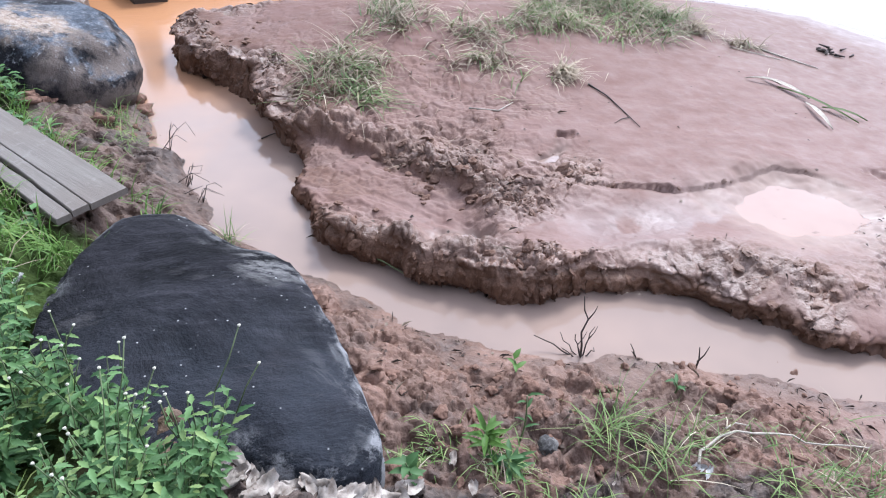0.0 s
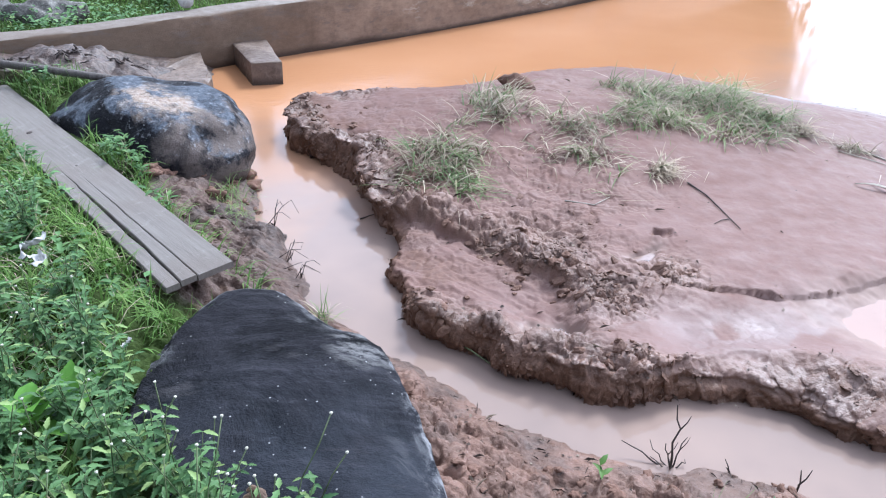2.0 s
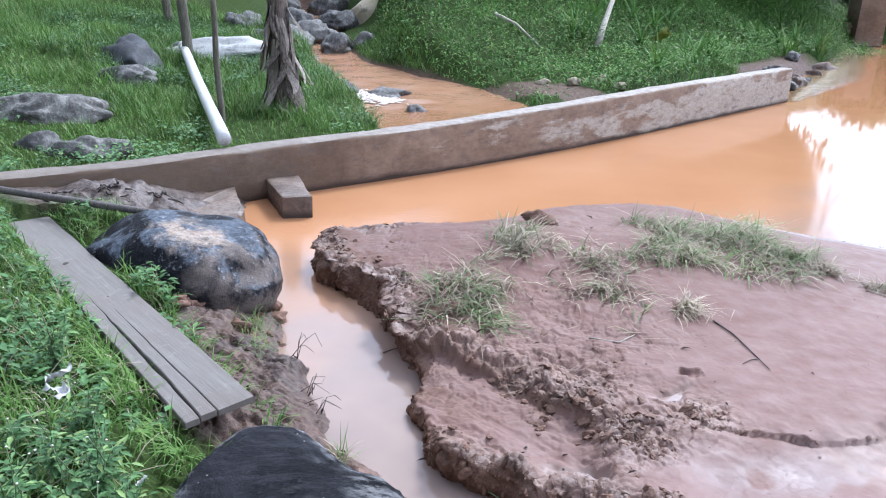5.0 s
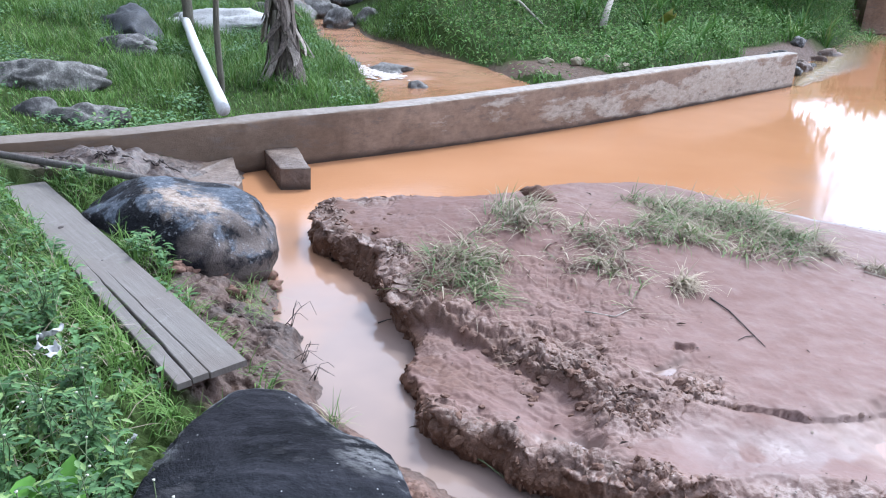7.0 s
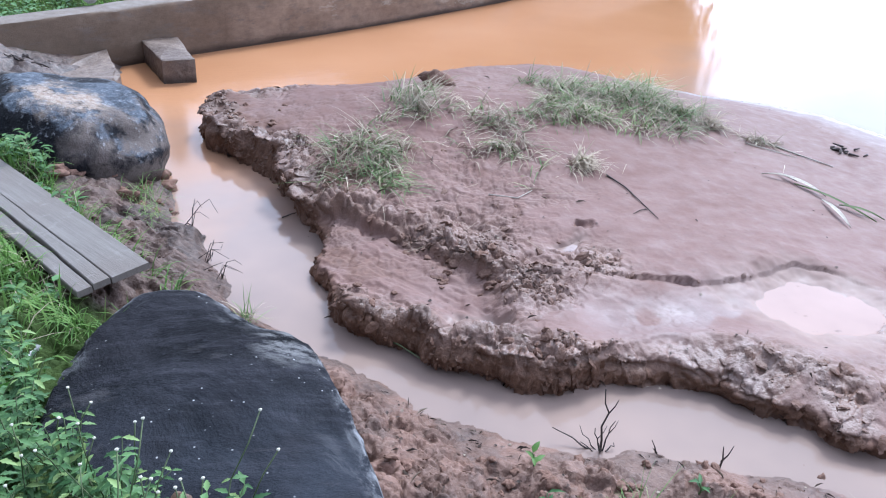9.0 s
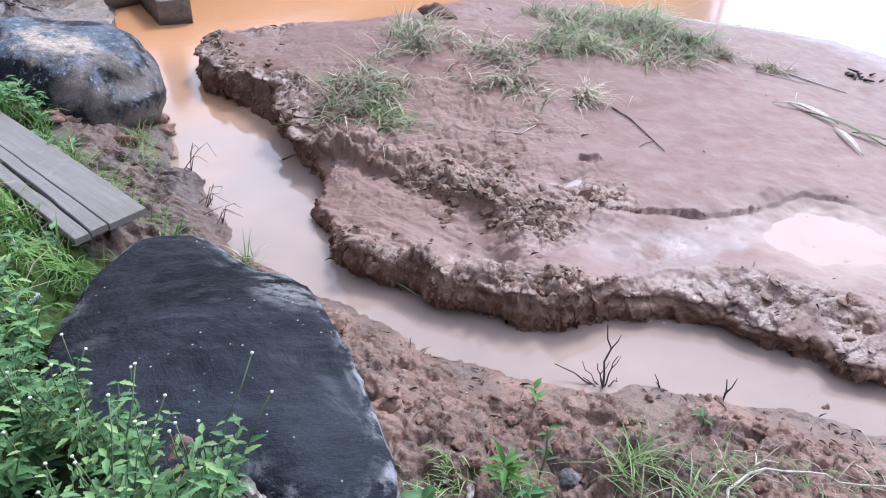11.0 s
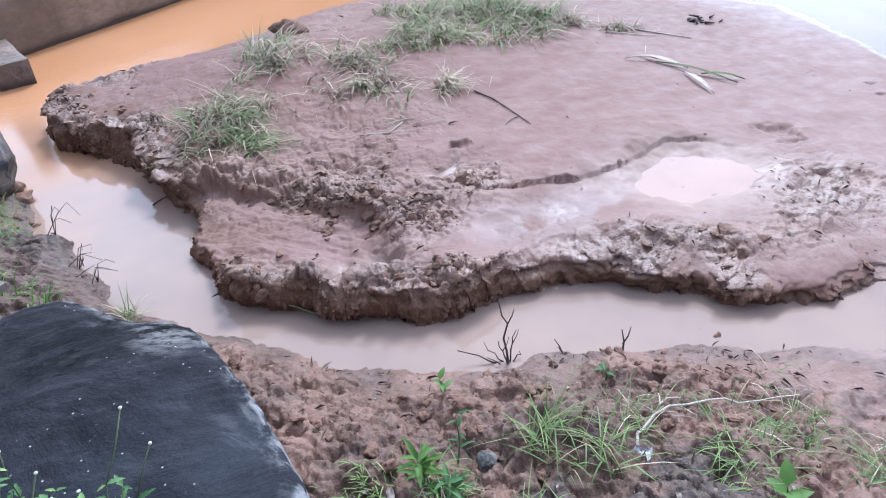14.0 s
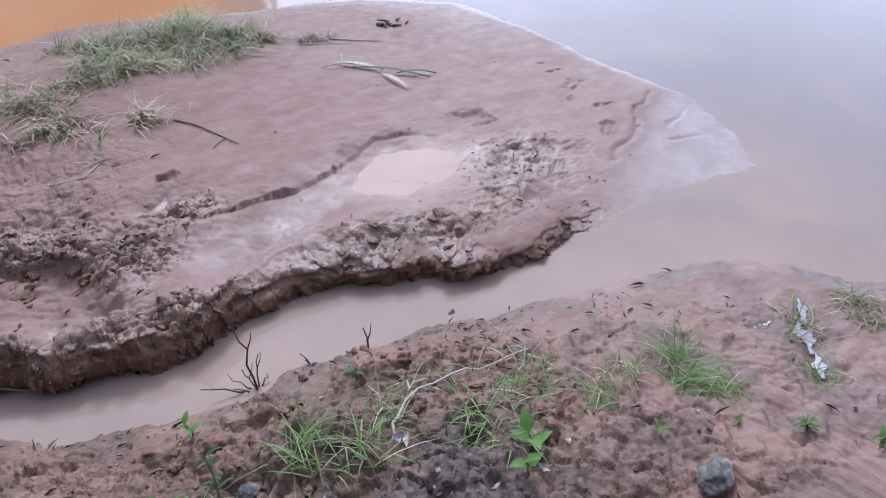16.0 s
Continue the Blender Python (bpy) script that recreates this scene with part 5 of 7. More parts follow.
boulder("boulder", [(-0.68, 2.48), (-0.54, 2.42), (-0.41, 2.26), (-0.3, 2.17), (-0.18, 2.11), (-0.1, 1.97), (-0.03, 1.79), (0.03, 1.58), (0.08, 1.38), (0.10, 1.24),
                    (0.05, 1.17), (-0.07, 1.15), (-0.17, 1.18), (-0.28, 1.28), (-0.38, 1.27), (-0.64, 1.36), (-0.86, 1.60), (-0.95, 1.97), (-0.91, 2.09), (-0.85, 2.29), (-0.78, 2.43)],
        [(0.0, 0.40), (0.3, 0.40), (0.6, 0.385), (0.85, 0.365), (0.95, 0.345), (0.99, 0.315), (1.0, 0.28), (1.01, 0.2), (1.02, 0.1), (0.98, -0.1)],
        SOOTY, "large smooth soot-black boulder with a flat top on the bank", 201, 0.025)


def streaked_boulder():
    bm = stone_data((0.80, 0.50, 0.42), 4, 0.13, 5, 0.6)
    ob = single("boulder", bm, STREAKED, "rounded boulder streaked black, blue-grey and pale tan, at the water's edge", "boulder", pose(-1.70, 4.44, 0.12, 0, 6, 147))
    return ob


streaked_boulder()


def stone(size, at, seed, material, label, turn=0, group="", rough=0.5, detail=4, sink=0.45):
    z = z_at(*at) if len(at) == 2 else at[2]
    return single("stone", stone_data(size, seed, rough, detail), material, label, "stone", pose(at[0], at[1], z + size[2] * (0.55 - sink), 0, 0, turn), group)


stone((0.66, 0.42, 0.26), (-4.3, 7.75), 11, LICHEN_STONE, "large grey lichened rock half sunk in grass", 20, detail=5, sink=0.75)
stone((0.34, 0.22, 0.17), (-3.3, 6.65), 12, LICHEN_STONE, "pale lichened rock lying behind the wall", 10, detail=4, sink=0.65)
stone((0.20, 0.16, 0.12), (-3.75, 6.75), 13, DARK_STONE, "small dark rock in the grass", 40)
stone((0.92, 0.42, 0.36), (-4.55, 10.9), 14, BLACK_STONE, "long black wet rock lying in tall grass", 120, detail=4, sink=0.6)
stone((0.40, 0.30, 0.24), (-4.25, 9.9), 15, DARK_STONE, "dark rounded rock in the grass", 0, sink=0.65)
stone((0.98, 0.42, 0.25), (-3.75, 12.3), 16, WHITE_STONE, "broad whitish rock behind the posts", 10, detail=4)
stone((0.050, 0.042, 0.036), (1.48, 0.49), 17, GREY_STONE, "small grey stone on the muddy bank", 30, sink=0.0)
for n, (x, y, r) in enumerate(((1.54, 12.34, 0.17), (2.08, 12.55, 0.18), (2.62, 12.98, 0.19), (2.85, 12.62, 0.17), (2.3, 12.9, 0.1))):
    stone((r * 0.68, r * 0.5, r * 0.42), (x, y), 21 + n, PALE_STONE, "pale yellowish stone on the bank behind the wall", 50 * n, "pale stones behind the wall", sink=0.15)
for n, (x, y, z, r, dark) in enumerate(((-1.72, 12.0, 0.12, 0.26, 1), (-1.95, 11.5, 0.14, 0.2, 1), (-0.98, 11.9, 0.1, 0.36, 0), (-0.47, 10.8, 0.05, 0.15, 0), (-2.2, 13.2, 0.25, 0.25, 1),
                                        (-3.6, 14.6, 0.62, 0.4, 1), (-3.1, 15.2, 0.62, 0.45, 0), (-2.3, 15.6, 0.5, 0.42, 0), (-2.9, 16.6, 0.6, 0.5, 0), (-1.7, 15.9, 0.55, 0.4, 0),
                                        (-3.5, 17.4, 0.8, 0.5, 1), (-2.5, 17.8, 0.85, 0.45, 1), (-4.2, 15.6, 0.8, 0.5, 1), (-4.0, 18.6, 1.0, 0.6, 0), (-3.0, 19.4, 1.1, 0.5, 1), (-1.1, 16.4, 0.85, 0.3, 0))):
    flat = 0.35 if n == 2 else 0.62
    stone((r, r * 0.8, r * flat), (x, y, z + (0.07 if y < 14 else 0.03)), 31 + n, DARK_STONE if dark else GREY_STONE, "wet stone lying in the brook", 67 * n, "stones in the brook")
stone((0.62, 0.5, 0.5), (-1.75, 18.2, 0.95), 61, PALE_STONE, "big pale boulder beside the brook", 20, detail=4)
for n, (x, y, r) in enumerate(((6.6, 14.9, 0.22), (7.1, 15.6, 0.3), (7.7, 16.5, 0.26), (8.4, 17.6, 0.35), (6.9, 16.2, 0.2), (9.2, 18.8, 0.4), (8.0, 17.9, 0.22), (6.3, 14.4, 0.14))):
    stone((r, r * 0.7, r * 0.7), (x, y), 71 + n, RED_STONE if n % 2 else DARK_STONE, "broken stone in the eroded red bank", 40 * n, "stones in the eroded bank", sink=0.25)


# ---------------------------------------------------------------- timber, pipe, posts
def build_plank():
    """A long board whose near end has split along the grain."""
    near = np.array([(-0.772, 2.627, 0.35), (-0.990, 2.435, 0.34)])     # its two near corners and its two far ones
    far = np.array([(-2.83, 5.03, 0.30), (-3.05, 4.86, 0.30)])
    ob = thing("plank", "long weathered grey board split along the grain, lying over grass", "plank", (-1.9, 3.7, 0.3))
    u = np.linspace(0, 1, 70)
    zero = 0 * u
    t = 0.027
    split1 = 0.56 + 0.035 * value_noise(u * 8, zero, 5) + 0.016 * value_noise(u * 31, zero, 6) - 0.02 * u
    split2 = 0.79 + 0.035 * value_noise(u * 9, zero, 8) + 0.018 * value_noise(u * 37, zero, 9) - 0.06 * u
    gap1 = 0.026 * np.clip(1.0 - u / 0.40, 0.0, 1) ** 0.7 * (1 + 0.7 * value_noise(u * 21, zero, 3)) + 0.0002
    gap2 = (0.052 * np.exp(-((u - 0.20) / 0.13) ** 2) + 0.016 * np.clip(1 - u / 0.45, 0, 1)) * (1 + 0.7 * value_noise(u * 19, zero, 4)) + 0.0002
    edge = 0.02 * value_noise(u * 10, zero, 12)
    strips = [(edge, split1 - gap1 / 2), (split1 + gap1 / 2, split2 - gap2 / 2), (split2 + gap2 / 2, 1 + 0.5 * edge)]
    spot = lambda v: (near[0] * (1 - v)[:, None] + near[1] * v[:, None]) * (1 - u)[:, None] + (far[0] * (1 - v)[:, None] + far[1] * v[:, None]) * u[:, None]
    for n, (lo, hi) in enumerate(strips):
        rows = []
        soft = [np.clip(g / 0.012, 0, 1) for g in ((0.012 + zero, gap1, gap2)[n], (gap1, gap2, 0.012 + zero)[n])]
        for a, b in ((lo, 0.0), (lo, t - 0.004 * soft[0]), (lo + 0.012, t), (hi - 0.012, t), (hi, t - 0.004 * soft[1]), (hi, 0.0)):
            warp = 0.005 * value_noise(u * 5, zero, 15) + 0.005 * (n == 1) * np.exp(-u * 6)
            rows.append(spot(a) + np.stack([zero, zero, b - t + warp], -1) - np.array(ob.location))
        verts = np.stack(rows, 1)
        m, k = verts.shape[:2]
        i, j = np.meshgrid(np.arange(m - 1), np.arange(k), indexing="ij")
        jj = (j + 1) % k
        quads = np.stack([i * k + j, i * k + jj, (i + 1) * k + jj, (i + 1) * k + j], -1).reshape(-1, 4)
        caps = [np.array([[0, 5, 4, 1], [1, 4, 3, 2]]), np.array([[0, 1, 4, 5], [1, 2, 3, 4]]) + (m - 1) * k]
        part("strip", mesh_of("strip", verts.reshape(-1, 3), [np.concatenate([quads] + caps)], BOARD, flat=True), None, ob)
    for v, w, r in ((0.60, 0.66, 0.017), (0.47, 0.45, 0.007)):
        c = (near[0] * (1 - v) + near[1] * v) * (1 - w) + (far[0] * (1 - v) + far[1] * v) * w - np.array(ob.location)
        bm = bmesh.new()
        bmesh.ops.create_icosphere(bm, subdivisions=2, radius=r, matrix=Matrix.Translation(c + np.array([0, 0, 0.0])) @ Matrix.Diagonal((1, 1.3, 0.22, 1)))
        part("knot", bm, TWIG, ob, "dark knot in the board")


build_plank()
v, f = sweep(np.array([(-4.6, 5.62, 0.47), (-3.9, 5.40, 0.455), (-3.2, 5.17, 0.445), (-2.5, 4.94, 0.435), (-1.80, 4.70, 0.43)]), [0.03, 0.028, 0.027, 0.026, 0.024], 12, 0.05)
single("pole", mesh_of("pole", v, f, POLE), None, "thin grey wooden pole resting on the boulder", "pole")


def build_pipe():
    ob = thing("drain_pipe", "long dirty white plastic pipe lying over grass against the wall", "pipe")
    line = np.array([(-2.01, 6.60, 0.548), (-2.17, 7.02, 0.555), (-2.65, 8.22, 0.60), (-3.15, 9.45, 0.68), (-3.65, 10.7, 0.78), (-4.06, 11.72, 0.86)])
    v, f = sweep(line, 0.063, 24)
    part("tube", mesh_of("tube", v, f, PIPE_MAT), None, ob)
    v, f = sweep(line[-1] + np.outer(np.linspace(-0.02, 0.16, 5), (line[-1] - line[-2]) / np.linalg.norm(line[-1] - line[-2])), [0.074, 0.076, 0.076, 0.076, 0.07], 24)
    part("socket", mesh_of("socket", v, f, PIPE_MAT), None, ob, "wider socket end of the pipe")


build_pipe()
for x, y, h, r, lean in ((-3.93, 11.5, 2.0, 0.075, -0.02), (-2.46, 8.05, 1.35, 0.034, 0.004), (-5.3, 14.6, 2.4, 0.08, -0.03)):
    z = z_at(x, y)
    q = np.linspace(0, 1, 14)
    line = np.stack([x + lean * h * q + 0.006 * np.sin(q * 9), y + 0.006 * np.sin(q * 7 + 1), z - 0.15 + (h + 0.15) * q], -1)
    v, f = sweep(line, r * (1.05 - 0.2 * q), 14, 0.06, int(h * 10))
    single("post", mesh_of("post", v, f, POST), None, "rough upright wooden post standing in the grass", "post", group="posts beside the pipe")


def build_banana():
    x, y = -1.87, 8.85
    z = z_at(x, y)
    ob = thing("banana_plant", "banana trunk wrapped in shaggy dried brown and pale sheaths", "banana plant", (x, y, z))
    q = np.linspace(0, 1, 24)
    trunk = np.stack([-0.12 * q, 0.05 * q, 1.5 * q - 0.06], -1)
    v, f = sweep(trunk, 0.15 - 0.05 * q + 0.012 * np.sin(q * 23), 18, 0.10, 3)
    part("trunk", mesh_of("trunk", v, f, DRY_SHEATH), None, ob)
    r = np.random.default_rng(5)
    for n in range(84):
        a, top, run = r.uniform(0, 6.28), r.uniform(0.22, 1.25), r.uniform(0.25, 0.7)
        q = np.linspace(0, 1, 9)
        rad = 0.155 - 0.05 * top + 0.17 * q ** 1.5 * r.uniform(0.1, 1.5)
        aa = a + 0.35 * np.sin(3 * q + n)
        zz = np.maximum(top - run * q, 0.02 + 0.03 * r.random())
        line = np.stack([rad * np.cos(aa) - 0.08 * top, rad * np.sin(aa), zz], -1)
        wide = r.uniform(0.025, 0.06) * np.sin(np.pi * (0.15 + 0.8 * q)) + 0.006
        tang = np.stack([-np.sin(aa), np.cos(aa), 0 * aa], -1)
        mid = line + np.stack([np.cos(aa), np.sin(aa), 0 * aa], -1) * 0.014
        verts = np.stack([line - tang * wide[:, None], mid, line + tang * wide[:, None]], 1).reshape(-1, 3)
        b = np.arange(8)[:, None] * 3
        quads = np.concatenate([b + np.array([[0, 1, 4, 3]]), b + np.array([[1, 2, 5, 4]])])
        pale = n % 3 == 0
        part("dry_sheath", mesh_of("dry_sheath", verts, quads, PALE_SHEATH if pale else DRY_SHEATH), None, ob, "bleached hanging sheath" if pale else "")


build_banana()


def build_gate_pier():
    x, y = 14.2, 26.6
    ob = thing("sluice_pier", "grey concrete sluice pier standing beside the water", "pier", (x, y, 0))
    part("pillar", slab([(-0.45, -0.3), (0.5, -0.3), (0.5, 0.5), (-0.45, 0.5)], -0.4, 1.75, 0.04, 2), None, ob)
    part("side_wall", slab([(-1.35, 0.0), (-0.47, 0.0), (-0.47, 0.6), (-1.35, 0.6)], -0.4, 0.75, 0.04, 4), None, ob)


build_gate_pier()

# ---------------------------------------------------------------- plants
def scatter(n, x0, x1, y0, y1, keep, seed):
    r = np.random.default_rng(seed)
    x, y = r.uniform(x0, x1, n), r.uniform(y0, y1, n)
    z, masks, _ = land(x, y)
    ok = keep(x, y, z, masks)
    return np.stack([x, y, z], -1)[ok], r


def stuff(name, data, material, label, category):
    return single(name, mesh_of(name, *data, material), None, label, category, kind="stuff")


def off_plank(x, y):
    return along(x, y, (-0.88, 2.53), (-2.94, 4.95)) > 0.16


def off_rocks(x, y):
    return (((x + 0.42) / 0.56) ** 2 + ((y - 1.72) / 0.72) ** 2 > 1) & (((x + 1.66) / 0.7) ** 2 + ((y - 4.5) / 0.55) ** 2 > 1)


def bank_grass():
    def keep(x, y, z, m):
        dense = 0.5 + 1.3 * fbm(x, y, 1.8, 3, 301) + 0.4 * smooth(-0.9, -1.6, x)
        return (m[3] > 0.35) & off_plank(x, y) & off_rocks(x, y) & (np.random.default_rng(1).uniform(0, 1, len(x)) < dense) & (y < wall_y(x) - 0.5) & (x > -4.3 + 0.8 * fbm(x, y, 1.1, 3, 309)) & (y > 0.85 + 0.5 * fbm(x, y, 1.3, 3, 311))
    p, r = scatter(38000, -4.4, -0.55, 0.7, 5.2, keep, 31)
    n = len(p)
    stuff("bank_grass", blades(p, r.uniform(0.05, 0.19, n), r.uniform(0.004, 0.009, n), r.uniform(0, 6.28, n), r.uniform(0.05, 0.75, n), r.uniform(0.15, 0.7, n)), LUSH,
          "fresh green grass growing on the bank", "grass")
    clear = lambda x, y, z, m: keep(x, y, z, m) & (np.hypot(x + 1.5, y - 2.45) > 0.18) & (np.hypot(x + 1.02, y - 2.28) > 0.2) & (fbm(x, y, 4.5, 3, 313) > -0.06)
    p, r = scatter(3300, -4.2, -0.5, 0.7, 5.0, clear, 37)
    n = len(p)
    base = np.repeat(p, 7, axis=0)
    base[:, 2] += r.uniform(0.02, 0.13, 7 * n)
    stuff("bank_herbs", leaves(base, r.uniform(0, 6.28, 7 * n), r.uniform(-0.1, 0.7, 7 * n), r.uniform(0.025, 0.065, 7 * n), r.uniform(0.012, 0.034, 7 * n)), WEED,
          "low leafy herbs among the bank grass", "herbs")
    p, r = scatter(4200, -3.2, -0.5, 0.8, 4.8, keep, 39)
    n = len(p)
    p[:, 2] += r.uniform(0, 0.06, n)
    stuff("bank_straw", blades(p, r.uniform(0.06, 0.22, n), r.uniform(0.002, 0.005, n), r.uniform(0, 6.28, n), r.uniform(0.3, 1.1, n), r.uniform(0.1, 0.6, n)), STRAW, "dead straw-coloured stems among the bank grass", "dead grass")


bank_grass()


def outlying_grass():
    def keep(x, y, z, m):
        dense = 0.75 + 1.2 * fbm(x, y, 0.9, 3, 307)
        seen = (x > -4.0) & (x < -0.5) & (y > 1.0)
        return (m[3] > 0.4) & ~seen & (np.random.default_rng(2).uniform(0, 1, len(x)) < dense) & (y < wall_y(x) - 0.4)
    p, r = scatter(24000, -7, 6, -4, 5, keep, 33)
    n = len(p)
    stuff("outlying_grass", blades(p, r.uniform(0.08, 0.24, n), r.uniform(0.01, 0.018, n), r.uniform(0, 6.28, n), r.uniform(0.05, 0.75, n), r.uniform(0.15, 0.7, n)), LUSH, "patchy green grass on the bank", "grass")


outlying_grass()


def plank_fringe():
    r = np.random.default_rng(41)
    n = 1500
    u, s = r.uniform(-0.05, 1, n), r.choice([-1.0, 1.0], n, p=[0.8, 0.2])
    x = -0.88 - 2.06 * u + s * (0.155 + r.uniform(0, 0.1, n)) * 0.74
    y = 2.53 + 2.42 * u + s * (0.155 + r.uniform(0, 0.1, n)) * 0.67
    z = land(x, y)[0]
    p = np.stack([x, y, z], -1)
    stuff("plank_grass", blades(p, r.uniform(0.08, 0.2, n), r.uniform(0.004, 0.008, n), np.where(s < 0, -2.2, 0.9) + r.normal(0, 0.9, n), r.uniform(0.2, 0.8, n), 0.5), LUSH, "long grass leaning out along the board", "grass")


plank_fringe()


def lawn_grass():
    def keep(x, y, z, m):
        s = (y - wall_y(x)) / 1.35
        return (s > 0.28) & (m[3] > 0.5) & (x + 0.22 * (y - 11) < 0.1)
    p, r = scatter(95000, -8, 0.4, 5.2, 16.5, keep, 51)
    n = len(p)
    tall = 0.55 + 1.5 * smooth(-0.12, 0.22, fbm(p[:, 0], p[:, 1], 0.9, 3, 303)) + smooth(9, 13, p[:, 1])
    stuff("lawn_grass", blades(p, r.uniform(0.04, 0.15, n) * tall, r.uniform(0.005, 0.013, n), r.uniform(0, 6.28, n), r.uniform(0.05, 0.6, n), r.uniform(0.1, 0.6, n)), LUSH,
          "lush green grass behind the dam wall", "grass")
    patchy = lambda x, y, z, m: keep(x, y, z, m) & (fbm(x, y, 1.1, 3, 315) > 0.02)
    p, r = scatter(7000, -7, 0.4, 5.4, 15, patchy, 53)
    base = np.repeat(p, 6, axis=0)
    n = len(base)
    base += np.stack([r.normal(0, 0.05, n), r.normal(0, 0.05, n), r.uniform(0.03, 0.16, n)], -1)
    stuff("lawn_herbs", leaves(base, r.uniform(0, 6.28, n), r.uniform(-0.2, 0.6, n), r.uniform(0.03, 0.08, n), r.uniform(0.016, 0.045, n)), WEED, "low leafy herbs in the grass behind the wall", "herbs")


lawn_grass()


def hillside():
    def keep(x, y, z, m):
        s = (y - wall_y(x)) / 1.35
        return (s > 1.6) & (m[3] > 0.5) & (x + 0.22 * (y - 11) > -0.2)
    p, r = scatter(42000, -3, 14, 11, 30, keep, 61)
    n = len(p)
    far = 1 + 0.06 * (p[:, 1] - 11)
    stuff("hillside_grass", blades(p, r.uniform(0.08, 0.22, n) * far, r.uniform(0.014, 0.026, n), r.uniform(0, 6.28, n), r.uniform(0.1, 0.8, n), r.uniform(0.2, 0.7, n)), SHADE_LEAF, "rough grass on the hillside", "grass")
    p, r = scatter(11000, -3, 14, 11.5, 32, keep, 67)
    up = smooth(-0.2, 0.3, fbm(p[:, 0], p[:, 1], 0.5, 3, 305)) * smooth(12, 16, p[:, 1])
    base = np.repeat(p, 9, axis=0)
    n = len(base)
    base += np.stack([r.normal(0, 0.12, n), r.normal(0, 0.12, n), r.uniform(0.03, 0.22, n) + np.repeat(up, 9) * r.uniform(0, 0.45, n)], -1)
    stuff("hillside_herbs", leaves(base, r.uniform(0, 6.28, n), r.uniform(-0.3, 0.6, n), r.uniform(0.04, 0.115, n), r.uniform(0.018, 0.050, n)), SHADE_LEAF, "creeping broad-leaved herbs covering the hillside", "undergrowth")
    p, r = scatter(300, 2.5, 13, 14, 24, keep, 71)
    base = np.repeat(p[::5], 14, axis=0)
    n = len(base)
    stuff("reed_tufts", blades(base, r.uniform(0.5, 1.1, n), r.uniform(0.03, 0.05, n), r.uniform(0, 6.28, n), r.uniform(0.05, 0.6, n), r.uniform(0.2, 0.6, n)), SHADE_LEAF, "tall broad-bladed grass tufts on the slope", "grass")


hillside()


def weed_plant(seed, height, spread, label, tall_flowers=True):
    """A leafy weed: branching stems, paired leaves and small white flower heads."""
    r = np.random.default_rng(seed)
    ob = thing("weed_plant", label, "weed", group="leafy weeds on the bank")
    stems, base, aim, pitch, size, heads = [], [], [], [], [], []
    for _ in range(12):
        a, lean, h = r.uniform(0, 6.28), r.uniform(0.1, 0.9) * spread, height * r.uniform(0.6, 1.1)
        q = np.linspace(0, 1, 7)
        line = np.stack([np.cos(a) * lean * q ** 1.4, np.sin(a) * lean * q ** 1.4, h * q], -1)
        stems.append(sweep(line, 0.0028 - 0.0015 * q, 5))
        for k in range(8):
            u = 0.22 + 0.78 * k / 7
            spot = np.array([np.interp(u, q, line[:, c]) for c in range(3)])
            twist = r.uniform(0, 3.14) + k * 1.57
            for o in (0, math.pi):
                base.append(spot)
                aim.append(twist + o + r.normal(0, 0.25))
                pitch.append(r.uniform(-0.15, 0.65))
                size.append(r.uniform(0.028, 0.058) * (1.15 - 0.45 * u))
        if tall_flowers and r.random() < 0.12:
            tip = line[-1] + np.array([r.normal(0, 0.05), r.normal(0, 0.05), r.uniform(0.06, 0.17)])
            stems.append(sweep(np.array([line[-1], (line[-1] + tip) / 2 + r.normal(0, 0.004, 3), tip]), 0.0016, 5))
            heads.append(tip)
    v, f = join(stems)
    part("stem", mesh_of("stem", v, f, STEM), None, ob)
    size = np.array(size)
    part("foliage", mesh_of("foliage", *toothed(np.array(base), np.array(aim), np.array(pitch), size * 1.08, size * 0.45), WEED), None, ob)["kind"] = "stuff"
    for tip in heads:
        bm = bmesh.new()
        bmesh.ops.create_icosphere(bm, subdivisions=2, radius=0.0042)
        for w in bm.verts:
            w.co = Vector((w.co.x, w.co.y, w.co.z * 0.7)) * (1 + 0.25 * noise.noise(w.co * 400)) + Vector(tip)
        part("flower_head", bm, PETAL, ob, "tiny white flower head")
    return ob


def plant_weeds():
    label = "leafy green weed with small toothed leaves and white flower heads"
    kinds = [weed_plant(1, 0.26, 0.16, label), weed_plant(2, 0.21, 0.18, label), weed_plant(3, 0.30, 0.13, label)]
    spots = [(-0.55, 1.28), (-0.42, 1.16), (-0.70, 1.42), (-0.86, 1.52), (-0.62, 1.08), (-0.32, 1.12), (-0.80, 1.22), (-0.98, 1.36), (-0.48, 0.98), (-1.02, 1.66), (-0.70, 0.92),
             (-0.92, 1.08), (-1.12, 1.48), (-1.08, 1.9), (-1.18, 1.22), (-0.36, 1.02), (-0.60, 1.36), (-1.25, 1.75), (-1.15, 2.1), (-1.3, 2.05), (-1.62, 2.75), (-1.3, 2.3), (-0.78, 1.34), (-0.5, 1.1), (-0.95, 1.8)]
    r = np.random.default_rng(9)
    for n, (x, y) in enumerate(spots):
        m = pose(x, y, z_at(x, y) - 0.01, 0, 0, r.uniform(0, 360))
        if n < 3:
            kinds[n].matrix_basis = m
        else:
            copy_thing(kinds[n % 3], m)


plant_weeds()


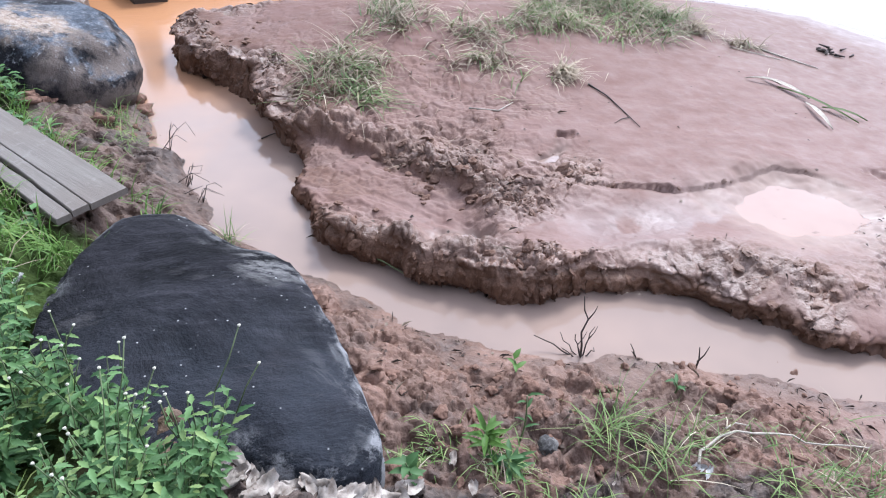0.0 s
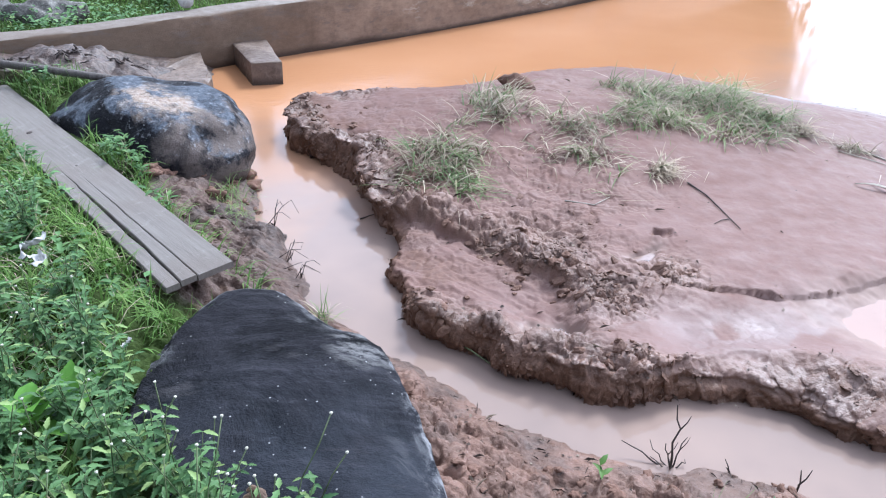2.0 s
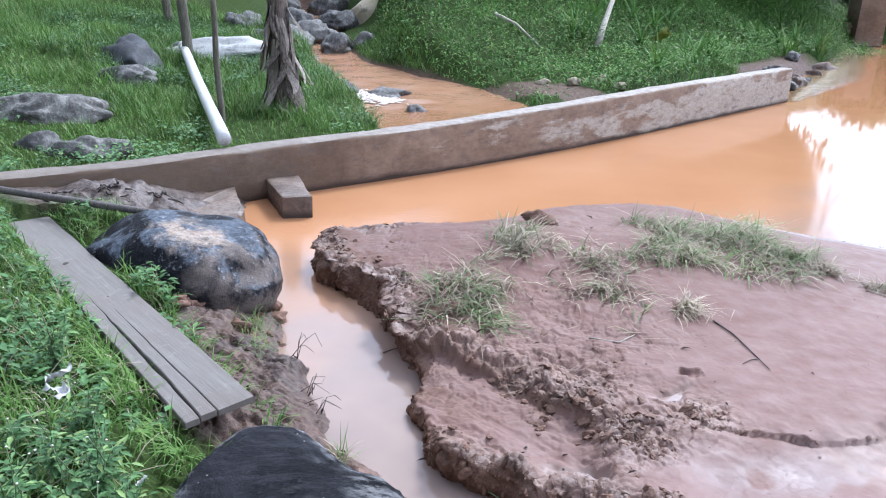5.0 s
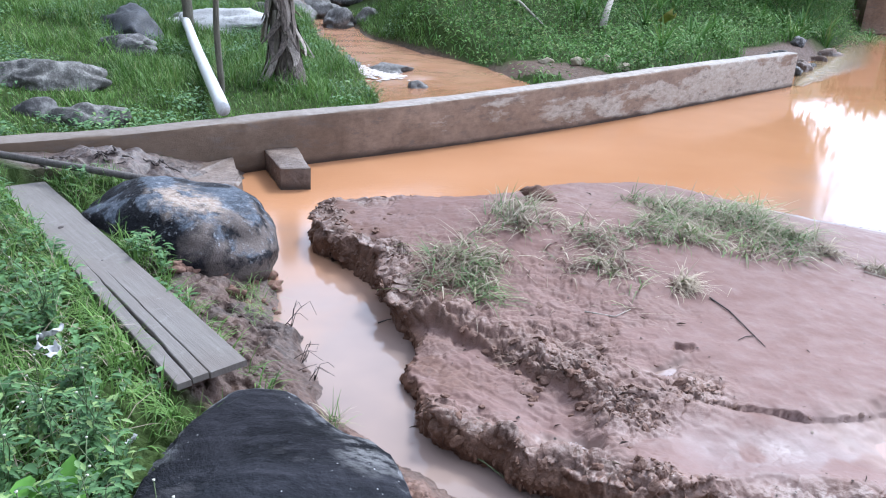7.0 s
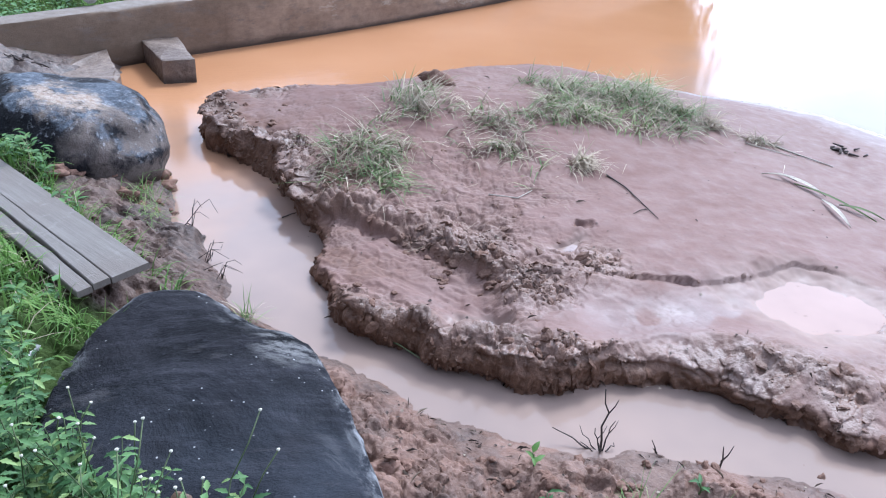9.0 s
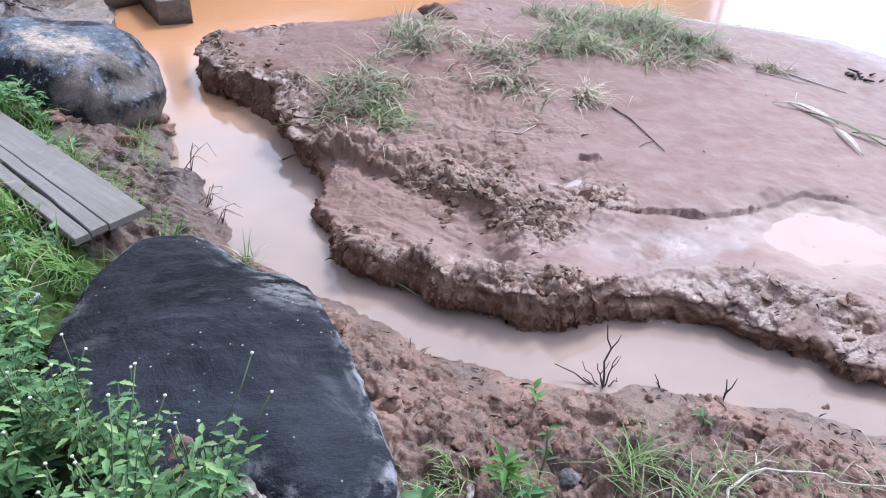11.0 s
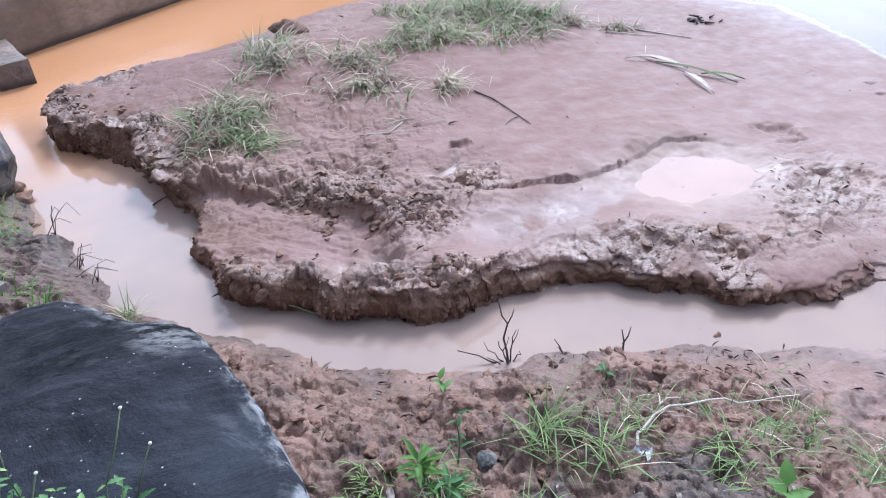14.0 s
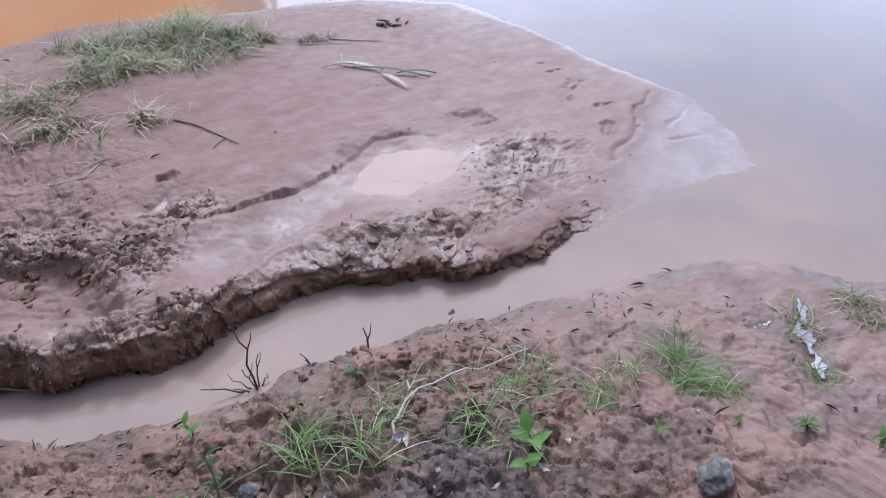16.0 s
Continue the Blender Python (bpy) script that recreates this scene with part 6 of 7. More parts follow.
def grass_clump(at, n, spread, height, green, lie, seed, label, wide=(0.0042, 0.0105), fresh=None):
    """A clump of flood-flattened grass: green and dead blades as two parts."""
    r = np.random.default_rng(seed)
    ob = thing("grass_clump", label, "grass clump", group="grass clumps on the mud")
    for name, count, mat in (("green_tuft", int(0.85 * n * green), fresh or MUDDY_GRASS), ("dry_tuft", int(1.1 * n * (1 - green)), STRAW)):
        if not count:
            continue
        a, q = r.uniform(0, 6.28, count * 3), np.sqrt(r.uniform(0, 1, count * 3))
        q = q * (1 + 0.35 * np.sin(2 * a + seed) + 0.25 * np.sin(5 * a + 2 * seed))
        x, y = at[0] + spread[0] * q * np.cos(a), at[1] + spread[1] * q * np.sin(a)
        ok = np.argsort(-fbm(x, y, 7, 3, seed) + 1.2 * r.uniform(0, 1, count * 3))[:count]
        x, y, q = x[ok], y[ok], q[ok]
        p = np.stack([x, y, land(x, y)[0] - 0.004], -1)
        p[:, 2] += r.uniform(0, 0.5, count) * height * np.clip(1 - q, 0, 1)
        aim = lie + 1.0 * fbm(x, y, 5, 2, seed + 3) * 4 + r.normal(0, 1.3, count)
        part(name, mesh_of(name, *blades(p, r.uniform(0.8, 2.5, count) * height * 0.95, r.uniform(*wide, count), aim, r.uniform(0.55, 1.17, count), r.uniform(0.1, 0.9, count)), mat), None, ob)["kind"] = "stuff"
    return ob


FLAT = "flood-flattened grass clump, green and straw-coloured, on the mud"
grass_clump((0.14, 4.05), 520, (0.22, 0.34), 0.13, 0.5, -1.2, 101, FLAT)
grass_clump((0.50, 4.72), 420, (0.20, 0.36), 0.14, 0.35, -0.8, 102, FLAT)
grass_clump((0.22, 3.68), 170, (0.11, 0.14), 0.11, 0.85, -1.6, 103, FLAT)
grass_clump((0.98, 4.3), 330, (0.15, 0.4), 0.12, 0.30, -1.3, 104, "clump of mostly dead straw-coloured grass lying on silt")
grass_clump((1.95, 5.0), 2200, (0.66, 0.46), 0.15, 0.62, -0.9, 105, "broad thick tussock of muddy green grass on the island")
grass_clump((1.45, 4.62), 420, (0.34, 0.2), 0.14, 0.55, -1.5, 106, FLAT)
grass_clump((1.37, 3.84), 150, (0.08, 0.09), 0.09, 0.02, -1.5, 107, "small dome-shaped tuft of dead grass")
grass_clump((2.5, 4.6), 150, (0.11, 0.08), 0.10, 0.02, -0.5, 108, "matted tuft of dead brown grass")
grass_clump((2.78, 4.42), 130, (0.12, 0.08), 0.09, 0.02, -0.6, 109, "matted tuft of dead brown grass")
grass_clump((0.02, 5.9), 26, (0.16, 0.12), 0.10, 0.3, 0.2, 110, "thin grass wisps standing in shallow water")
grass_clump((0.83, 4.0), 90, (0.2, 0.3), 0.09, 0.3, -1.0, 111, FLAT)
NEARTUFT = "small green grass tuft rooted in the muddy bank"
for n, (x, y, count, sx, h, g) in enumerate(((0.79, 1.36, 90, 0.07, 0.15, 0.85), (0.90, 1.24, 80, 0.08, 0.13, 0.8), (1.9, 0.88, 80, 0.045, 0.15, 0.8), (1.86, 0.72, 50, 0.06, 0.1, 0.7),
                                             (1.50, 1.20, 70, 0.16, 0.10, 0.45), (1.25, 1.05, 90, 0.09, 0.12, 0.9), (2.35, 0.66, 90, 0.09, 0.10, 0.3), (1.68, 0.95, 60, 0.09, 0.08, 0.5),
                                             (0.62, 1.13, 60, 0.07, 0.10, 0.85), (2.15, 0.52, 70, 0.08, 0.08, 0.8), (-1.08, 3.78, 110, 0.10, 0.15, 0.85), (-0.42, 2.62, 60, 0.03, 0.10, 0.45),
                                             (-0.98, 3.55, 50, 0.06, 0.10, 0.8), (1.05, 1.33, 50, 0.06, 0.1, 0.6), (0.18, 1.35, 70, 0.07, 0.07, 0.6), (1.32, 1.33, 60, 0.14, 0.07, 0.4),
                                             (2.61, 0.62, 150, 0.07, 0.07, 0.3), (2.54, 0.52, 110, 0.06, 0.06, 0.3), (1.83, 0.80, 100, 0.05, 0.15, 0.9), (1.43, 1.11, 80, 0.09, 0.11, 0.7),
                                             (1.57, 0.93, 80, 0.08, 0.10, 0.8), (1.86, 0.67, 60, 0.05, 0.10, 0.8), (1.74, 0.97, 40, 0.05, 0.06, 0.3), (0.45, 1.33, 120, 0.08, 0.10, 0.7), (0.25, 1.40, 90, 0.06, 0.05, 0.9))):
    grass_clump((x, y), int(count * 1.1), (sx * 1.15, sx * 1.15), h * 0.72, min(1.0, g + 0.15), -0.4 + n, 120 + n, NEARTUFT, (0.002, 0.0048), GRASS)


def broad_seedling(at, height, count, size, seed, label, mat=BRIGHT, narrow=0.55, lean=(0, 0)):
    r = np.random.default_rng(seed)
    z = z_at(*at)
    ob = thing("seedling", label, "seedling", (at[0], at[1], z))
    q = np.linspace(0, 1, 6)
    line = np.stack([lean[0] * q + 0.008 * np.sin(4 * q), lean[1] * q, height * q - 0.01], -1)
    part("stem", mesh_of("stem", *sweep(line, 0.004 - 0.002 * q, 6), STEM), None, ob)
    for n in range(count):
        u = 0.35 + 0.65 * n / max(count - 1, 1)
        spot = np.array([[np.interp(u, q, line[:, c]) for c in range(3)]])
        me = mesh_of("leaf", *leaves(spot, np.array([n * 2.4 + r.normal(0, 0.3)]), np.array([r.uniform(0.1, 0.9)]), size * r.uniform(0.7, 1.1), size * narrow * r.uniform(0.85, 1.1)), mat)
        part("leaf", me, None, ob)
    return ob


broad_seedling((0.40, 1.36), 0.13, 18, 0.085, 1, "young narrow-leaved green plant rooted in dark soil", LUSH, 0.24)
broad_seedling((0.52, 1.42), 0.17, 6, 0.05, 2, "slender upright green plant with narrow leaves", WEED, 0.25, (0.03, 0.04))
broad_seedling((0.58, 1.72), 0.07, 4, 0.05, 3, "small upright seedling with pointed leaves", LUSH, 0.4)
broad_seedling((1.24, 0.91), 0.10, 4, 0.065, 4, "bright green seedling with broad leaves", LUSH, 0.7)
broad_seedling((1.16, 0.85), 0.05, 3, 0.06, 5, "bright green seedling with broad leaves", LUSH, 0.7)
broad_seedling((0.16, 1.24), 0.10, 10, 0.055, 6, "low leafy herb beside the boulder", WEED, 0.5)
broad_seedling((1.85, 0.43), 0.05, 11, 0.045, 7, "low herb with narrow leaves on mud", MUDDY_GRASS, 0.3)
broad_seedling((1.56, 0.71), 0.06, 9, 0.04, 11, "low leafy herb on the muddy bank", MUDDY_GRASS, 0.35)
broad_seedling((1.75, 0.58), 0.03, 6, 0.03, 12, "low leafy herb on the muddy bank", MUDDY_GRASS, 0.4)
broad_seedling((1.98, 0.27), 0.06, 10, 0.045, 13, "low leafy herb on the muddy bank", MUDDY_GRASS, 0.35)
broad_seedling((0.46, 1.30), 0.10, 14, 0.08, 14, "young narrow-leaved green plant rooted in dark soil", WEED, 0.24)
broad_seedling((1.10, 1.58), 0.06, 5, 0.05, 8, "small seedling with narrow leaves", WEED, 0.3)
broad_seedling((-1.05, 1.73), 0.14, 8, 0.12, 9, "pale green broad-leaved herb in the grass", BRIGHT, 0.6)
broad_seedling((-1.10, 1.60), 0.13, 7, 0.11, 10, "pale green broad-leaved herb in the grass", BRIGHT, 0.6)


# ---------------------------------------------------------------- trees beyond the pond, mirrored in the water
def tree(at, height, crown, seed, count=5200):
    r = np.random.default_rng(seed)
    z = z_at(*at)
    ob = thing("tree", "tall leafy tree on the hillside, dark against the sky", "tree", (at[0], at[1], z), "trees on the hillside")
    q = np.linspace(0, 1, 9)
    line = np.stack([0.3 * np.sin(q * 2 + seed), 0.2 * np.cos(q * 3), q * height * 0.75 - 0.3], -1)
    wood, ends = [sweep(line, 0.22 * (1 - 0.75 * q), 10)], []
    for n in range(11):
        u, a = r.uniform(0.35, 0.98), n * 2.4 + r.normal(0, 0.3)
        spot = np.array([np.interp(u, q, line[:, c]) for c in range(3)])
        reach = crown * r.uniform(0.55, 1.0)
        limb = np.stack([spot + np.array([np.cos(a) * reach, np.sin(a) * reach, reach * r.uniform(0.2, 0.8)]) * k for k in np.linspace(0, 1, 5)])
        wood.append(sweep(limb, 0.08 - 0.06 * np.linspace(0, 1, 5), 6))
        ends += [limb[2], limb[3], limb[4]]
    part("trunk", mesh_of("trunk", *join(wood), POST), None, ob)
    ends = np.array(ends)
    base = ends[r.integers(0, len(ends), count)] + r.normal(0, 1, (count, 3)) * np.array([0.5, 0.5, 0.4]) * crown * 0.5
    part("crown", mesh_of("crown", *leaves(base, r.uniform(0, 6.28, count), r.uniform(-0.9, 0.5, count), r.uniform(0.22, 0.5, count), r.uniform(0.12, 0.26, count)), SHADE_LEAF), None, ob)


for n, (x, y, h, c) in enumerate(((-11, 20, 2.6, 1.4), (-7, 23, 2.3, 1.3), (-3.2, 25, 2.0, 1.2), (0.5, 26, 2.6, 1.4), (4.2, 26.5, 6.5, 2.6), (7.6, 26.5, 6.4, 2.6), (10.6, 26.2, 6.0, 2.2), (-14, 16, 3.5, 1.8), (-1.5, 29, 2.2, 1.4), (6, 30, 7.0, 2.8), (2.4, 24.5, 5.6, 2.4), (12.6, 31, 7.0, 2.5), (17.4, 30.5, 2.6, 1.5), (20.5, 30, 2.4, 1.5))):
    tree((x, y), h, c, 401 + n)

# ---------------------------------------------------------------- sticks, stalks and litter
def sticks(name, lines, material, label, category, at=None):
    """A thing of one or more tapered twigs; each line is a list of points and a radius."""
    ob = thing(name, label, category)
    for pts, r in lines:
        q = np.linspace(0, 1, len(pts))
        v, f = sweep(np.array(pts, float), r * (1.1 - 0.6 * q), 7, 0.08, len(pts))
        part("twig", mesh_of("twig", v, f, material), None, ob)
    return ob


def shrub(x, y, seed, stems, label):
    """Dark dead stems that fan out from one foot."""
    r = np.random.default_rng(seed)
    z, lines = z_at(x, y), []
    for out, aim, rise, rad in stems:
        q = np.linspace(0, 1, 6)
        way = np.array([math.cos(aim), math.sin(aim)])
        bend = r.normal(0, 0.008, (6, 3)) * q[:, None]
        pts = np.stack([x + way[0] * out * q, y + way[1] * out * q, z - 0.015 + (rise + 0.015) * q ** 0.8], -1) + bend
        lines.append(([tuple(p) for p in pts], rad))
        if rise > 0.08:
            lines.append(([tuple(pts[3]), tuple(pts[3] + np.array([0.018, 0.0, 0.03])), tuple(pts[3] + np.array([0.028, 0.004, 0.055]))], rad * 0.6))
    sticks("dead_shrub", lines, TWIG, label, "dead shrub")


shrub(0.86, 1.83, 3, ((0.03, 1.9, 0.27, 0.0042), (0.05, 0.6, 0.12, 0.003), (0.17, 2.7, 0.06, 0.0035), (0.07, 2.9, 0.05, 0.003), (0.06, 0.2, 0.04, 0.003), (0.04, 2.2, 0.09, 0.003), (0.09, 2.4, 0.07, 0.0025), (0.03, 4.0, 0.06, 0.0025)),
      "dark dead twiggy shrub sticking out of the channel's edge")
x, y = 1.25, 1.72
z = z_at(x, y)
sticks("dead_shrub", [([(x, y, z - 0.02), (x + 0.005, y, z + 0.04), (x, y + 0.01, z + 0.09)], 0.004), ([(x, y, z + 0.03), (x + 0.02, y, z + 0.06), (x + 0.03, y, z + 0.10)], 0.003)], TWIG, "small forked dead twig standing in mud", "dead shrub")
x, y = 1.06, 1.81
z = z_at(x, y)
sticks("twig", [([(x, y, z - 0.01), (x - 0.012, y, z + 0.03), (x - 0.03, y, z + 0.065)], 0.003)], TWIG, "short dark twig leaning out of the mud", "twig")


def lying(pts, lift=0.006):
    return [(px, py, z_at(px, py) + lift) for px, py in pts]


sticks("twig", [(lying([(1.47, 3.72), (1.53, 3.58), (1.56, 3.42), (1.585, 3.22)]), 0.0042), (lying([(1.575, 3.33), (1.52, 3.31), (1.47, 3.27)]), 0.0028)], TWIG, "long dark forked twig lying on smooth silt", "twig")
sticks("stalk", [(lying([(1.00, 1.22), (1.03, 1.27), (1.07, 1.30), (1.12, 1.32), (1.18, 1.335), (1.24, 1.33), (1.31, 1.32), (1.36, 1.31), (1.40, 1.295), (1.46, 1.285), (1.53, 1.275), (1.60, 1.26)], 0.022), 0.0045), (lying([(1.14, 1.335), (1.19, 1.365), (1.25, 1.375)], 0.022), 0.003)], PALE_WOOD, "thin bent pale stalk lying on the muddy bank", "stalk")
sticks("stalk", [(lying([(2.83, 4.42), (3.0, 4.25), (3.15, 4.1)]), 0.006), (lying([(2.65, 4.35), (2.95, 4.2)]), 0.004)], PALE_WOOD, "pale dead stalks lying on silt", "stalk")
sticks("stalk", [(lying([(0.75, 3.5), (0.9, 3.46), (1.0, 3.55)]), 0.004)], PALE_WOOD, "thin pale root lying on the mud", "stalk")
sticks("twig", [([(-0.34, 3.66, 0.005), (-0.29, 3.69, 0.012), (-0.24, 3.70, 0.02)], 0.004)], TWIG, "short dark twig floating at the bank", "twig")
sticks("twig", [([(-0.70, 3.16, 0.05), (-0.64, 3.2, 0.075), (-0.6, 3.22, 0.06)], 0.002), ([(-0.66, 3.05, 0.05), (-0.61, 3.04, 0.08), (-0.57, 3.06, 0.085)], 0.002)], TWIG, "thin dark roots sticking out at the water's edge", "roots")
root_ends = np.random.default_rng(63)
for x, y in ((-0.78, 3.44), (-0.67, 3.20), (-0.59, 3.0)):
    z, lines = z_at(x, y), []
    for _ in range(4):
        a, n = root_ends.uniform(-0.9, 1.4), root_ends.uniform(0.05, 0.13)
        bend = root_ends.normal(0, 0.012, (4, 3))
        lines.append(([(x + n * q * math.cos(a) + bend[k][0], y + n * q * math.sin(a) + bend[k][1], z + 0.9 * n * math.sin(2.6 * q) + 0.4 * bend[k][2]) for k, q in enumerate((0, 0.35, 0.7, 1))], 0.0019))
    sticks("root_tangle", lines, TWIG, "thin dark roots hanging out over the water's edge", "roots")
# added stone, in place of a dark wet hollow in the soil
stone((0.036, 0.03, 0.022), (0.60, 1.38), 18, DARK_STONE, "dark stone standing in for a wet blue-black hollow", 70, sink=0.1)
sticks("stalk", [([(0.12, 2.52, 0.03), (0.2, 2.43, 0.045), (0.30, 2.33, 0.03)], 0.004)], STEM, "long bent green stalk lying against the cut bank", "stalk")
sticks("stick", [([(-0.40, 1.02, 0.36), (-0.33, 1.14, 0.37), (-0.26, 1.24, 0.39)], 0.011)], POLE, "grey stick leaning beside the boulder", "stick")


def hill_spot(x, y, lift):
    return (x, y, z_at(x, y) + lift)


sticks("branch", [([hill_spot(3.0, 15.6, 0.1), hill_spot(3.15, 16.0, 0.35), hill_spot(3.4, 16.6, 0.75), hill_spot(3.6, 17.0, 1.05)], 0.07)], PALE_WOOD, "pale dead branch leaning in the undergrowth", "branch")
sticks("branch", [([hill_spot(0.9, 15.6, 0.25), hill_spot(1.3, 15.2, 0.28), hill_spot(1.7, 14.6, 0.15)], 0.035)], PALE_WOOD, "thin pale dead branch lying on the slope", "branch")


def leaf_scrap(at, size, seed, material, name, label, category, lift=0.01, tilt=20, crumple=1.0):
    """A curled dry leaf or torn scrap: a bent sheet with thickness."""
    r = np.random.default_rng(seed)
    u, v = np.meshgrid(np.linspace(-1, 1, 9), np.linspace(-1, 1, 7))
    edge = (1 - 0.55 * np.abs(u) ** 2.2) * (1 + 0.15 * np.sin(3 * u + seed))
    x, y = u * size, v * edge * size * r.uniform(0.35, 0.6)
    z = size * (0.35 * v ** 2 * np.sin(seed + u) + 0.2 * u ** 2 + 0.12 * np.sin(4 * u + 2 * v + seed))
    z += 0.22 * size * crumple * (fbm(u + seed, v, 2.6, 3, seed) + 0.6 * np.abs(fbm(u, v + seed, 4.5, 2, seed)))
    x, y = x * (1 + 0.25 * crumple * fbm(u, v, 2.2, 2, seed + 3)), y * (1 + 0.5 * crumple * fbm(v, u, 2.4, 2, seed + 5))
    z -= z.min()
    top = np.stack([x, y, z], -1).reshape(-1, 3)
    low = top - np.array([0, 0, 0.0015])
    i, j = np.meshgrid(np.arange(6), np.arange(8), indexing="ij")
    a = i * 9 + j
    q = np.stack([a, a + 1, a + 10, a + 9], -1).reshape(-1, 4)
    m = pose(at[0], at[1], z_at(*at) + lift, r.uniform(-tilt, tilt), r.uniform(-tilt, tilt), r.uniform(0, 360))
    return single(name, mesh_of(name, np.concatenate([top, low]), np.concatenate([q, q[:, ::-1] + 63]), material), None, label, category, m)


r0 = np.random.default_rng(77)
for n in range(56):
    u = r0.uniform(0, 1)
    at = (-0.36 + 0.50 * u + r0.normal(0, 0.025), float(np.interp(u, (0, 0.2, 0.4, 0.7, 1), (1.18, 1.22, 1.12, 1.11, 1.16))) + r0.normal(0, 0.025))
    leaf_scrap(at, r0.uniform(0.012, 0.046), n, LITTER, "dead_leaf", "curled bleached dead leaf beside the boulder", "dead leaf", 0.012, 14)
for n, at in enumerate(((0.2, 1.33), (0.24, 1.38), (0.30, 1.33), (0.12, 1.38), (1.06, 0.86), (1.2, 0.82), (1.28, 0.93), (1.34, 0.86), (0.98, 1.0), (0.74, 1.2), (1.42, 0.98), (0.34, 1.22), (1.7, 0.68))):
    leaf_scrap(at, 0.009 + 0.006 * (n % 3), 40 + n, LITTER, "dead_leaf", "small bleached dead leaf on dark soil", "dead leaf")
for n, (at, s) in enumerate((((1.00, 1.215), 0.024), ((1.02, 1.19), 0.020), ((-1.50, 2.54), 0.042), ((-1.47, 2.46), 0.045), ((-1.43, 2.42), 0.032), ((-1.10, 2.02), 0.028), ((-1.02, 2.1), 0.022))):
    leaf_scrap(at, s, 70 + n, PLASTIC, "litter_scrap", "crumpled white scrap of litter", "litter", 0.11 if at[0] < -1.4 else 0.03 if at[0] < 0 else 0.005, 35, 2.6 if at[0] < 0 else 1.5)
leaf_scrap((4.4, 16.2), 0.28, 91, YELLOW, "fallen_leaf", "large yellowed leaf lying in the undergrowth", "leaf", 0.35, 30)


def palm_shred():
    ob = thing("torn_leaf", "torn pale leaf of a reed lying on the silt", "leaf")
    for n, (a, b, w) in enumerate((((2.72, 3.55), (2.69, 3.22), 0.016), ((2.66, 3.75), (2.92, 3.32), 0.012), ((2.62, 3.88), (2.78, 3.6), 0.02), ((2.8, 3.5), (3.0, 3.36), 0.014), ((2.5, 3.85), (2.7, 3.78), 0.01))):
        q = np.linspace(0, 1, 8)
        x, y = a[0] + (b[0] - a[0]) * q, a[1] + (b[1] - a[1]) * q
        z = land(x, y)[0] + 0.012 + 0.02 * np.sin(np.pi * q)
        side = np.array([-(b[1] - a[1]), b[0] - a[0], 0.0])
        side /= np.linalg.norm(side)
        line = np.stack([x, y, z], -1)
        wide = w * np.sin(np.pi * np.clip(0.08 + 0.9 * q, 0, 1))
        verts = np.stack([line - side * wide[:, None], line - [0, 0, 0.006], line + side * wide[:, None]], 1).reshape(-1, 3)
        k = np.arange(7)[:, None] * 3
        part("blade", mesh_of("blade", verts, np.concatenate([k + np.array([[0, 1, 4, 3]]), k + np.array([[1, 2, 5, 4]])]), PALE_WOOD if n % 2 == 0 else MUDDY_GRASS), None, ob)


palm_shred()


def clod(at, size, seed, label="rough clod of wet brown mud on the bank", lift=0.0):
    bm = stone_data(size, seed, 0.8, 3, 0.5)
    return single("mud_clod", bm, SOIL, label, "mud clod", pose(at[0], at[1], z_at(*at) + size[2] * 0.1 + lift, 0, 0, seed * 37), "mud clods")


clod((0.68, 5.22), (0.10, 0.08, 0.09), 5, "dark rooty clod standing on the island's crest")
rr = np.random.default_rng(55)
for n in range(70):
    k = n % 7
    cx, cy, sp = ((-0.78, 4.85, 0.12), (-0.6, 4.7, 0.18), (0.05, 2.75, 0.15), (0.5, 2.95, 0.25), (0.75, 2.3, 0.12), (-0.95, 3.75, 0.10), (0.6, 1.6, 0.25))[k]
    s = rr.uniform(0.008, 0.028)
    clod((cx + rr.normal(0, sp * 0.6), cy + rr.normal(0, sp * 0.5)), (s, s * rr.uniform(0.6, 1), s * rr.uniform(0.5, 0.8)), 300 + n)
for n in range(60):
    s = rr.uniform(0.010, 0.028)
    clod((rr.uniform(0.12, 1.6), rr.uniform(1.15, 1.75)), (s, s * rr.uniform(0.6, 1), s * rr.uniform(0.5, 0.8)), 400 + n)
for n in range(40):
    s = rr.uniform(0.03, 0.075)
    at = (-1.35 + rr.normal(0, 0.2), 3.95 + rr.normal(0, 0.13))
    clod(at, (s, s * rr.uniform(0.6, 1), s * rr.uniform(0.5, 0.8)), 500 + n, "dark crumbly clod of soil below the boulder")


def foam():
    p = []
    for _ in range(280):
        a = rr.uniform(0, 1)
        x, y = -1.6 + 0.75 * a + rr.normal(0, 0.09), 11.85 - 0.45 * a + rr.normal(0, 0.16)
        q = np.linspace(0, 6.28, 8, endpoint=False)
        s = rr.uniform(0.02, 0.065)
        ring = np.stack([x + s * np.cos(q), y + s * np.sin(q) * 0.7, np.full(8, float(brook_level(np.array(y))) + 0.012)], -1)
        v = np.concatenate([ring, [[x, y, ring[0, 2] + s * 0.35]]])
        j = np.arange(8)
        p.append((v, np.stack([j, (j + 1) % 8, np.full(8, 8)], -1)))
    v, f = join(p)
    stuff("foam", (v, f), FOAM, "white broken water below the stones of the brook", "foam")


foam()


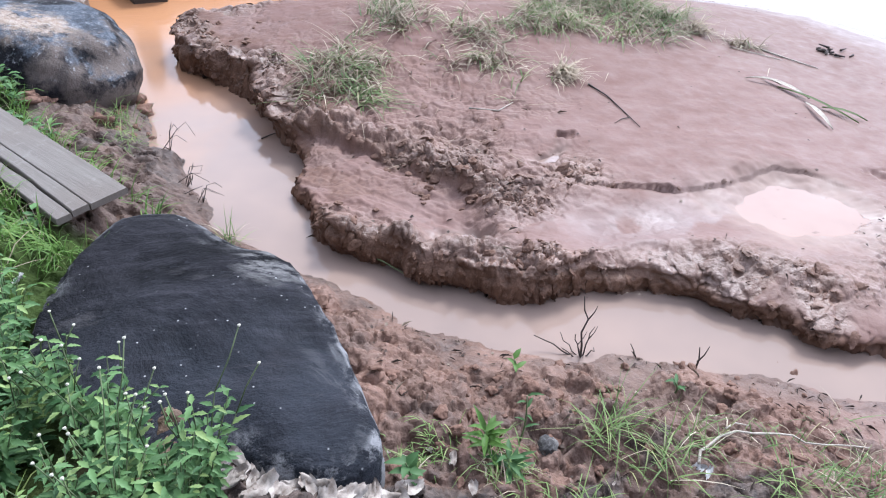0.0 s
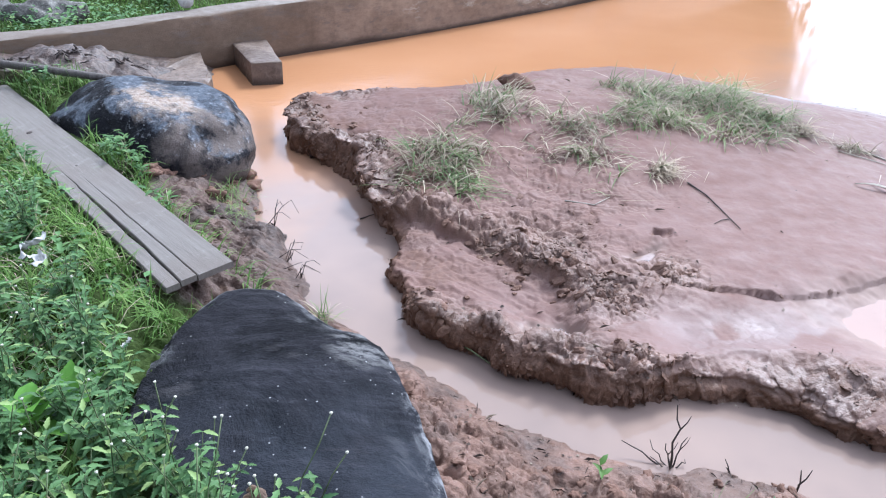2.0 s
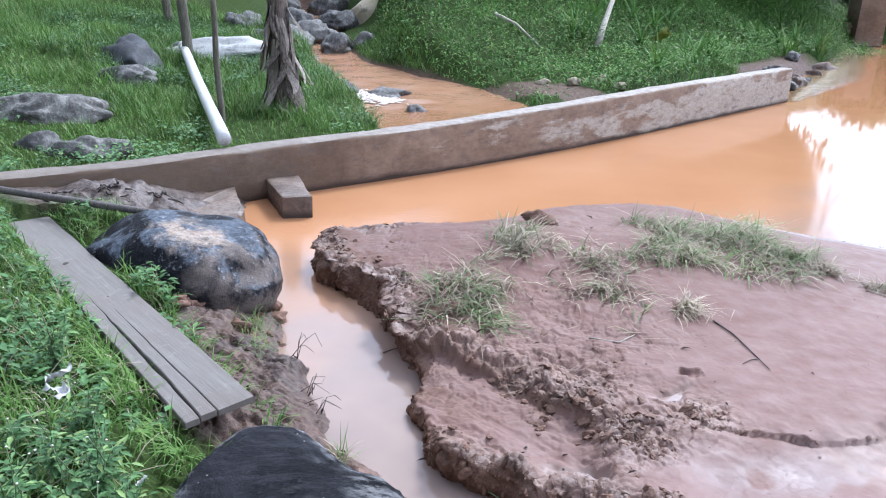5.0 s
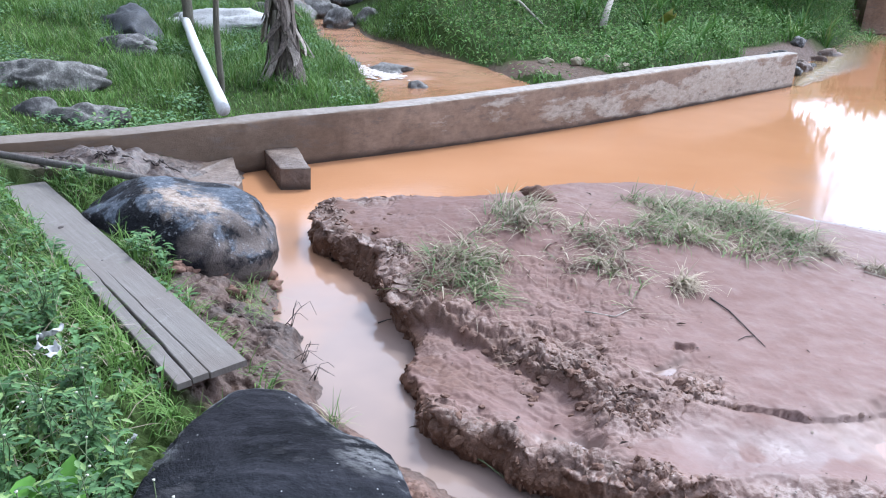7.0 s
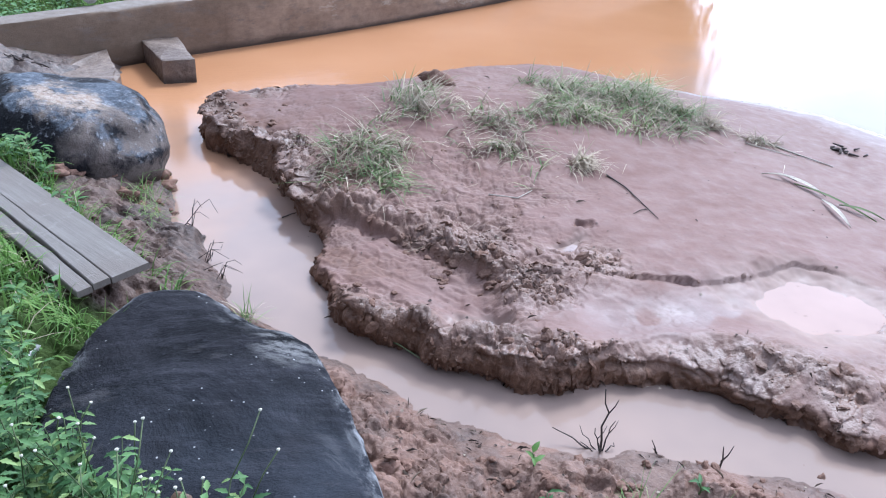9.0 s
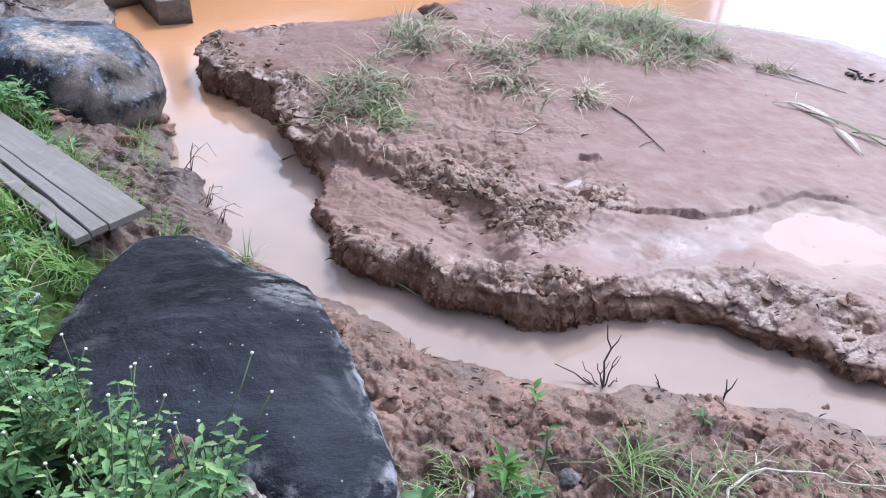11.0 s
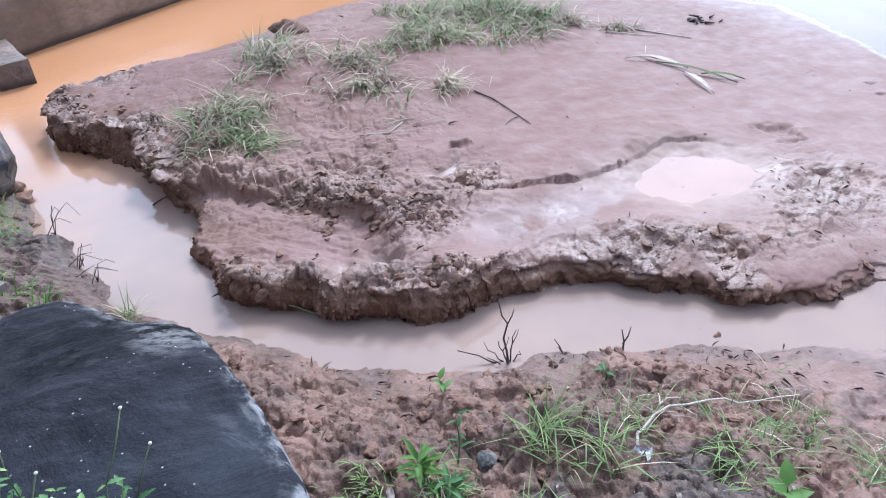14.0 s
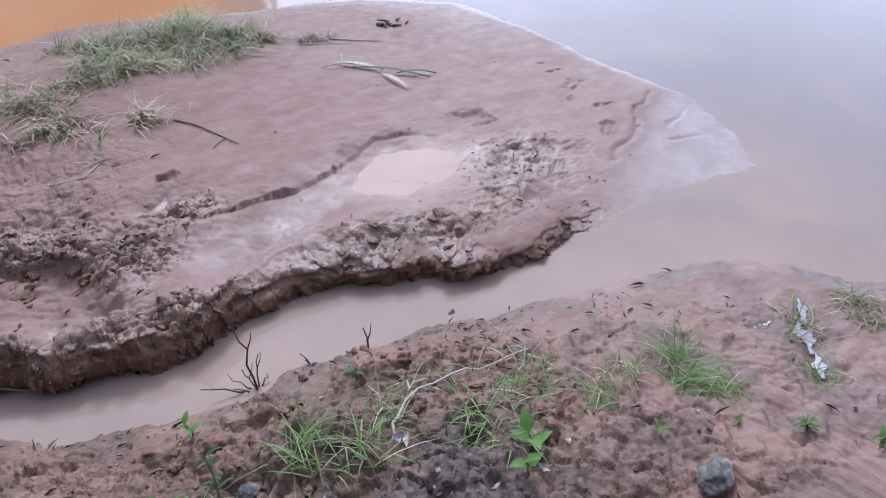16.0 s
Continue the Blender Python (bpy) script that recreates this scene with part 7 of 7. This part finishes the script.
def scraps():
    """Bits of straw, root and leaf strewn over the mud, too small to tell apart."""
    r = np.random.default_rng(88)
    x = np.concatenate([r.uniform(-0.9, 3.6, 1500), r.uniform(-0.9, 2.7, 6500)])
    y = np.concatenate([r.uniform(1.7, 5.6, 1500), r.uniform(0.3, 4.0, 2500), r.uniform(0.3, 1.9, 4000)])
    z, masks, (_, _, on_isle) = land(x, y)
    torn = 1 - masks[0]
    ok = (z > 0.012) & (r.uniform(0, 1, len(x)) < np.where(on_isle, 0.06 + 0.6 * torn, (0.62 - 0.44 * smooth(1.2, 1.7, x)) * smooth(-0.12, 0.15, fbm(x, y, 4, 3, 151)))) & off_rocks(x, y) & (masks[3] < 0.5)
    p = np.stack([x, y, z + 0.002], -1)[ok]
    n = len(p)
    long = r.random(n) < 0.45
    size = np.where(long, 0.010 + 0.055 * r.uniform(0, 1, n) ** 3, 0.004 + 0.016 * r.uniform(0, 1, n) ** 2)
    stuff("plant_scraps", leaves(p, r.uniform(0, 6.28, n), r.uniform(-0.05, 0.35, n), size, np.where(long, size * r.uniform(0.05, 0.14, n), size * r.uniform(0.4, 1.0, n)), 0.3, 0.08), FLECK, "scraps of straw, roots and leaves strewn over the mud", "plant litter")


scraps()


def straws():
    """Loose pale stems washed over the island, round the clumps of grass."""
    r = np.random.default_rng(91)
    spots = np.array([(0.14, 4.0), (0.5, 4.6), (0.95, 4.2), (1.4, 4.5), (2.0, 4.6), (1.2, 3.75), (0.7, 3.55), (2.7, 4.3), (0.3, 3.6)])
    p = spots[r.integers(0, len(spots), 100)] + r.normal(0, 0.2, (100, 2))
    z = land(p[:, 0], p[:, 1])[0]
    foot = np.stack([p[:, 0], p[:, 1], z + 0.012], -1)[z > 0.03]
    n = len(foot)
    stuff("loose_straw", blades(foot, r.uniform(0.08, 0.26, n), r.uniform(0.002, 0.004, n), r.uniform(0, 6.28, n), r.uniform(1.08, 1.17, n), 0.01), STRAW, "loose pale stems washed over the mud", "straw")


straws()


def waterline_wrack():
    """Dark stems and leaf bits left along the water's edge of the near bank."""
    r = np.random.default_rng(95)
    x, y = r.uniform(-0.9, 2.8, 60000), r.uniform(0.9, 3.6, 60000)
    z, _, (_, _, on_isle) = land(x, y)
    ok = ~on_isle & (z > 0.004) & (z < 0.045) & off_rocks(x, y) & (fbm(x, y, 3.5, 3, 161) > 0.08)
    p = np.stack([x, y, z + 0.003], -1)[ok][:150]
    n = len(p)
    size = 0.008 + 0.05 * r.uniform(0, 1, n) ** 2
    stuff("waterline_wrack", leaves(p, r.uniform(0, 6.28, n), r.uniform(-0.05, 0.4, n), size, size * r.uniform(0.05, 0.16, n), 0.3, 0.15), FLECK, "dark stems and leaf bits washed up along the water", "plant litter")


waterline_wrack()


def debris(cx, cy):
    """A small heap of dark rotten stems left on the silt by the flood."""
    r = np.random.default_rng(17)
    lines = []
    for _ in range(16):
        a, n = r.uniform(0, 6.28), r.uniform(0.03, 0.075)
        p, q = (cx + r.normal(0, 0.05), cy + r.normal(0, 0.03)), (math.cos(a) * n, math.sin(a) * n)
        lines.append((lying([(p[0] + q[0] * k, p[1] + q[1] * k) for k in (0, 0.5, 1)], r.uniform(0.004, 0.02)), r.uniform(0.004, 0.010)))
    sticks("debris_heap", lines, TWIG, "small heap of dark rotten stems on wet mud", "debris")


debris(3.44, 4.42)
for cx, cy in ((-2.55, 5.45), (-2.95, 5.3), (-2.25, 5.6), (-1.45, 4.0)):
    debris(cx, cy)
